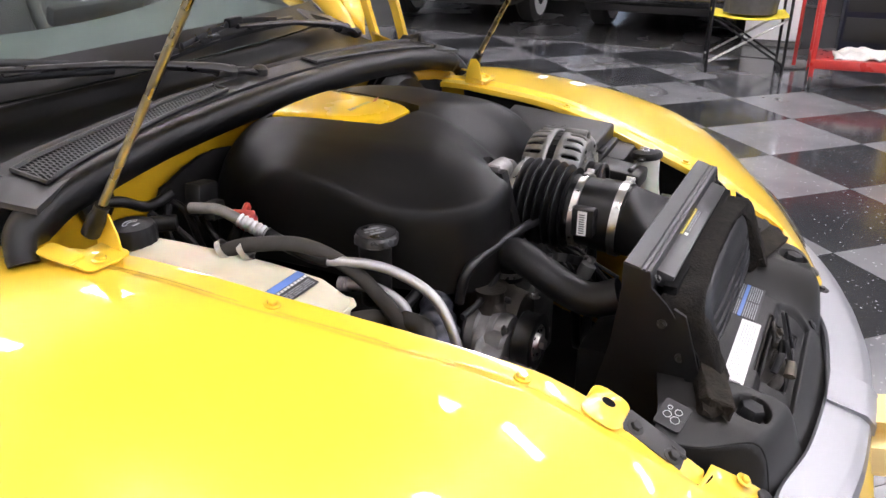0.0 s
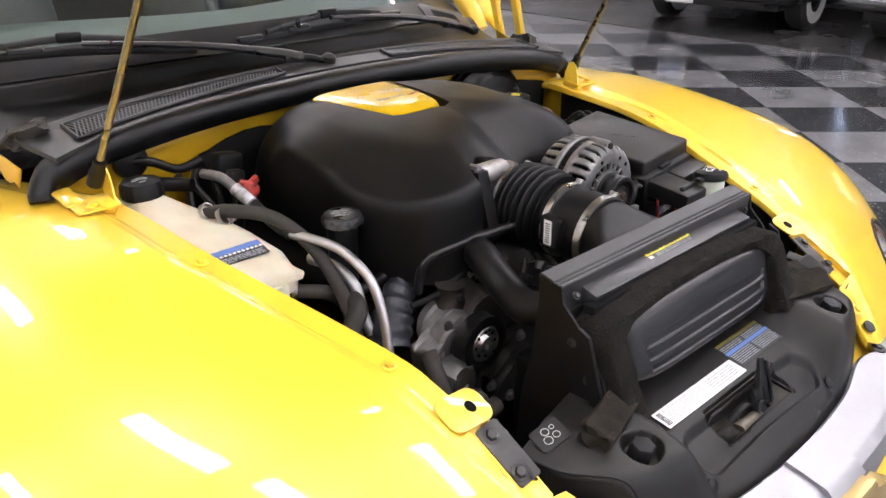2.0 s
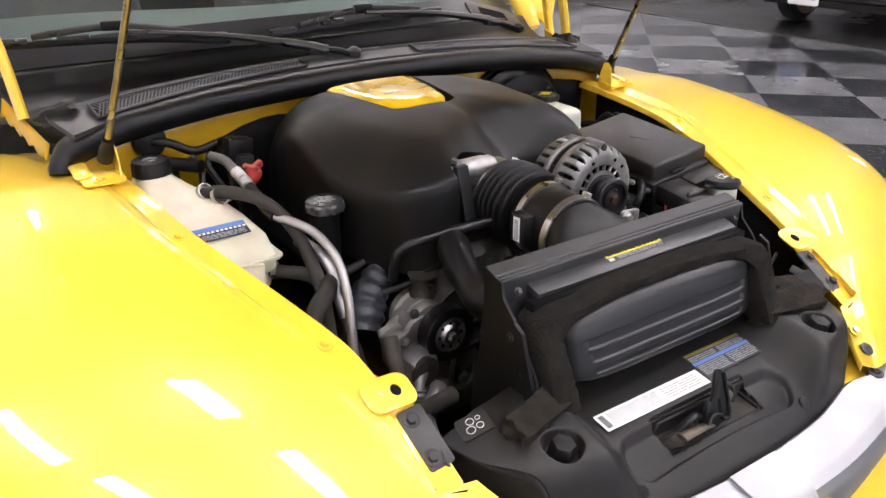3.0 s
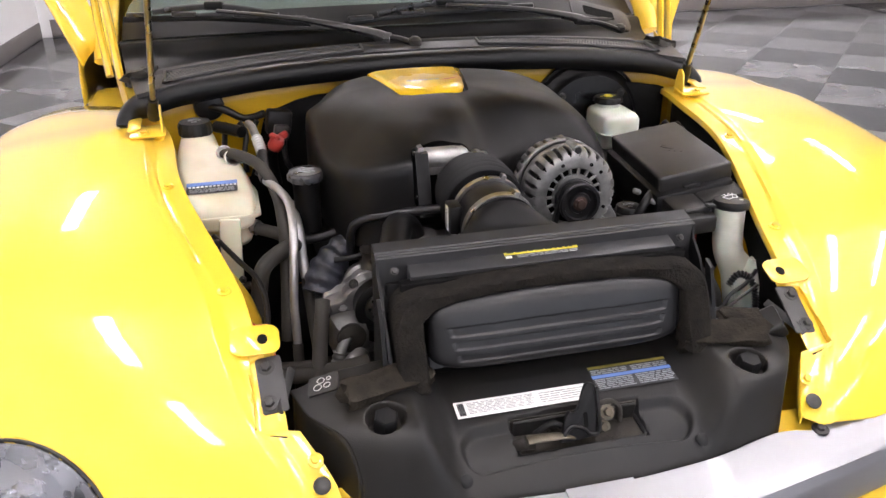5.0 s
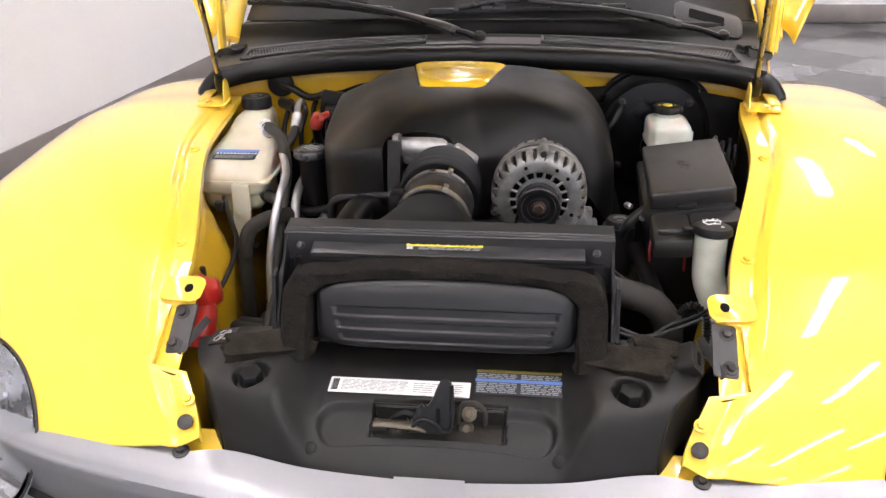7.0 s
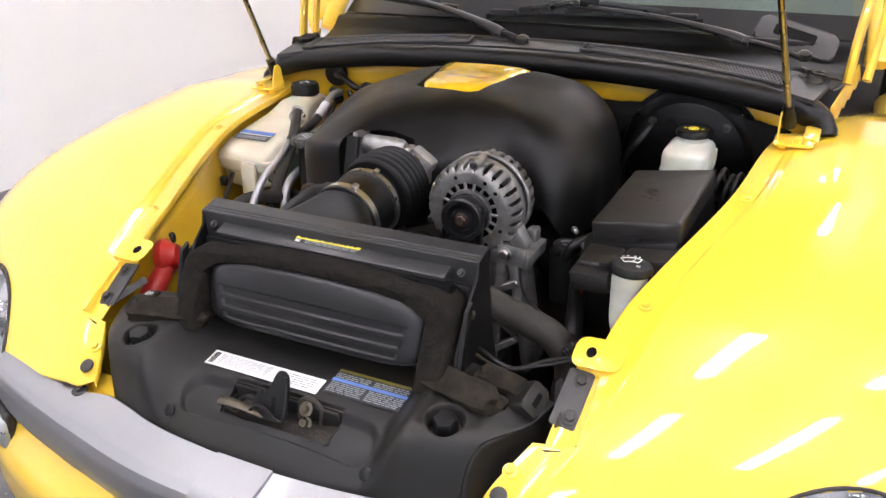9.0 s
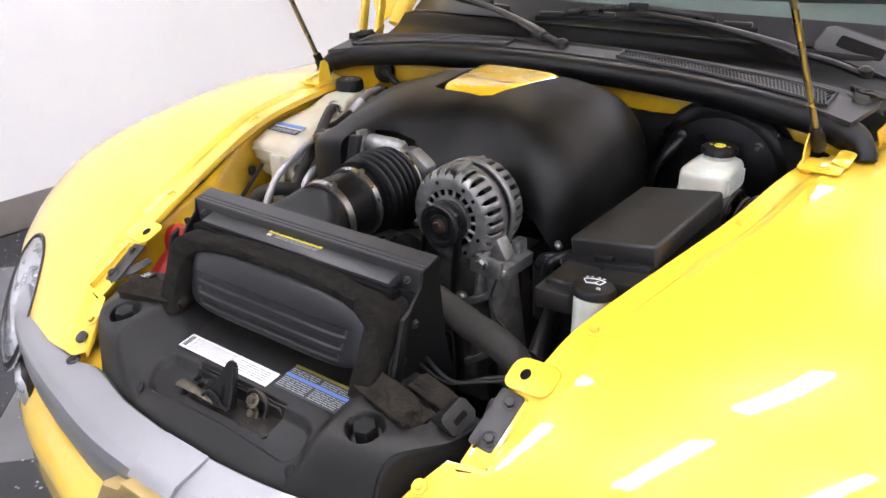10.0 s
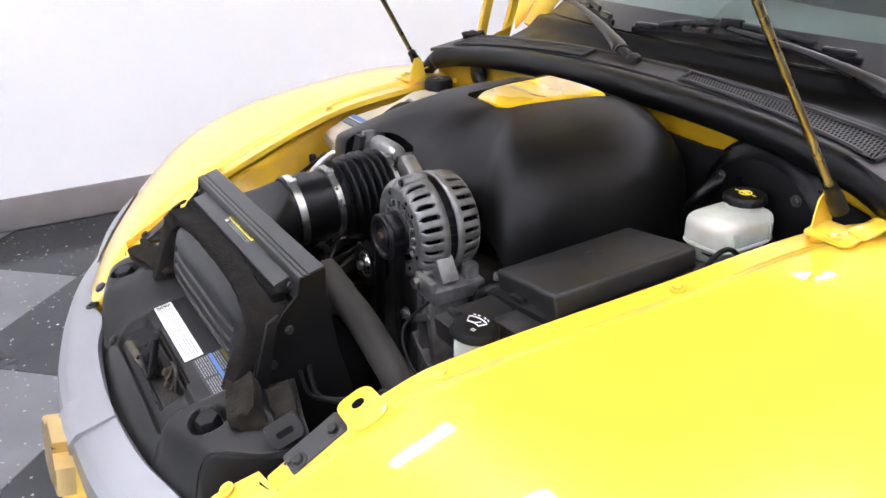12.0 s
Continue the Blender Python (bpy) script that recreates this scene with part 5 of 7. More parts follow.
def build_cover():
    th = thing("engine_cover", (-0.02, 0.55, 0.85), "satin black moulded engine cover with an amber badge insert", "engine cover")
    table = cover_foot_table()
    reach = [(0, 0.0), (0.2, 0.38), (0.4, 0.62), (0.52, 0.755), (0.62, 0.855), (0.70, 0.930), (0.75, 0.968), (0.78, 0.984), (0.82, 0.994), (1.0, 1.0)]
    creased = [(0, 0.0), (0.2, 0.003), (0.4, 0.010), (0.52, 0.018), (0.62, 0.025), (0.70, 0.032), (0.75, 0.037), (0.78, 0.043), (0.82, 0.060), (1.0, 0.190)]
    barrel = [(0, 0.0), (0.2, 0.002), (0.4, 0.008), (0.52, 0.022), (0.62, 0.044), (0.70, 0.074), (0.75, 0.100), (0.78, 0.118), (0.82, 0.140), (1.0, 0.205)]

    ahead = [(0, 0.0), (0.2, 0.003), (0.33, 0.010), (0.42, 0.022), (0.52, 0.044), (0.62, 0.064), (0.70, 0.080), (0.75, 0.090), (0.78, 0.098), (0.82, 0.112), (1.0, 0.190)]

    def fn(u, v):
        deg = 360 * u
        a = radians(deg)
        r = spline(reach, v) * spline(table, deg)
        x, y = COVER_C.x + r * math.cos(a), COVER_C.y + r * math.sin(a)
        # a shoulder line runs round the left flank and the front; the right side is a plain barrel
        w = step(150, 185, deg) * (1 - step(262, 326, deg))
        mid = step(248, 266, deg) * (1 - step(262, 326, deg))
        foot = spline(creased, v) * w + spline(barrel, v) * (1 - w)
        foot += (spline(ahead, v) - foot) * mid
        short = step(286, 300, deg) * (1 - step(312, 322, deg))
        foot -= 0.075 * short * step(0.84, 1.0, v)
        foot += 0.030 * math.exp(-((deg - 222) / 20) ** 2) * step(0.35, 0.75, v) * (1 - step(0.80, 1.0, v))
        z = 1.053 - foot - 0.040 * max(0.0, 0.56 - y) * step(0.0, 0.4, v)
        return x, y, z
    sh = part("shell", closed(sheet(fn, 200, 70)), COVER, th, smooth=70)
    carve(sh, box((0.116, 0.170, 0.22), (-0.076, 0.232, 0.90), (0, 0, 2), 0.012, 4))

    def bed(grow, low, high):
        out = [(-0.103 - grow, 0.478), (-0.086, 0.470 - grow), (0.004, 0.470 - grow), (0.021 + grow, 0.478), (0.056 + grow, 0.680), (-0.138 - grow, 0.680)]
        return plate(out, high - low, pose(0, 0, high))
    carve(sh, bed(0.0035, 1.034, 1.09))
    # inset badge
    def pad(u, v):
        s = 2 * u - 1
        y = 0.478 + 0.190 * v + 0.010 * s * s * (1 - v) ** 3
        w = 0.062 + 0.034 * v
        x = -0.041 + s * w * (1 - 0.16 * max(0.0, 1 - v / 0.22) ** 2)
        z = 1.0535 + 0.003 * (1 - s * s) - 0.009 * (1 - v) ** 8 - 0.005 * abs(s) ** 10
        return x, y, z
    ins = part("badge_insert", sheet(pad, 48, 48, 0.016), BADGE, th, "glossy amber badge insert")
    bm = bmesh.new()
    for k in range(6):
        plate([(-0.030 + k * 0.011, -0.004), (-0.022 + k * 0.011, -0.004), (-0.0205 + k * 0.011, 0.004), (-0.0285 + k * 0.011, 0.004)], 0.0006, facing((-0.048, 0.555, 1.0565), (0, -0.02, 1), (0, 1, 0)), bm)
    part("silver_script", bm, ALU, ins, "silver raised script")
    bm = plate([(0.0, -0.004), (0.012, -0.004), (0.036, 0.006), (0.020, 0.004)], 0.0006, facing((-0.012, 0.553, 1.0565), (0, -0.02, 1), (0, 1, 0)))
    part("red_flash", bm, RED, ins, "red swoosh")


build_cover()


def build_engine_block():
    th = thing("engine_block", (0, 0.4, 0.4), "grimy cast engine block under the cover", "engine")
    part("block", box((0.42, 0.42, 0.40), (-0.01, 0.52, 0.64), bevel=0.02), GRIME, th)
    part("timing_cover", box((0.34, 0.06, 0.30), (0.0, 0.285, 0.70), bevel=0.02), ALU_D, th, "dull cast timing cover")
    for s in (-1, 1):
        part("valve_cover", box((0.11, 0.44, 0.07), (s * 0.235, 0.55, 0.80), (0, s * 25, 0), 0.018), VOID, th)
    wp = lathe([(0.058, 0), (0.06, 0.02), (0.045, 0.04), (0.04, 0.06)], (-0.165, 0.255, 0.795), (90, 0, 0), 28)
    part("water_pump", wp, GRIME, th, "cast water pump housing")
    # added black slab that keeps the depths of the bay dark
    part("bay_shade_floor", box((0.94, 0.9, 0.02), (0, 0.32, 0.46)), VOID, th)


build_engine_block()


def front_clutter():
    th = thing("thermostat_housing", (-0.13, 0.225, 0.80), "dull cast thermostat housing under the radiator hose", "housing")
    part("tower", lathe([(0.030, 0), (0.032, 0.01), (0.026, 0.016), (0.026, 0.06), (0.029, 0.065)], (-0.128, 0.228, 0.812), (0, 0, 0), 28), ALU_D, th)
    for a in (20, 160, 270):
        part("bolt", hexbolt((-0.128 + 0.034 * math.cos(radians(a)), 0.228 + 0.034 * math.sin(radians(a)), 0.815), (0, 0, 1), 0.006, 0.006, 0.009), STEEL, th)
    br = thing("accessory_bracket", (-0.13, 0.23, 0.66), "grimy cast accessory bracket with ribs", "bracket")
    for k in range(4):
        part("rib", box((0.085, 0.05, 0.010), (-0.135, 0.215, 0.665 + 0.034 * k), (0, -18 + 9 * k, 12), 0.003), GRIME, br)
    part("web", box((0.012, 0.06, 0.15), (-0.175, 0.225, 0.71), (0, 8, 0), 0.003), ALU_D, br)
    for x, z in ((-0.10, 0.745), (-0.165, 0.68), (-0.12, 0.64)):
        part("bolt", hexbolt((x, 0.185, z), (0, -1, 0.1), 0.007, 0.007, 0.010), STEEL, br)
    dm = mat("blue_grey_wrap", (0.030, 0.033, 0.042), 0.36, vary=0.5, scale=22, fine=160, bump=0.7)
    hose("air_duct", [(-0.300, 0.262, 0.770), (-0.282, 0.282, 0.802), (-0.255, 0.300, 0.828), (-0.222, 0.312, 0.850), (-0.190, 0.320, 0.858)], lambda q: 0.029 + 0.004 * math.sin(7 * q), dm, "crumpled blue-grey wrapped duct beside the oil filler", "duct", seg=26, ribs=0.0040, pitch=0.024)
    co = thing("pump_fitting", (-0.25, 0.17, 0.74), "stained cast pump fitting with a small connector", "fitting")
    part("casting", box((0.06, 0.05, 0.07), (-0.262, 0.175, 0.735), (10, 0, 14), 0.012, 2), ALU_D, co)
    part("flange", lathe([(0.024, 0), (0.024, 0.008), (0.012, 0.012)], (-0.262, 0.150, 0.745), (90, 0, 10), 20), GRIME, co)
    part("connector", box((0.012, 0.010, 0.008), (-0.212, 0.205, 0.846), (15, 10, 30), 0.002, 1), PLASTIC, co, "small black connector")
    part("fitting_pipe", tube([(-0.245, 0.15, 0.70), (-0.255, 0.12, 0.725), (-0.28, 0.11, 0.70), (-0.29, 0.11, 0.63)], 0.013, 12), ALU_D, co, "dull bent pipe")
    hose("cross_pipe", [(-0.385, 0.115, 0.712), (-0.33, 0.100, 0.716), (-0.27, 0.098, 0.722), (-0.242, 0.100, 0.724)], 0.013, RUBBER_D, "dusty pipe along the radiator foot", "pipe")
    hose("cross_pipe", [(-0.385, 0.150, 0.700), (-0.33, 0.138, 0.704), (-0.27, 0.132, 0.712), (-0.242, 0.130, 0.714)], 0.013, RUBBER_D, "dusty pipe along the radiator foot", "pipe")
    hose("bypass_hose", [(-0.345, 0.345, 0.848), (-0.300, 0.335, 0.842), (-0.255, 0.330, 0.852), (-0.215, 0.335, 0.868)], 0.0085, RUBBER, "black hose crossing behind the oil filler")
    ca = thing("front_casting", (-0.27, 0.21, 0.72), "grey cast bracket with bolts beside the pulley", "bracket")
    part("casting", lump((-0.262, 0.215, 0.760), (0.050, 0.040, 0.075), (8, -12, 10), 21, 0.12), ALU_D, ca)
    part("lower_casting", lump((-0.248, 0.165, 0.690), (0.060, 0.040, 0.045), (0, 10, 20), 25, 0.14), ALU_D, ca)
    for x, y, z in ((-0.268, 0.192, 0.778), (-0.258, 0.190, 0.742), (-0.243, 0.141, 0.698), (-0.262, 0.142, 0.684)):
        part("bolt", hexbolt((x, y, z), (0, -1, 0.25), 0.0055, 0.006, 0.008), STEEL, ca)
    bj = thing("banjo_fitting", (-0.27, 0.14, 0.70), "dull crimped pipe end running into a dusty hose", "fitting")
    part("pipe", tube([(-0.258, 0.150, 0.752), (-0.264, 0.146, 0.748), (-0.276, 0.138, 0.738), (-0.284, 0.130, 0.726)], 0.0085, 12), ALU_D, bj)
    part("crimp", tube([(-0.283, 0.131, 0.730), (-0.290, 0.124, 0.708)], 0.0115, 18, steps=8, ribs=0.002, pitch=0.007), ALU_D, bj, "crimped collar")
    part("rubber_end", tube([(-0.289, 0.125, 0.711), (-0.296, 0.115, 0.690), (-0.302, 0.105, 0.66), (-0.305, 0.10, 0.60)], 0.0130, 14), RUBBER_D, bj, "dusty rubber hose")
    # right side clutter
    hose("heater_hose", [(0.30, 0.26, 0.82), (0.315, 0.20, 0.80), (0.33, 0.14, 0.775), (0.345, 0.09, 0.74), (0.35, 0.05, 0.66)], 0.014, RUBBER, "black heater hose beside the washer bottle")
    hose("wire_loop", [(0.22, 0.20, 0.845), (0.25, 0.14, 0.835), (0.30, 0.12, 0.81), (0.345, 0.13, 0.78)], 0.0022, RUBBER, "thin black wire looped beside the hose", "cable")
    hose("corrugated_loom", [(0.345, 0.05, 0.805), (0.362, 0.052, 0.822), (0.382, 0.045, 0.812), (0.386, 0.03, 0.780), (0.378, 0.02, 0.74)], 0.0065, RUBBER, "black corrugated loom beside the radiator", "cable", ribs=0.0025, pitch=0.005)
    hose("taped_cable", [(0.24, -0.015, 0.812), (0.285, -0.02, 0.803), (0.33, -0.005, 0.812), (0.37, 0.01, 0.822)], 0.0026, RUBBER, "pair of black cables with a tie", "cable")
    for dx in (0.0, 0.022):
        solo("terminal_clamp", box((0.016, 0.010, 0.010), (0.285 + dx, 0.275 - dx, 0.892 - dx * 0.6), (0, 10, -40), 0.003, 1), ALU_D, "small metal hose clamp by the fuse box", "clamp", "clamps by the fuse box")
    lm = thing("loom_clip", (-0.44, 0.22, 0.87), "black loom clip on the inner fender", "clip")
    for y in (0.10, 0.20, 0.30):
        part("clip", box((0.016, 0.012, 0.020), (-0.403 - y * 0.19, y, 0.806 + y * 0.19), (0, 0, 10), 0.003, 1), RUBBER, lm)
    # small wires and plugs under the intake hose
    ew = thing("intake_wiring", (-0.06, 0.16, 0.86), "tangle of small wires and plugs under the intake hose", "wiring")
    for k in range(7):
        rnd = random.Random(70 + k)
        x0 = -0.085 + 0.016 * k
        pts = [(x0 + rnd.uniform(-0.012, 0.012), 0.205 - 0.035 * j + rnd.uniform(-0.010, 0.010), 0.868 - 0.022 * j + rnd.uniform(-0.014, 0.014)) for j in range(4)]
        part("wire", tube(pts, 0.0032, 7), RUBBER if k % 3 else RUBBER_D, ew)
    for x, y, z, t, m in ((-0.080, 0.150, 0.868, 25, PLASTIC), (-0.060, 0.178, 0.858, -20, ALU_D), (-0.105, 0.172, 0.852, 40, PLASTIC), (-0.035, 0.140, 0.850, 10, BOLTM)):
        part("plug", box((0.022, 0.016, 0.014), (x, y, z), (t, 15, t * 2), 0.003, 2), m, ew)
    part("valve", lathe([(0.010, 0), (0.012, 0.004), (0.012, 0.022), (0.006, 0.026), (0.006, 0.034)], (-0.095, 0.130, 0.850), (20, 10, 0), 18), ALU_D, ew, "small cast valve")
    # dark wiring behind the coolant tank
    wl = thing("firewall_wiring", (-0.36, 0.68, 0.95), "tangled black wiring and connectors on the firewall", "wiring")
    for k in range(5):
        rnd = random.Random(40 + k)
        pts = [(-0.43 + 0.05 * k * 0.6 + rnd.uniform(-0.01, 0.01), 0.70 - 0.02 * j + rnd.uniform(-0.01, 0.01), 0.97 - 0.035 * j + rnd.uniform(-0.012, 0.012)) for j in range(4)]
        part("wire", tube(pts, 0.006, 8), RUBBER, wl)
    part("connector", box((0.05, 0.03, 0.05), (-0.325, 0.665, 0.965), (0, 10, 8), 0.006), PLASTIC, wl, "black connector block")
    part("connector", box((0.03, 0.02, 0.03), (-0.322, 0.645, 0.948), (0, 10, 8), 0.004), BOLTM, wl, "grey connector")
    part("pipe_stub", tube([(-0.45, 0.70, 0.955), (-0.42, 0.67, 0.955), (-0.40, 0.645, 0.955)], 0.012, 12), RUBBER, wl)
    for k, (x, z) in enumerate(((0.46, 0.955), (0.475, 0.945), (0.488, 0.95), (0.50, 0.938))):
        hose("battery_cable", [(x, 0.49, z - 0.09), (x + 0.005, 0.50, z - 0.035), (x + 0.012, 0.53, z - 0.016), (x + 0.015, 0.57, z - 0.05)], 0.0038, RUBBER, "looped cable behind the fuse box", "cable")



def pulley(at, r, name, label, mat_in=STEEL):
    th = thing(name, at, label, "pulley")
    x, y, z = at
    part("wheel", lathe([(r * 0.62, 0.012), (r * 0.66, 0.0), (r * 0.96, 0.0), (r, 0.003), (r - 0.001, 0.006), (r - 0.001, 0.024), (r, 0.028), (r * 0.92, 0.030), (r * 0.66, 0.029), (r * 0.62, 0.020)], (x, y + 0.012, z), (90, 0, 0), 40), RUBBER, th)
    hub = part("hub", lathe([(r * 0.62, 0), (r * 0.64, 0.004), (r * 0.60, 0.007), (r * 0.52, 0.005), (r * 0.40, 0.003), (r * 0.34, 0.006), (r * 0.30, 0.010)], (x, y - 0.010, z), (90, 0, 0), 36), mat_in, th, "worn steel hub with round holes")
    for k in range(8):
        a = 2 * math.pi * k / 8
        part("hole", lathe([(r * 0.055, 0), (r * 0.055, 0.002)], (x + r * 0.45 * math.cos(a), y - 0.0140, z + r * 0.45 * math.sin(a)), (90, 0, 0), 10), VOID, hub)
    part("bolt", hexbolt((x, y - 0.018, z), (0, -1, 0), 0.0085, 0.009, 0.012), STEEL, th)
    return th


pulley((-0.208, 0.172, 0.785), 0.044, "idler_pulley", "black idler pulley with a steel hub and bolt")
pump = thing("coolant_pump", (-0.215, 0.25, 0.78), "stained cast pump body behind the idler pulley", "pump")
part("body", lathe([(0.020, 0), (0.032, 0.002), (0.034, 0.006), (0.034, 0.020), (0.036, 0.022), (0.036, 0.030), (0.033, 0.032), (0.033, 0.046), (0.038, 0.050), (0.038, 0.062), (0.030, 0.070)], (-0.220, 0.192, 0.790), (-90, 0, 0), 36), ALU_D, pump)
part("tower", lathe([(0.024, 0), (0.024, 0.030), (0.021, 0.034), (0.021, 0.052), (0.024, 0.056)], (-0.205, 0.235, 0.800), (0, 0, 0), 24), GRIME, pump)
part("bolt", hexbolt((-0.247, 0.196, 0.815), (0, -1, 0.2), 0.0055, 0.006, 0.008), BOLTM, pump)
solo("tensioner", lathe([(0.020, 0), (0.030, 0.003), (0.031, 0.014), (0.029, 0.018), (0.031, 0.024), (0.031, 0.045), (0.026, 0.050)], (-0.238, 0.240, 0.782), (90, 0, 0), 32), ALU_D, "dull cast belt tensioner body", "tensioner")
pulley((0.045, 0.195, 0.842), 0.036, "tensioner_pulley", "small tensioner pulley below the alternator")


def build_alternator():
    c = Vector((0.131, 0.0, 0.9265))
    th = thing("alternator", (0.131, 0.25, 0.85), "finned aluminium alternator with a dark stator ring", "alternator")
    R = 0.0765

    def fins(count, me, parent, name, skip=()):
        for k in range(count):
            if k in skip:
                continue
            ob = new(name, me)
            ob.matrix_basis = pose(c.x, 0, c.z) @ Matrix.Rotation(2 * math.pi * (k + 0.5) / count, 4, "Y")
            ob.parent = parent

    def mesh_of(bm, material=ALTM):
        me = bpy.data.meshes.new("fin")
        bm.to_mesh(me)
        bm.free()
        me.materials.append(material)
        return me

    def slotted(profile, first, last, count, bm):
        """Cast shell with a row of open slots cut through its shoulder."""
        grid = []
        for k in range(count * 8):
            a = 2 * math.pi * (k + (0.35 if 2 <= k % 8 < 4 else -0.35 if 4 < k % 8 <= 6 else 0)) / (count * 8)
            grid.append([bm.verts.new((c.x + r * math.sin(a), y, c.z + r * math.cos(a))) for r, y in profile])
        for k in range(count * 8):
            p, q = grid[k], grid[(k + 1) % len(grid)]
            for j in range(len(profile) - 1):
                gap = (2, 3, 4, 5) if first < j < last - 1 else (3, 4)
                if first <= j < last and k % 8 in gap:
                    continue
                bm.faces.new((p[j], q[j], q[j + 1], p[j + 1]))
        return bm
    fh = part("front_housing", slotted([(0.0490, 0.2060), (0.0500, 0.2042), (0.0560, 0.2036), (0.0635, 0.2036), (0.0655, 0.2040), (0.0672, 0.2046), (0.0710, 0.2066), (0.0745, 0.2105), (0.0764, 0.2160), (0.0770, 0.2220), (0.0772, 0.2300), (0.0774, 0.2325), (0.0778, 0.2345), (0.0782, 0.2360), (0.0782, 0.2450)], 5, 12, 27, bmesh.new()), ALTM, th, "cast housing with rounded cooling slots", smooth=50)
    rh = part("rear_housing", slotted([(0.0782, 0.2590), (0.0782, 0.2680), (0.0776, 0.2690), (0.0772, 0.2705), (0.0768, 0.2730), (0.0758, 0.2860), (0.0735, 0.2950), (0.0700, 0.3000), (0.0680, 0.3015), (0.0650, 0.3025), (0.0480, 0.3030)], 2, 8, 28, bmesh.new()), ALTM, th, "cast rear housing with slots", smooth=50)
    for ob in (fh, rh):
        sol = ob.modifiers.new("solid", "SOLIDIFY")
        sol.thickness, sol.offset = 0.0042, 0
    part("bearing_ring", lathe([(0.022, 0), (0.036, 0), (0.038, 0.002), (0.038, 0.008), (0.022, 0.008), (0.022, 0)], (c.x, 0.2080, c.z), (90, 0, 0), 40), ALTM, fh)
    fins(18, mesh_of(box((0.0044, 0.0060, 0.014), (0, 0.2045, 0.0430), (0, 0, 0), 0.0014, 1)), fh, "spoke", skip=(7, 8, 9, 10))
    st = part("stator", lathe([(R - 0.016, 0), (R - 0.0055, 0.002), (R - 0.0055, 0.020), (R - 0.016, 0.022)], (c.x, 0.263, c.z), (90, 0, 0), 60), ALU_D, th, "dark laminated stator")
    fins(34, mesh_of(box((0.0128, 0.0150, 0.0060), (0, 0.252, R - 0.0040), (0, 0, 0), 0.0006, 1), RUBBER), st, "lamination")
    part("rotor", lathe([(0.030, 0), (0.056, 0.003), (0.056, 0.085), (0.030, 0.088)], (c.x, 0.302, c.z), (90, 0, 0), 36), VOID, th, "dark rotor inside the housing")
    prof = [(0.014, 0.0), (0.032, 0.0), (0.0355, 0.002), (0.0355, 0.005), (0.031, 0.007), (0.031, 0.024), (0.0355, 0.026), (0.0355, 0.030), (0.0335, 0.032), (0.0285, 0.032), (0.0265, 0.026), (0.019, 0.025), (0.017, 0.029), (0.014, 0.029)]
    pu = part("pulley", lathe(prof, (c.x, 0.2015, c.z - 0.003), (90, 0, 0), 44), GLOSSP, th, "black grooved pulley")
    part("nut", hexbolt((c.x, 0.1735, c.z - 0.003), (0, -1, 0), 0.0085, 0.007, 0.0125), mat("rusty_nut", (0.09, 0.06, 0.05), 0.45, metal=0.7), th, "rusty pulley nut")
    for a in (86, 200, 318):
        big = 1.25 if a == 86 else 1.0
        x, z = c.x + (R + 0.001) * math.cos(radians(a)), c.z + (R + 0.001) * math.sin(radians(a))
        bm = lathe([(0.006 * big, 0), (0.0068 * big, 0.003), (0.0068 * big, 0.036), (0.0055 * big, 0.039)], (x, 0.247, z), (90, 0, 0), 16)
        lg = part("mounting_lug", bm, ALTM, th)
        part("lug_bolt", hexbolt((x, 0.2085, z), (0, -1, 0), 0.0048 * big, 0.004), BOLTM, lg)
        part("rear_lug", lathe([(0.005, 0), (0.0062, 0.002), (0.0062, 0.020), (0.005, 0.022)], (c.x + (x - c.x) * 0.97, 0.289, c.z + (z - c.z) * 0.97), (90, 0, 0), 14), ALTM, lg)
    for a in (40, 62, 112, 336, 230, 300):
        part("web_hole", lathe([(0.0032, 0), (0.0032, 0.001)], (c.x + 0.0595 * math.cos(radians(a)), 0.2006, c.z + 0.0595 * math.sin(radians(a))), (90, 0, 0), 12), VOID, fh)
    # bracket under it
    tb = thing("alternator_bracket", (0.19, 0.24, 0.70), "cast aluminium alternator bracket with bolts", "bracket")
    part("shelf", box((0.066, 0.088, 0.024), (0.200, 0.246, 0.854), (0, 6, 0), 0.004), ALTM, tb)
    part("foot", box((0.034, 0.030, 0.040), (0.200, 0.236, 0.878), (0, -30, 0), 0.004, 2), ALTM, tb, "cast foot under the alternator")
    part("front_lug", box((0.050, 0.012, 0.032), (0.204, 0.203, 0.862), (0, 4, 0), 0.004, 2), ALTM, tb)
    part("upright", box((0.016, 0.07, 0.20), (0.180, 0.235, 0.75), (0, 4, 0), 0.004, 2), ALTM, tb)
    part("upright", box((0.016, 0.07, 0.20), (0.220, 0.235, 0.75), (0, -8, 0), 0.004, 2), ALTM, tb)
    for z, lean in ((0.80, -30), (0.74, 35), (0.69, -35)):
        part("web", box((0.07, 0.015, 0.012), (0.185, 0.205, z), (0, lean, 0), 0.002, 1), ALTM, tb)
    part("lug_block", box((0.018, 0.024, 0.026), (0.215, 0.274, 0.874), (0, 0, 0), 0.005, 2), ALTM, tb)
    part("bolt", hexbolt((0.195, 0.196, 0.867), (0, -1, 0.1), 0.0085, 0.009, 0.0115), STEEL, tb)
    part("bolt", hexbolt((0.160, 0.192, 0.80), (0, -1, 0.1), 0.008, 0.008, 0.011), STEEL, tb)
    # drive belt loop
    bm = bmesh.new()
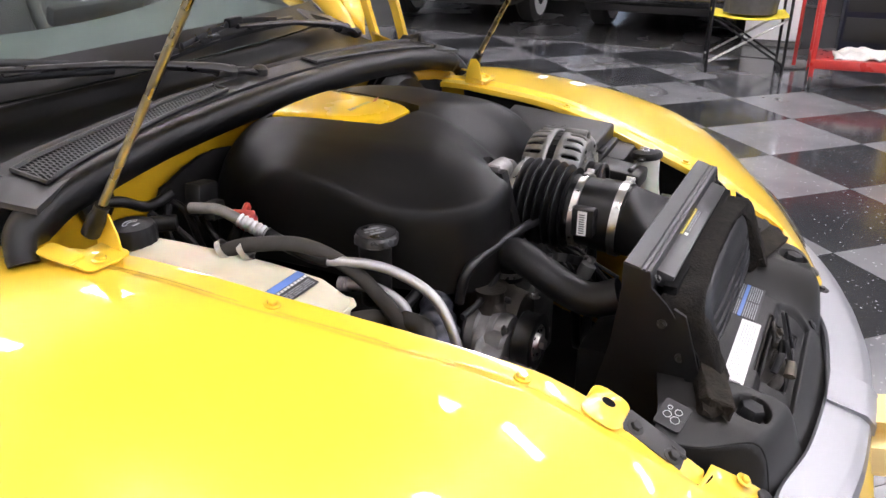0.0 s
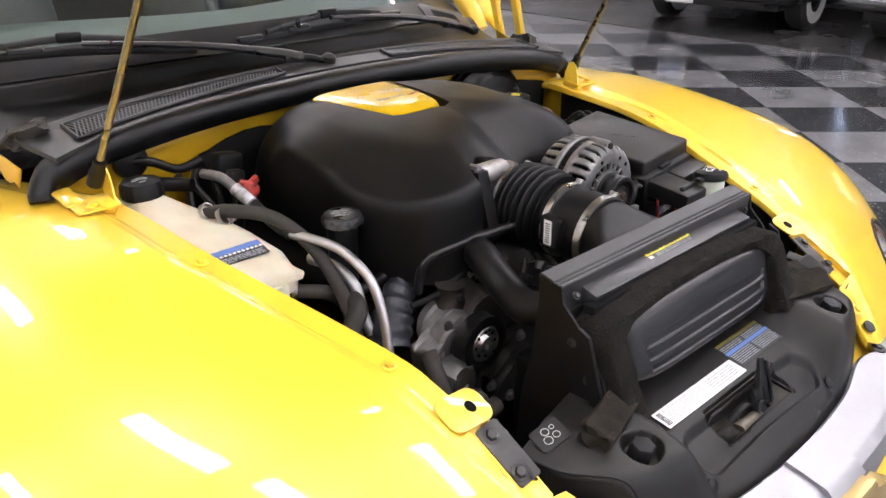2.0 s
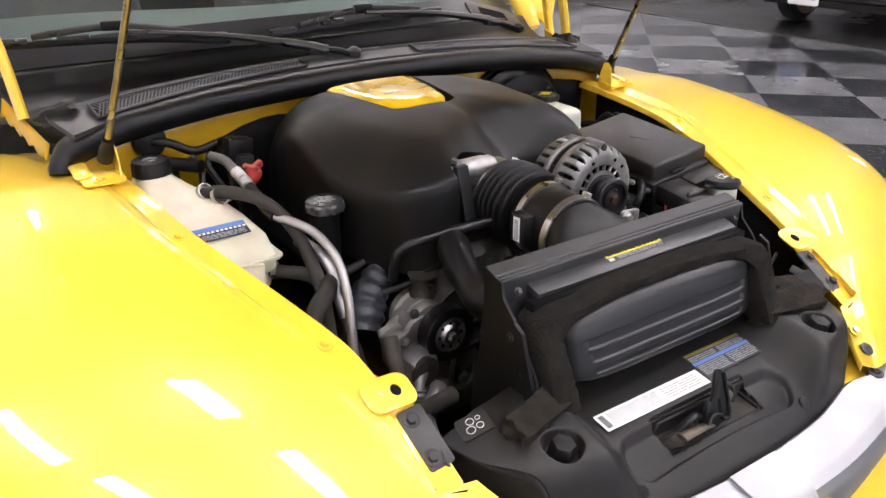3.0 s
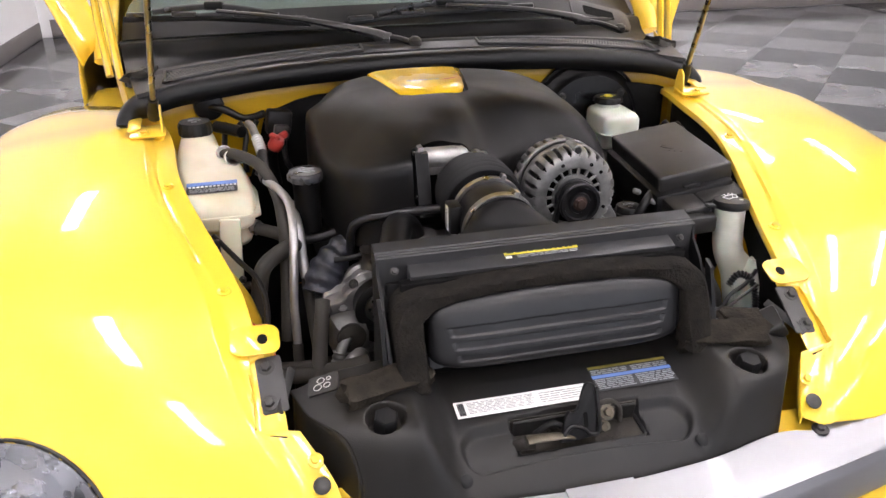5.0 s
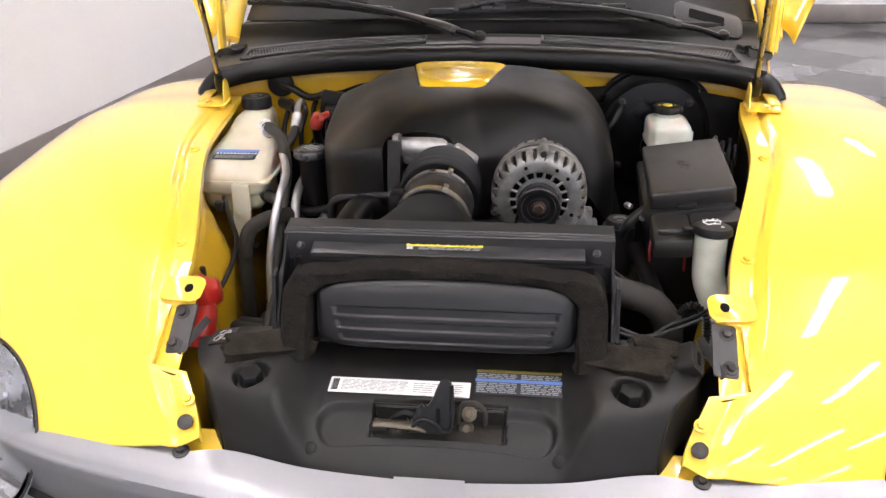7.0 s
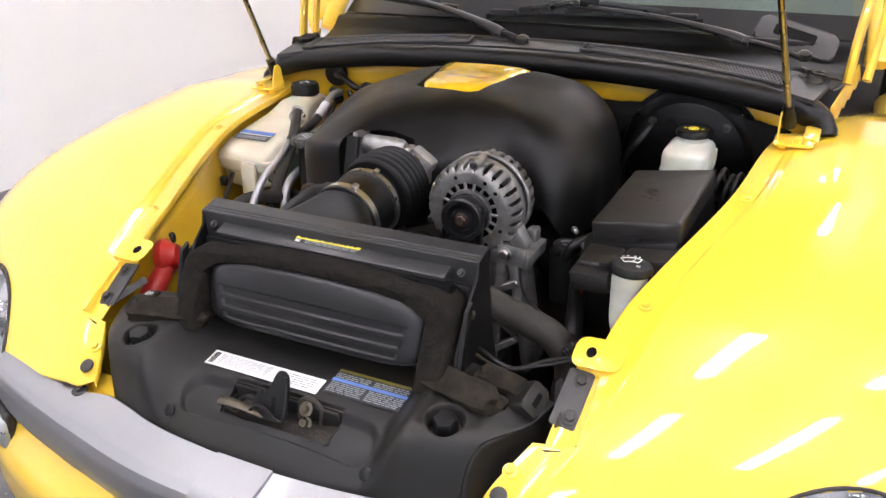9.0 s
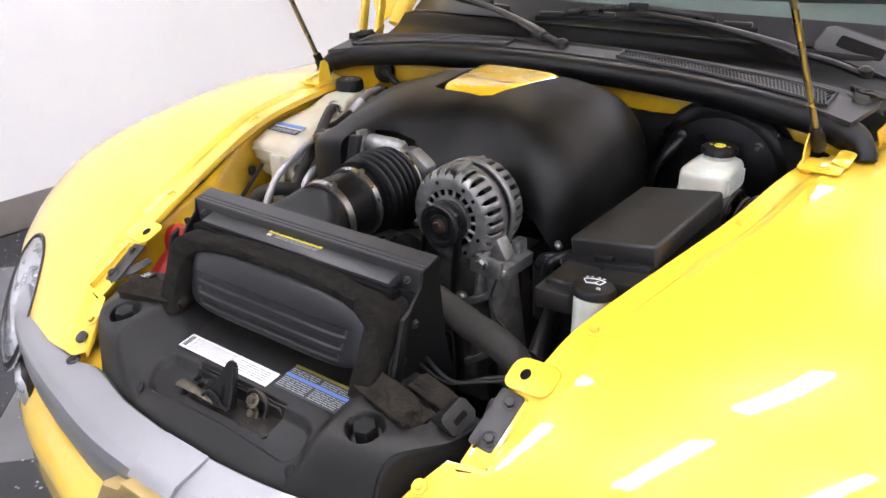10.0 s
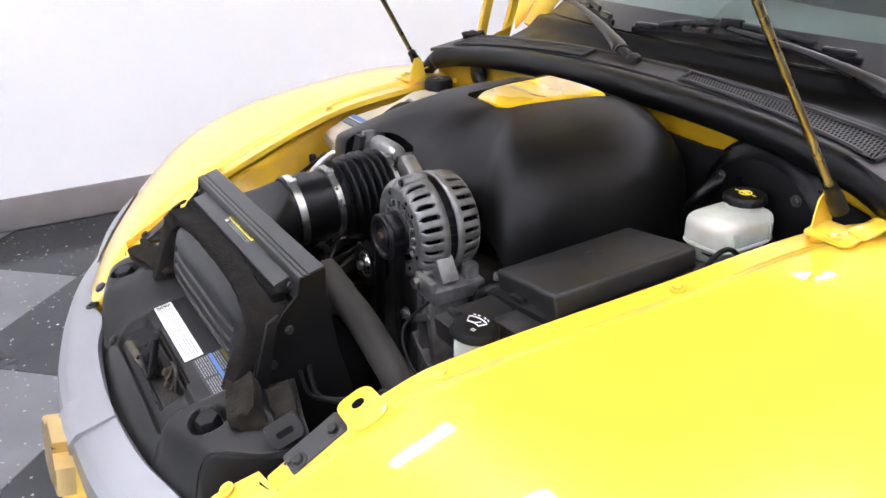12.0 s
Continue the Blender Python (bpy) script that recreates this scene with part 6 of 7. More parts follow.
    loop = [(0.131 - 0.031, 0.927), (0.131 - 0.022, 0.949), (0.131, 0.958), (0.131 + 0.022, 0.949), (0.131 + 0.031, 0.927), (0.150, 0.80), (0.158, 0.64), (0.10, 0.60), (0.07, 0.70), (0.082, 0.84)]
    rings = []
    n = len(loop)
    pts = smooth_path([(x, 0, z) for x, z in [*loop, loop[0]]], 6)
    for c2 in pts[:-1]:
        rings.append([bm.verts.new((c2.x, y, c2.z)) for y in (0.1775, 0.1945)])
    rings.append(rings[0])
    for a, b in zip(rings, rings[1:]):
        bm.faces.new((a[0], a[1], b[1], b[0]))
    be = solo("drive_belt", bm, RUBBER, "ribbed black rubber drive belt round the alternator pulley", "belt")
    be.modifiers.new("solid", "SOLIDIFY").thickness = 0.004


build_alternator()


# ---- things round the bay ----
def build_fuse_box():
    th = thing("fuse_box", (0.385, 0.36, 0.82), "dusty black plastic fuse box with a lidded top", "fuse box")
    turn = (3, -9, -3)
    part("lid", box((0.140, 0.232, 0.034), (0.392, 0.365, 0.922), turn, 0.006, 3), FUSEM, th, "dusty flat lid")
    part("base", box((0.150, 0.245, 0.085), (0.392, 0.360, 0.868), turn, 0.008, 2), PLASTIC, th)
    led = part("front_ledge", box((0.062, 0.112, 0.034), (0.348, 0.206, 0.872), (5, -4, -3), 0.007, 2), FUSEM, th, "stepped front of the box")
    part("ledge_rib", box((0.050, 0.010, 0.012), (0.348, 0.172, 0.888), (5, -4, -3), 0.003, 1), FUSEM, led)
    part("side_ledge", box((0.086, 0.060, 0.058), (0.424, 0.228, 0.872), (4, -8, -3), 0.010, 2), FUSEM, th, "stepped corner of the box")
    part("clip", box((0.032, 0.012, 0.020), (0.378, 0.247, 0.900), turn, 0.003), PLASTIC, th)
    m = facing((0.388, 0.365, 0.9395), (0.155, 0.05, 0.98), (0, 1, 0))
    bm = tube([m @ Vector((0.014 * math.cos(2 * math.pi * k / 24), 0.012 * math.sin(2 * math.pi * k / 24), 0.0006)) for k in range(25)], 0.0005, 5, steps=0)
    for x in (-0.012, 0.0, 0.012):
        box((0.005, 0.002, 0.0008), m @ Vector((x, -0.030, 0.0008)), (3, -9, -3), bm=bm)
    part("moulded_mark", bm, FUSEM, th)
    ba = thing("battery_tray", (0.35, 0.16, 0.8), "black battery tray with a blue warning sticker and red lead", "battery")
    part("case", box((0.15, 0.10, 0.12), (0.395, 0.268, 0.79), (0, 0, 0), 0.008), PLASTIC, ba)
    part("sticker", box((0.038, 0.001, 0.017), (0.350, 0.2174, 0.832)), INK, ba, "dark sticker with white warning symbols")
    part("sticker_blue", box((0.007, 0.001, 0.015), (0.3350, 0.2167, 0.832)), BLUE, ba)
    bm = tube([(0.347 + 0.0062 * math.cos(2 * math.pi * k / 18), 0.2165, 0.832 + 0.0062 * math.sin(2 * math.pi * k / 18)) for k in range(19)], 0.0007, 5, steps=0)
    tube([(0.3430, 0.2165, 0.836), (0.3510, 0.2165, 0.828)], 0.0007, 5, bm, 1)
    tube([(0.347, 0.2165, 0.836), (0.347, 0.2165, 0.829)], 0.0008, 5, bm, 1)
    part("sticker_mark", bm, WHITE, ba)
    bm = bmesh.new()
    for x in (0.3580, 0.3640):
        tube([(x - 0.0027, 0.2165, 0.828), (x - 0.0027, 0.2165, 0.836), (x + 0.0027, 0.2165, 0.8365), (x + 0.0027, 0.2165, 0.8275), (x - 0.0027, 0.2165, 0.828)], 0.0006, 5, bm, 0)
    part("sticker_mark", bm, WHITE, ba)
    part("red_lead", tube([(0.322, 0.220, 0.858), (0.318, 0.213, 0.84), (0.319, 0.212, 0.815)], 0.0022, 8), RED, ba, "red battery lead")
    part("red_lead", tube([(0.372, 0.220, 0.850), (0.376, 0.213, 0.835), (0.378, 0.214, 0.80)], 0.0022, 8), RED, ba, "red battery lead")


build_fuse_box()


def cap_profile(r, h):
    return [(r * 0.9, 0), (r, h * 0.15), (r, h * 0.75), (r * 0.93, h), (r * 0.3, h * 1.02), (0.0001, h * 1.02)]


def knurl(n, depth):
    return lambda a, k: 1 + (depth * (0.5 + 0.5 * math.cos(n * a)) if k in (1, 2) else 0)


def emblem_lines(at, normal, size, parent, material=WHITE, name="marking", up=(0, 1, 0)):
    """A line-drawn symbol: an arc over a fan shape."""
    m = facing(at, normal, up)
    bm = bmesh.new()
    for r in (1.0, 0.62):
        tube([m @ Vector((size * r * math.cos(a), size * (0.9 * r * math.sin(a) - 0.3), 0)) for a in [radians(25 + 130 * k / 10) for k in range(11)]], size * 0.045, 5, bm, 0)
    for s in (-1, 1):
        tube([m @ Vector((s * size * 0.90, size * 0.08, 0)), m @ Vector((s * size * 0.56, -0.06 * size, 0))], size * 0.045, 5, bm, 0)
    plate([(-size * 0.4, -size * 0.75), (size * 0.4, -size * 0.75), (size * 0.4, -size * 0.55), (-size * 0.4, -size * 0.55)], 0.0005, m @ pose(0, 0, 0.0005), bm)
    return part(name, bm, material, parent)


def build_washer():
    th = thing("washer_reservoir", (0.40, 0.155, 0.70), "translucent white washer fluid bottle with a black cap", "washer reservoir")
    part("bottle", tube([(0.404, 0.160, 0.895), (0.404, 0.158, 0.85), (0.408, 0.152, 0.81), (0.430, 0.142, 0.765), (0.448, 0.13, 0.68)], lambda s: 0.0255 + 0.010 * step(0.5, 0.9, s), 24), TANK_W, th)
    part("lower_tank", tube([(0.440, 0.118, 0.812), (0.446, 0.112, 0.77), (0.450, 0.106, 0.70), (0.450, 0.10, 0.60)], lambda q: 0.012 + 0.030 * step(0.0, 0.35, q), 22), TANK_W, th)
    cap = part("cap", lathe([(0.028, 0), (0.0315, 0.003), (0.0315, 0.009), (0.029, 0.014), (0.012, 0.017), (0.0001, 0.017)], (0.404, 0.160, 0.892), (-6, 3, 0), 36), PLASTIC, th, "round black cap")
    part("cap_tab", box((0.020, 0.014, 0.006), (0.368, 0.163, 0.899), (0, 3, 0), 0.002, 1), PLASTIC, cap)
    m = facing((0.404, 0.162, 0.9108), (0.05, -0.1, 1), (-0.25, 1, 0))
    arc = lambda r, half, n: [m @ Vector((r * math.sin(a), r * math.cos(a) - 0.026, 0)) for a in [radians(half * (2 * k / n - 1)) for k in range(n + 1)]]
    bm = bmesh.new()
    upper, lower = arc(0.034, 26, 10), arc(0.023, 24, 8)
    tube([*upper, *lower[::-1], upper[0]], 0.0009, 5, bm, 0)
    tube([lower[4], m @ Vector((0.006, 0.0035, 0))], 0.0007, 5, bm, 0)
    for k in (0, 2, 5, 7):
        tube(arc(0.0385, 20, 8)[k:k + 2], 0.0008, 5, bm, 0)
    tube([m @ Vector(q) for q in ((0.007, -0.016, 0), (0.012, -0.016, 0), (0.012, -0.013, 0), (0.007, -0.013, 0), (0.007, -0.016, 0))], 0.0007, 5, bm, 0)
    part("marking", bm, WHITE, cap)


def build_brake():
    th = thing("brake_reservoir", (0.393, 0.62, 0.86), "milky white brake fluid reservoir with a black cap", "brake reservoir")

    def ring_of(cx, cy, hx, hy, z, e=0.55, n=40):
        return [(cx + hx * math.copysign(abs(math.cos(a)) ** e, math.cos(a)), cy + hy * math.copysign(abs(math.sin(a)) ** e, math.sin(a)), z) for a in [2 * math.pi * k / n for k in range(n)]]

    def stack(levels):
        bm = bmesh.new()
        return skin(bm, [[bm.verts.new(c) for c in ring_of(*lv)] for lv in levels])
    part("tank", stack([(0.393, 0.622, 0.0435, 0.060, 0.909, 0.42), (0.393, 0.622, 0.0435, 0.060, 0.930, 0.42), (0.393, 0.622, 0.0430, 0.0595, 0.9365, 0.42), (0.393, 0.622, 0.0415, 0.058, 0.9415, 0.42), (0.393, 0.623, 0.0385, 0.055, 0.9450, 0.42), (0.393, 0.626, 0.033, 0.048, 0.9475, 0.45), (0.393, 0.634, 0.026, 0.036, 0.9490, 0.5)]), TANK_W, th, smooth=60)
    for y in (0.585, 0.660):
        part("side_rib", box((0.0045, 0.006, 0.026), (0.4365, y, 0.921), (0, 0, 0), 0.0018, 2), TANK_W, th)
    part("lower_tank", stack([(0.393, 0.625, 0.030, 0.042, 0.868), (0.393, 0.625, 0.035, 0.050, 0.880), (0.393, 0.624, 0.038, 0.054, 0.906)]), TANK_W, th, smooth=60)
    part("seam_flange", stack([(0.393, 0.622, 0.0455, 0.0625, 0.9035), (0.393, 0.622, 0.047, 0.064, 0.906), (0.393, 0.622, 0.0455, 0.0625, 0.909)]), TANK_W, th)
    part("neck", lathe([(0.027, 0), (0.025, 0.012)], (0.393, 0.650, 0.948), (0, 0, 0), 24), TANK_W, th)
    cap = part("cap", lathe(cap_profile(0.0305, 0.014), (0.393, 0.650, 0.956), (0, 0, 0), 48, wave=knurl(12, 0.07)), PLASTIC, th, "ribbed black cap with a yellow mark")
    bm = tube([(0.393 + 0.009 * math.cos(a), 0.650 + 0.009 * math.sin(a), 0.9712) for a in [2 * math.pi * k / 18 for k in range(19)]], 0.0013, 6, steps=0)
    plate([(-0.005, -0.003), (0.005, -0.003), (0.005, 0.003), (-0.005, 0.003)], 0.001, pose(0.393, 0.650, 0.9720), bm)
    for x in (-0.016, 0.016):
        plate([(x - 0.003, -0.0012), (x + 0.003, -0.0012), (x + 0.003, 0.0012), (x - 0.003, 0.0012)], 0.001, pose(0.393, 0.650, 0.9715), bm)
    part("yellow_mark", bm, YELLOWL, cap)
    part("level_print", box((0.030, 0.0008, 0.006), (0.405, 0.5730, 0.893), bevel=0.0), INK, th)
    part("sensor_plug", box((0.020, 0.022, 0.016), (0.435, 0.640, 0.890), (0, 0, 10), 0.004, 2), PLASTIC, th)
    part("master_cylinder", lathe([(0.026, 0), (0.026, 0.16), (0.02, 0.17)], (0.393, 0.72, 0.850), (90, 0, 0), 24), ALU_D, th)
    bb = thing("brake_booster", (0.385, 0.76, 0.80), "black steel brake booster drum on the firewall", "brake booster")
    part("drum", lathe([(0.04, 0), (0.09, 0.006), (0.112, 0.012), (0.120, 0.026), (0.133, 0.034), (0.137, 0.05), (0.137, 0.07), (0.12, 0.085)], (0.375, 0.690, 0.893), (-90, 0, 0), 48), BOOSTM, bb)
    part("band", lathe([(0.134, 0), (0.142, 0), (0.142, 0.010), (0.134, 0.010), (0.134, 0)], (0.375, 0.735, 0.893), (-90, 0, 0), 48), BOOSTM, bb)
    part("hub", lathe([(0.040, 0), (0.044, 0.004), (0.044, 0.016), (0.034, 0.020)], (0.393, 0.696, 0.868), (90, 0, 0), 30), BOOSTM, bb)
    for k in range(4):
        a = radians(45 + 90 * k)
        part("stud", hexbolt((0.375 + 0.10 * math.cos(a), 0.698, 0.893 + 0.10 * math.sin(a)), (0, -1, 0), 0.006, 0.006, 0.009), BOLTM, bb)
    bm = tube([(0.25, 0.68, 0.84), (0.262, 0.675, 0.89), (0.285, 0.672, 0.925), (0.300, 0.69, 0.95), (0.305, 0.72, 0.955)], 0.009, 12)
    solo("booster_hose", bm, RUBBER, "black vacuum hose beside the brake booster", "hose")


def build_coolant():
    th = thing("coolant_tank", (-0.46, 0.50, 0.78), "yellowed translucent coolant tank with a black screw cap", "coolant tank")

    # upper shell lofted along the car: tall at the back, wider in front
    secs = [(0.352, -0.500, -0.402, 0.868, 0.895), (0.358, -0.522, -0.392, 0.862, 0.908), (0.40, -0.528, -0.386, 0.858, 0.926), (0.47, -0.530, -0.392, 0.856, 0.936), (0.53, -0.528, -0.405, 0.856, 0.945), (0.58, -0.524, -0.44, 0.856, 0.962), (0.66, -0.522, -0.450, 0.86, 0.962), (0.69, -0.51, -0.462, 0.87, 0.95)]
    def loft(secs, e=0.58):
        bm = bmesh.new()
        rings = []
        for y, x0, x1, z0, z1 in secs:
            cxx, czz, hx, hz = (x0 + x1) / 2, (z0 + z1) / 2, (x1 - x0) / 2, (z1 - z0) / 2
            rings.append([bm.verts.new((cxx + hx * math.copysign(abs(math.cos(a)) ** e, math.cos(a)), y, czz + hz * math.copysign(abs(math.sin(a)) ** e, math.sin(a)))) for a in [2 * math.pi * k / 36 for k in range(36)]])
        return skin(bm, rings)
    up = part("upper_shell", loft(secs), TANK, th, smooth=60)
    low = [(0.362, -0.50, -0.41, 0.832, 0.888), (0.370, -0.515, -0.398, 0.826, 0.888), (0.47, -0.52, -0.402, 0.82, 0.888), (0.60, -0.515, -0.45, 0.79, 0.862), (0.62, -0.50, -0.46, 0.80, 0.862)]
    part("lower_shell", loft(low), TANK, th, smooth=60)
    part("seam_flange", plate([(-0.536, 0.350), (-0.390, 0.350), (-0.380, 0.36), (-0.382, 0.47), (-0.40, 0.56), (-0.445, 0.66), (-0.53, 0.66)], 0.006, pose(0, 0, 0.892), bevel=0.002), TANK, th)
    leg = part("strap", box((0.036, 0.010, 0.125), (-0.437, 0.348, 0.826), (0, 3, 0), 0.004, 2), TANK, th, "moulded hanger leg")
    part("leg_foot", box((0.046, 0.022, 0.006), (-0.434, 0.343, 0.762), (0, 0, 0), 0.002, 1), GRIME, leg)
    part("leg_bolt", hexbolt((-0.424, 0.3425, 0.775), (0, -1, 0), 0.005, 0.004, 0.007), BOLTM, leg)
    part("neck", lathe([(0.030, 0), (0.028, 0.03)], (-0.487, 0.638, 0.945), (0, 0, 0), 28), TANK, th)
    cap = part("cap", lathe(cap_profile(0.0315, 0.028), (-0.487, 0.638, 0.958), (0, 0, 0), 60, wave=knurl(16, 0.05)), PLASTIC, th, "knurled black screw cap")
    emblem_lines((-0.487, 0.638, 0.9872), (0, -0.05, 1), 0.014, cap, GREYINK)
    m = facing((-0.458, 0.4065, 0.9285), (0.0, -0.22, 0.97), (0, 1, 0))
    lab = part("warning_label", plate(rounded(0.086, 0.036, 0.002), 0.0006, m), INK, up, "dark warning label with a blue band")
    part("blue_band", plate([(-0.043, 0.006), (0.043, 0.006), (0.043, 0.017), (-0.043, 0.017)], 0.0006, m @ pose(0, 0, 0.0006)), BLUE, lab)
    bm = bmesh.new()
    for k in range(12):
        x = -0.040 + k * 0.007
        plate([(x, 0.001), (x + 0.0045, 0.001), (x + 0.0045, 0.0048), (x, 0.0048)], 0.0006, m @ pose(0, 0, 0.0006), bm)
    part("white_marks", bm, WHITE, lab)
    bars(m @ pose(0, -0.005, 0), 4, 0.076, GREYINK, lab, height=0.0013, gap=0.0032, seed=21)
    part("hose_clip", clamp_ring((-0.420, 0.505, 0.947), (0.3, -0.6, 0.4), 0.014, 0.008), STEEL, th)
    part("hose_clip", clamp_ring((-0.435, 0.53, 0.950), (0.3, -0.6, 0.4), 0.013, 0.008), STEEL, th)


def tank_stub():
    th = thing("tank_hose", (-0.395, 0.34, 0.85), "short dusty hose clamped to the coolant tank", "hose")
    part("hose", tube([(-0.410, 0.385, 0.862), (-0.385, 0.365, 0.858), (-0.350, 0.345, 0.85), (-0.32, 0.34, 0.82)], 0.011, 14), RUBBER_D, th)
    part("clamp", clamp_ring((-0.392, 0.370, 0.860), (0.8, -0.6, -0.1), 0.0120, 0.008), STEEL, th, "steel spring clamp")


tank_stub()
build_washer()
build_brake()
build_coolant()


def hose(name, pts, r, m, label, category="hose", seg=16, **kw):
    return solo(name, tube(pts, r, seg, **kw), m, label, category)


hose("coolant_hose", [(-0.435, 0.535, 0.945), (-0.415, 0.50, 0.955), (-0.375, 0.44, 0.950), (-0.350, 0.38, 0.915), (-0.345, 0.32, 0.86), (-0.350, 0.28, 0.80), (-0.36, 0.24, 0.70)], 0.0105, RUBBER_D, "dusty black rubber coolant hose")
ac1 = thing("air_conditioning_line", (-0.34, 0.45, 0.8), "bright aluminium air conditioning line with crimped ends", "pipe", "air conditioning lines")
part("pipe", tube([(-0.385, 0.63, 0.975), (-0.378, 0.585, 0.978), (-0.372, 0.55, 0.965)], 0.0082, 14), ALU_D, ac1)
part("crimp", tube([(-0.372, 0.552, 0.966), (-0.366, 0.51, 0.950)], 0.0108, 18, steps=10, ribs=0.002, pitch=0.008), TUBE, ac1, "crimped collar")
part("rubber_run", tube([(-0.366, 0.512, 0.951), (-0.366, 0.47, 0.938), (-0.368, 0.43, 0.932), (-0.366, 0.408, 0.930)], 0.0095, 14), RUBBER, ac1, "black rubber section")
part("front_pipe", tube([(-0.366, 0.411, 0.930), (-0.345, 0.360, 0.927), (-0.333, 0.318, 0.917), (-0.332, 0.264, 0.893), (-0.338, 0.230, 0.845), (-0.344, 0.212, 0.78), (-0.345, 0.20, 0.70)], 0.0072, 14), TUBE, ac1, "bent bare aluminium pipe")
part("dusty_run", tube([(-0.345, 0.201, 0.715), (-0.347, 0.185, 0.66), (-0.352, 0.165, 0.60), (-0.355, 0.15, 0.52)], 0.0090, 12), RUBBER_D, ac1, "dust-covered lower run")
ac2 = thing("air_conditioning_line", (-0.30, 0.33, 0.8), "short aluminium air conditioning pipe beside the oil filler", "pipe", "air conditioning lines")
part("pipe", tube([(-0.326, 0.405, 0.878), (-0.323, 0.36, 0.879), (-0.320, 0.32, 0.861), (-0.319, 0.304, 0.819), (-0.317, 0.285, 0.785)], 0.0085, 14), TUBE, ac2)
part("crimp", tube([(-0.326, 0.402, 0.878), (-0.327, 0.418, 0.876)], 0.0108, 18, steps=8, ribs=0.002, pitch=0.006), TUBE, ac2, "crimped collar")
part("dusty_run", tube([(-0.317, 0.288, 0.790), (-0.314, 0.25, 0.725), (-0.310, 0.215, 0.66), (-0.306, 0.19, 0.59)], 0.0092, 12), RUBBER_D, ac2, "dust-covered lower run")
hose("heater_hose", [(-0.330, 0.31, 0.845), (-0.355, 0.265, 0.855), (-0.385, 0.245, 0.84), (-0.396, 0.24, 0.805), (-0.400, 0.24, 0.76), (-0.405, 0.24, 0.64)], 0.0135, RUBBER_D, "dusty black heater hose")
hose("lower_hose", [(-0.30, 0.18, 0.80), (-0.315, 0.12, 0.74), (-0.325, 0.06, 0.68), (-0.33, 0.03, 0.62)], 0.012, RUBBER_D, "dusty hose running down beside the radiator")
uh = hose("upper_radiator_hose", [(-0.140, 0.232, 0.850), (-0.148, 0.228, 0.885), (-0.168, 0.208, 0.900), (-0.182, 0.165, 0.888), (-0.190, 0.126, 0.874), (-0.200, 0.085, 0.870), (-0.196, 0.045, 0.885)], 0.0245, RUBBER, "fat black radiator hose bending to the radiator")
hose("radiator_hose", [(0.10, 0.086, 0.880), (0.15, 0.092, 0.858), (0.20, 0.097, 0.838), (0.246, 0.097, 0.822), (0.279, 0.095, 0.813), (0.311, 0.094, 0.801), (0.333, 0.093, 0.776), (0.342, 0.092, 0.742), (0.336, 0.09, 0.69), (0.336, 0.09, 0.60)], 0.0225, RUBBER_D, "fat dusty radiator hose bending downwards")
part("clamp", clamp_ring((-0.142, 0.231, 0.862), (-0.1, 0, 1), 0.0255, 0.009), STEEL, uh, "steel hose clamp")
hose("vapour_hose", [(-0.12, 0.255, 0.870), (-0.16, 0.24, 0.866), (-0.22, 0.24, 0.845), (-0.27, 0.25, 0.835)], 0.005, PLASTIC, "thin black vapour line")
hose("vent_line", [(-0.075, 0.205, 0.925), (-0.10, 0.218, 0.922), (-0.155, 0.235, 0.914), (-0.208, 0.251, 0.904), (-0.235, 0.262, 0.885), (-0.24, 0.27, 0.84)], 0.0075, GLOSSP, "thin black plastic line by the intake")


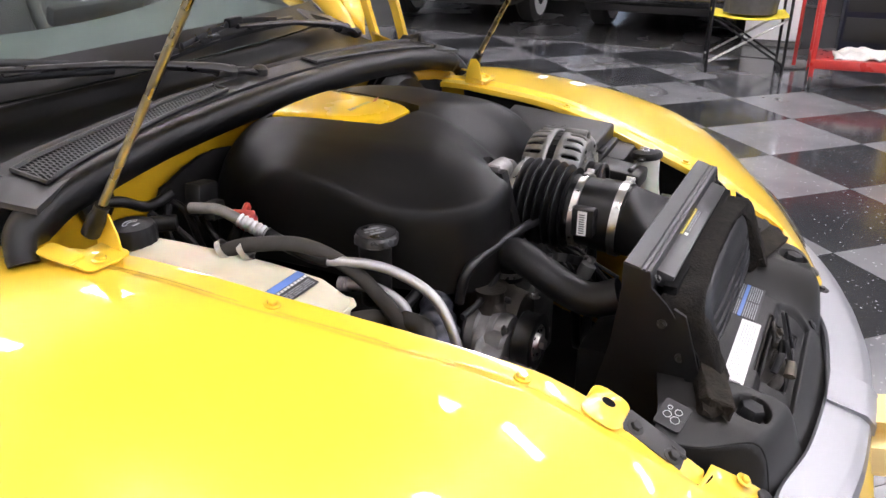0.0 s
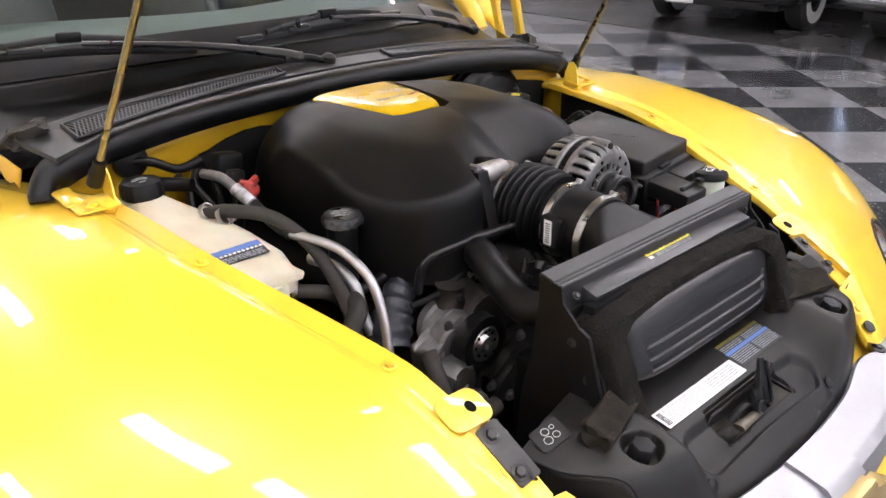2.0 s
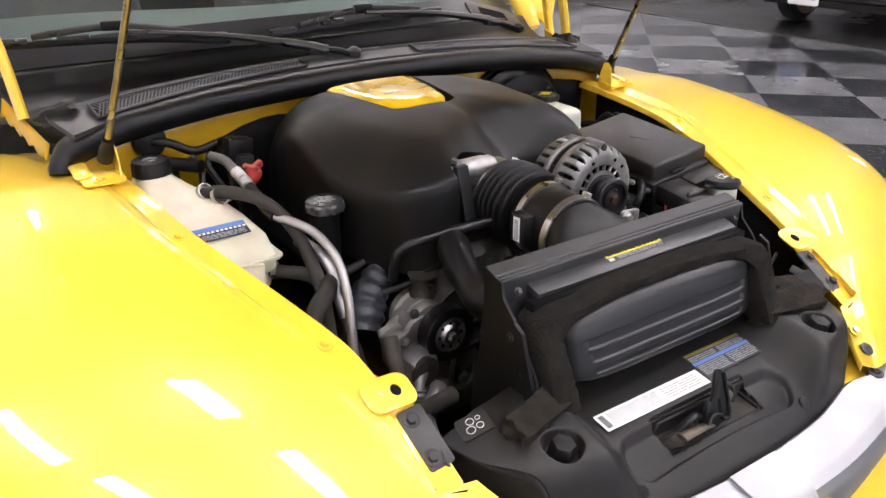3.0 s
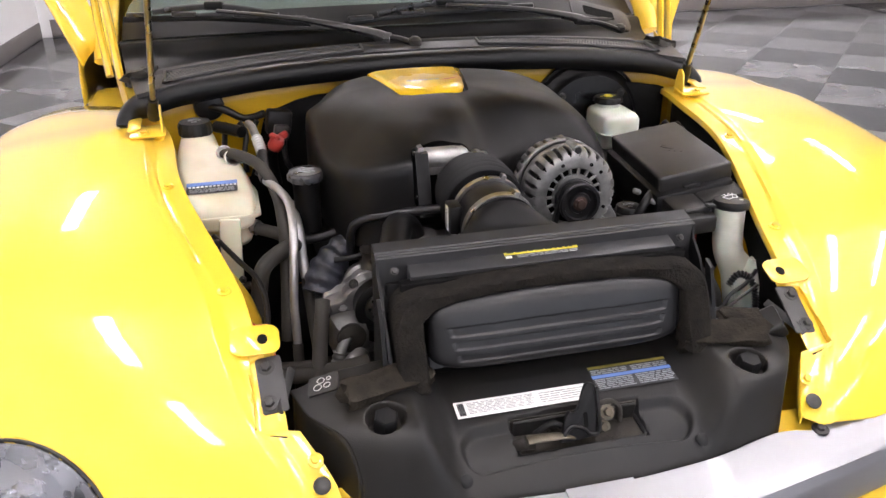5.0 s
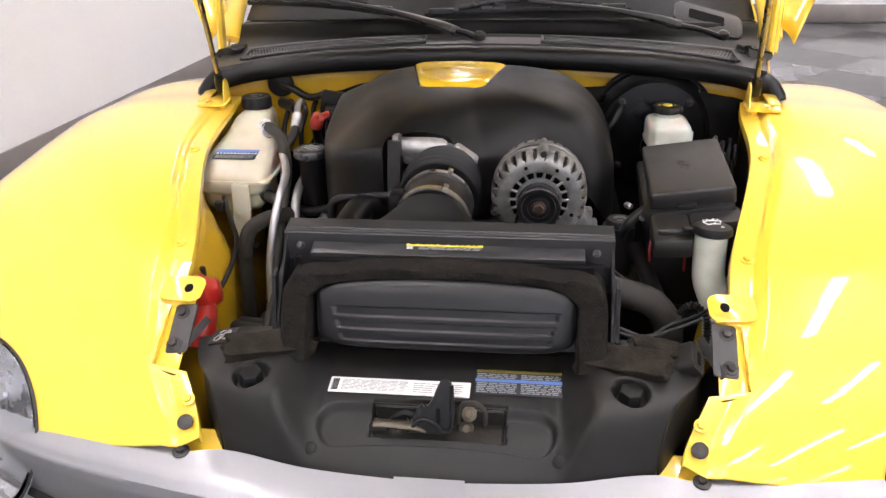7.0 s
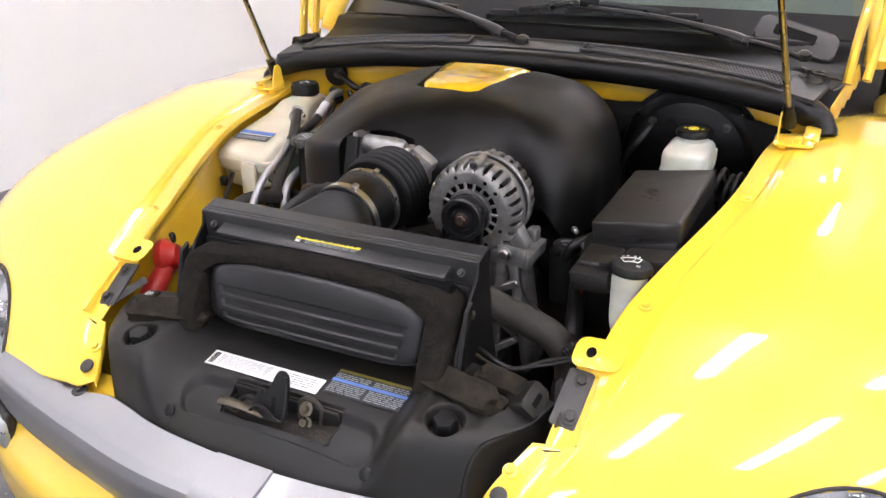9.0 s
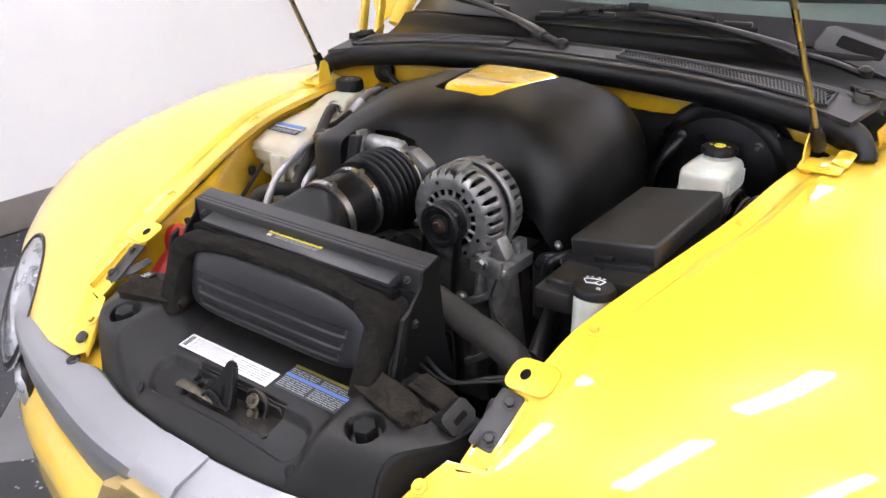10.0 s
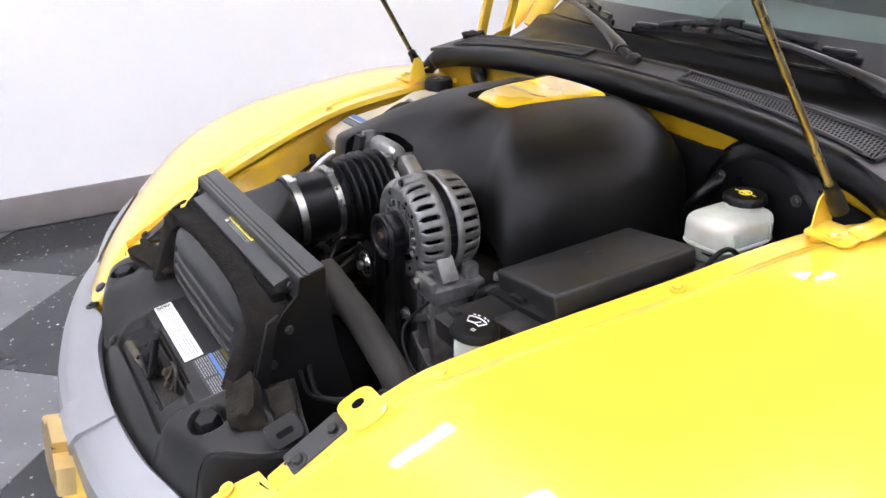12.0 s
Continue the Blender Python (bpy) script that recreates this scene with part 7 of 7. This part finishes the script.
def build_oil():
    th = thing("oil_filler", (-0.298, 0.37, 0.86), "black oil filler neck with a lettered black cap", "oil filler")
    part("neck", lathe([(0.022, 0), (0.024, 0.10)], (-0.298, 0.375, 0.845), (0, 0, 0), 24), PLASTIC, th)
    cap = part("cap", lathe(cap_profile(0.030, 0.016), (-0.298, 0.372, 0.938), (0, 0, 0), 64, wave=knurl(8, 0.07)), CAPM, th, "lobed grey-black cap with worn lettering")
    mm = facing((-0.298, 0.372, 0.9545), (0, -0.05, 1), (0.5, 0.8, 0))
    for k, (w, y) in enumerate(((0.026, 0.010), (0.034, 0.002), (0.022, -0.006))):
        bars(mm @ pose(0, y, 0), 1, w, GREYINK, cap, height=0.004, seed=50 + k)
    part("cap_ring", lathe([(0.0262, 0), (0.0285, 0), (0.0285, 0.0015), (0.0262, 0.0015), (0.0262, 0)], (-0.298, 0.372, 0.9538), (0, 0, 0), 40), GLOSSP, cap)
    rc = thing("red_port_cap", (-0.336, 0.58, 0.94), "small red plastic cap on a service port", "cap")
    bm = lathe([(0.013, 0), (0.015, 0.006), (0.014, 0.02), (0.010, 0.026)], (-0.342, 0.575, 0.938), (20, 30, 0), 10)
    box((0.040, 0.010, 0.014), (-0.330, 0.580, 0.956), (0, -20, 20), 0.003, 1, bm)
    box((0.012, 0.034, 0.010), (-0.338, 0.574, 0.960), (0, -20, 20), 0.003, 1, bm)
    part("cap", bm, RED, rc)
    part("port", tube([(-0.342, 0.58, 0.94), (-0.345, 0.60, 0.90), (-0.34, 0.62, 0.85)], 0.010, 12), PLASTIC, rc)
    ps = thing("steering_fluid_reservoir", (0.272, 0.276, 0.765), "small black steering fluid reservoir with a marked cap", "reservoir")
    part("body", lathe([(0.026, 0), (0.028, 0.09)], (0.272, 0.276, 0.765), (0, 0, 0), 24), PLASTIC, ps)
    cap = part("cap", lathe(cap_profile(0.022, 0.014), (0.272, 0.276, 0.853), (0, 0, 0), 40, wave=knurl(10, 0.05)), PLASTIC, ps)
    emblem_lines((0.272, 0.276, 0.8678), (0, -0.1, 1), 0.012, cap, GREYINK)
    gr = thing("firewall_grommet", (-0.46, 0.74, 0.99), "round black rubber grommet with a cable through the firewall", "grommet")
    part("disc", lathe([(0.026, 0), (0.031, 0.004), (0.028, 0.012), (0.012, 0.016)], (-0.460, 0.738, 0.990), (90, 0, 0), 28), RUBBER, gr)
    part("cable", tube([(-0.460, 0.73, 0.990), (-0.43, 0.715, 0.985), (-0.39, 0.71, 0.965), (-0.35, 0.70, 0.975)], 0.008, 10), RUBBER, gr)
    horn = thing("red_horn", (-0.40, 0.02, 0.75), "red plastic part under the fender lip", "horn")
    part("body", lathe([(0.012, 0), (0.030, 0.004), (0.034, 0.010), (0.034, 0.020), (0.026, 0.026), (0.020, 0.040), (0.012, 0.044)], (-0.420, 0.060, 0.800), (0, 80, 25), 30), HORNM, horn)
    part("trumpet", tube([(-0.408, 0.066, 0.800), (-0.398, 0.045, 0.785), (-0.396, 0.02, 0.765), (-0.398, 0.0, 0.74)], lambda q: 0.014 + 0.010 * q, 18), HORNM, horn)


build_oil()


def harness():
    hose("wiring_harness", [(-0.462, 0.33, 0.868), (-0.425, 0.26, 0.850), (-0.395, 0.20, 0.836), (-0.388, 0.13, 0.810), (-0.405, 0.07, 0.775)], 0.0045, RUBBER, "black wiring loom along the inner fender", "cable")
    hose("wiring_harness", [(0.235, 0.0, 0.815), (0.29, -0.01, 0.80), (0.33, 0.02, 0.805), (0.37, 0.04, 0.81), (0.40, 0.06, 0.82)], 0.0035, RUBBER, "thin black wires across the radiator side", "cable")
    hose("wiring_harness", [(0.335, 0.30, 0.88), (0.31, 0.27, 0.885), (0.285, 0.25, 0.87), (0.27, 0.26, 0.83)], 0.008, RUBBER, "black engine loom beside the fuse box", "cable")
    hose("battery_cable", [(0.50, 0.50, 0.89), (0.485, 0.55, 0.905), (0.465, 0.60, 0.90), (0.45, 0.66, 0.86)], 0.007, RUBBER, "bundle of dark cables behind the fuse box", "cable")


harness()
front_clutter()


# ---- things in the showroom ----
def wheel(at, r, parent, turn):
    m = pose(*at, 0, 0, turn)
    tmp = lathe([(r * 0.62, -0.10), (r * 0.9, -0.105), (r, -0.07), (r, 0.07), (r * 0.9, 0.105), (r * 0.62, 0.10)], (0, 0, 0), (0, 90, 0), 36)
    bmesh.ops.transform(tmp, matrix=m, verts=tmp.verts)
    w = part("tyre", tmp, TYRE, parent)
    for s in (-1, 1):
        tmp = lathe([(r * 0.66, 0.0), (r * 0.80, 0.0), (r * 0.80, 0.006), (r * 0.66, 0.006), (r * 0.66, 0)], (s * 0.104, 0, 0), (0, 90, 0), 36)
        bmesh.ops.transform(tmp, matrix=m, verts=tmp.verts)
        part("whitewall", tmp, WHITE, w, "white wall ring")
        tmp = lathe([(r * 0.60, 0), (r * 0.45, 0.015), (r * 0.2, 0.03), (0.0001, 0.032)], (s * 0.09, 0, 0), (0, 90 * s, 0), 30)
        bmesh.ops.transform(tmp, matrix=m, verts=tmp.verts)
        part("hubcap", tmp, CHROME, w, "chrome hub cap")


def old_car(name, at, turn, paint, label, length=4.8, plate_on=True):
    """A parked classic car; its local -y end is the front."""
    th = thing(name, (at[0], at[1], 0), label, "car", "parked cars")
    M = pose(at[0], at[1], 0, 0, 0, turn)

    def put(bm):
        bmesh.ops.transform(bm, matrix=M, verts=bm.verts)
        return bm

    def shell(u, v):
        y = -length / 2 + length * u
        e = 1 - abs(2 * u - 1) ** 5 * 0.25
        a = math.pi * v
        w = 0.92 * e
        top = 0.98 * (1 - abs(2 * u - 1) ** 6 * 0.25)
        sq = 0.45
        x = w * math.copysign(abs(math.cos(a)) ** sq, math.cos(a))
        z = 0.30 + (top - 0.30) * abs(math.sin(a)) ** sq
        return x, y, z
    b = put(sheet(shell, 30, 24))
    body = part("body", b, paint, th)
    bm = bmesh.new()
    rings = []
    for u in range(13):
        y = -length * 0.22 + length * 0.50 * u / 12
        k = math.sin(math.pi * (0.08 + 0.84 * u / 12)) ** 0.4
        rings.append([bm.verts.new((0.72 * k * math.copysign(abs(math.cos(a)) ** 0.5, math.cos(a)), y, 0.9 + 0.5 * k * abs(math.sin(a)) ** 0.5)) for a in [math.pi * i / 16 for i in range(17)]])
    skin(bm, rings, False, False)
    part("cabin", put(bm), paint, th)
    part("underbody", put(box((1.5, length * 0.92, 0.10), (0, 0, 0.29), bevel=0.02)), TYRE, th)
    for s in (-1, 1):
        y = s * (length / 2 + 0.03)
        bu = part("bumper", put(tube([(-0.93, y - s * 0.18, 0.42), (-0.80, y, 0.42), (0, y + s * 0.06, 0.42), (0.80, y, 0.42), (0.93, y - s * 0.18, 0.42)], 0.05, 12, squash=1.5)), mat("dull_chrome", (0.13, 0.13, 0.13), 0.2, metal=1.0), th, "chrome bumper")
        for x in (-0.75, 0.75):
            wheel((*(M @ Vector((x, s * length * 0.31, 0.33))).xy, 0.33), 0.33, th, turn)
    if plate_on:
        m = M @ facing((-0.12, -length / 2 - 0.15, 0.38), (0, -1, 0))
        pl = part("number_plate", plate(rounded(0.31, 0.16, 0.015), 0.004, m, bevel=0.001), WHITE, th, "white number plate with dark bars")
        bars(m @ pose(0, -0.03, 0), 1, 0.24, BLUE, pl, height=0.07, seed=30)
    return th


old_car("parked_car", (9.08, 4.05), -86, BLACKCAR, "black classic car with chrome bumper and whitewall tyres")
old_car("parked_car", (9.25, 1.65), -90, DARKCAR, "dark green classic car in shade behind a folding chair", plate_on=False)


def folding_chair(at, turn):
    th = thing("folding_chair", (*at, 0), "black folding director's chair with a yellow canvas seat", "chair")
    M = pose(*at, 0, 0, 0, turn)

    def put(bm):
        bmesh.ops.transform(bm, matrix=M, verts=bm.verts)
        return bm
    for sx in (-0.29, 0.29):
        for sy in (-0.22, 0.22):
            part("leg", put(tube([(sx, sy, 0.0), (sx, sy, 0.62)], 0.012, 8, steps=1)), PLASTIC, th)
        part("foot_rail", put(tube([(sx, -0.24, 0.02), (sx, 0.24, 0.02)], 0.012, 8, steps=1)), PLASTIC, th)
        part("arm", put(box((0.05, 0.48, 0.02), (sx, 0, 0.63), bevel=0.006)), PLASTIC, th)
        part("back_post", put(tube([(sx, 0.22, 0.6), (sx, 0.26, 0.92)], 0.011, 8, steps=1)), PLASTIC, th)
    for sy in (-0.2, 0.2):
        part("cross_brace", put(tube([(-0.29, sy, 0.08), (0.29, sy, 0.44)], 0.010, 8, steps=1)), STEEL, th)
        part("cross_brace", put(tube([(0.29, sy, 0.08), (-0.29, sy, 0.44)], 0.010, 8, steps=1)), PLASTIC, th)
    part("seat", put(sheet(lambda u, v: (-0.29 + 0.58 * u, -0.23 + 0.46 * v, 0.46 - 0.03 * math.sin(math.pi * u)), 14, 8, 0.006)), CANVAS, th, "yellow canvas seat")
    part("backrest", put(sheet(lambda u, v: (-0.29 + 0.58 * u, 0.24 + 0.02 * v + 0.02 * math.sin(math.pi * u), 0.70 + 0.2 * v), 14, 6, 0.006)), CANVAS, th, "canvas backrest")


folding_chair((5.95, 0.68), -78)


def tool_cart(at, turn):
    th = thing("tool_cart", (*at, 0), "red steel workshop cart with a white rag on its shelf", "cart")
    M = pose(*at, 0, 0, 0, turn)

    def put(bm):
        bmesh.ops.transform(bm, matrix=M, verts=bm.verts)
        return bm
    for z in (0.20, 0.80):
        part("shelf", put(box((0.75, 0.42, 0.07), (0, 0, z), bevel=0.008)), REDM, th, "red steel tray")
    for x in (-0.36, 0.36):
        for y in (-0.19, 0.19):
            part("post", put(box((0.035, 0.035, 0.85), (x, y, 0.50), bevel=0.004)), REDM, th)
            part("castor", put(lathe([(0.05, -0.012), (0.055, 0), (0.05, 0.012)], (x, y, 0.055), (0, 90, 0), 20)), TYRE, th)
    rag = sheet(lambda u, v: (-0.22 + 0.40 * u, -0.17 + 0.30 * v, 0.24 + 0.06 * abs(noise.noise(Vector((u * 4, v * 4, 2)))) + 0.05 * math.sin(3.1 * u) * math.sin(3.1 * v)), 22, 18, 0.008)
    solo("rag", put(rag), CLOTH, "crumpled white cotton rag on the cart shelf", "rag")


tool_cart((5.60, -0.22), -84)


def floor_jack():
    th = thing("lift_post", (6.25, 0.30, 0), "slim red lift post beside the cart", "lift")
    part("post", box((0.03, 0.03, 1.5), (6.25, 0.30, 0.76), (0, 3, 0), 0.005), REDM, th)
    part("foot", box((0.30, 0.25, 0.02), (6.3, 0.30, 0.012), (0, 0, 20), 0.004), ALU_D, th)


floor_jack()


def workshop_corner():
    th = thing("yellow_machine", (6.55, -0.62, 0), "yellow enamelled workshop machine behind the cart", "machine")
    part("column", box((0.22, 0.26, 1.3), (6.55, -0.62, 0.70), (0, 0, 6), 0.02), YELLOWM, th)
    part("foot", box((0.45, 0.45, 0.05), (6.55, -0.62, 0.025), (0, 0, 6), 0.01), YELLOWM, th)
    part("switch_box", box((0.03, 0.10, 0.14), (6.425, -0.60, 0.55), (0, 0, 6), 0.008), PLASTIC, th)
    dk = thing("tool_cabinet", (6.9, -0.28, 0), "dark blue steel tool cabinet behind the red cart", "cabinet")
    part("body", box((0.5, 0.55, 0.95), (6.95, -0.25, 0.53), (0, 0, 4), 0.015), mat("navy_enamel", (0.012, 0.014, 0.03), 0.35, vary=0.15, scale=6), dk)
    for z in (0.25, 0.50, 0.75):
        part("drawer_front", box((0.012, 0.50, 0.20), (6.692, -0.268, z + 0.02), (0, 0, 4), 0.004), TYRE, dk)
    # white board added to stand in for the bright patch and its floor reflection
    wp = thing("display_board", (7.25, 0.62, 0), "added white board in place of the bright light behind the chair", "board")
    part("sheet", box((0.04, 0.50, 1.3), (7.25, 0.60, 0.70), (0, 4, 2), 0.006), WALLM, wp)
    part("foot_rail", box((0.25, 0.52, 0.04), (7.25, 0.60, 0.02), (0, 0, 2), 0.006), ALU_D, wp)

    def drape(u, v):
        a = 2 * math.pi * u
        r = math.sin(math.pi * min(1, v) / 2) ** 0.8
        k = 1 + 0.25 * noise.noise(Vector((math.cos(a) * 2, math.sin(a) * 2, v * 3)))
        return 5.95 + 0.16 * r * k * math.cos(a), 0.68 + 0.20 * r * k * math.sin(a), 0.455 + 0.26 * math.cos(math.pi * v / 2) ** 0.6 * (0.8 + 0.3 * k)
    solo("black_jacket", closed(sheet(drape, 28, 12)), LEATHER, "crumpled black jacket lying on the chair seat", "jacket")


workshop_corner()


# ---- chequered floor ----
def build_floor():
    slab = solo("floor", box((60, 60, 0.06), (5, 3, -0.040)), SLAB, "chequered floor of speckled dark and grey vinyl tiles", "floor", kind="structure")
    c, s = math.cos(radians(TURN_T)), math.sin(radians(TURN_T))
    ox, oy = FLOOR_O

    def spot(i, j):
        a, b = (i + 0.5) * TILE_A, (j + 0.5) * TILE_B
        return ox + a * c - b * s, oy + a * s + b * c
    me = []
    for m in (TILE_D, TILE_L):
        bm = box((TILE_A - 0.002, TILE_B - 0.002, 0.008), (0, 0, 0.0), bevel=0.0008, seg=1)
        k = bpy.data.meshes.new("tile")
        bm.to_mesh(k)
        bm.free()
        k.materials.append(m)
        me.append(k)
    spots = []
    for i in range(-30, 34):
        for j in range(-30, 34):
            x, y = spot(i, j)
            if -3.0 < x < 14 and -12 < y < 8.4:
                near = min(math.hypot(x - 4.0, y - 3.0), math.hypot(x + 2.4, y - 1.0) * 0.9)
                spots.append((near, i, j, x, y))
    spots.sort()
    far = [bmesh.new(), bmesh.new()]
    for k, (_, i, j, x, y) in enumerate(spots):
        kind = (i + j) % 2
        if k < 300:
            ob = new("tile", me[kind])
            ob.matrix_basis = pose(x, y, -0.004, 0, 0, TURN_T)
            ob.parent = slab
        else:
            bm = far[kind]
            h, g = TILE_A / 2 - 0.001, TILE_B / 2 - 0.001
            bm.faces.new([bm.verts.new((x + a * c - b * s, y + a * s + b * c, 0.0)) for a, b in ((-h, -g), (h, -g), (h, g), (-h, g))])
    for kind, m in ((0, TILE_D), (1, TILE_L)):
        ob = part("far_tiles", far[kind], m, slab)
        ob["kind"] = "stuff"


build_floor()
solo("floor_concrete", box((8.0, 24.0, 0.012), (10.5, -2.0, 0.0), bevel=0.002, seg=1), SLAB, "plain grey polished concrete floor beyond the tiles", "floor", kind="structure")
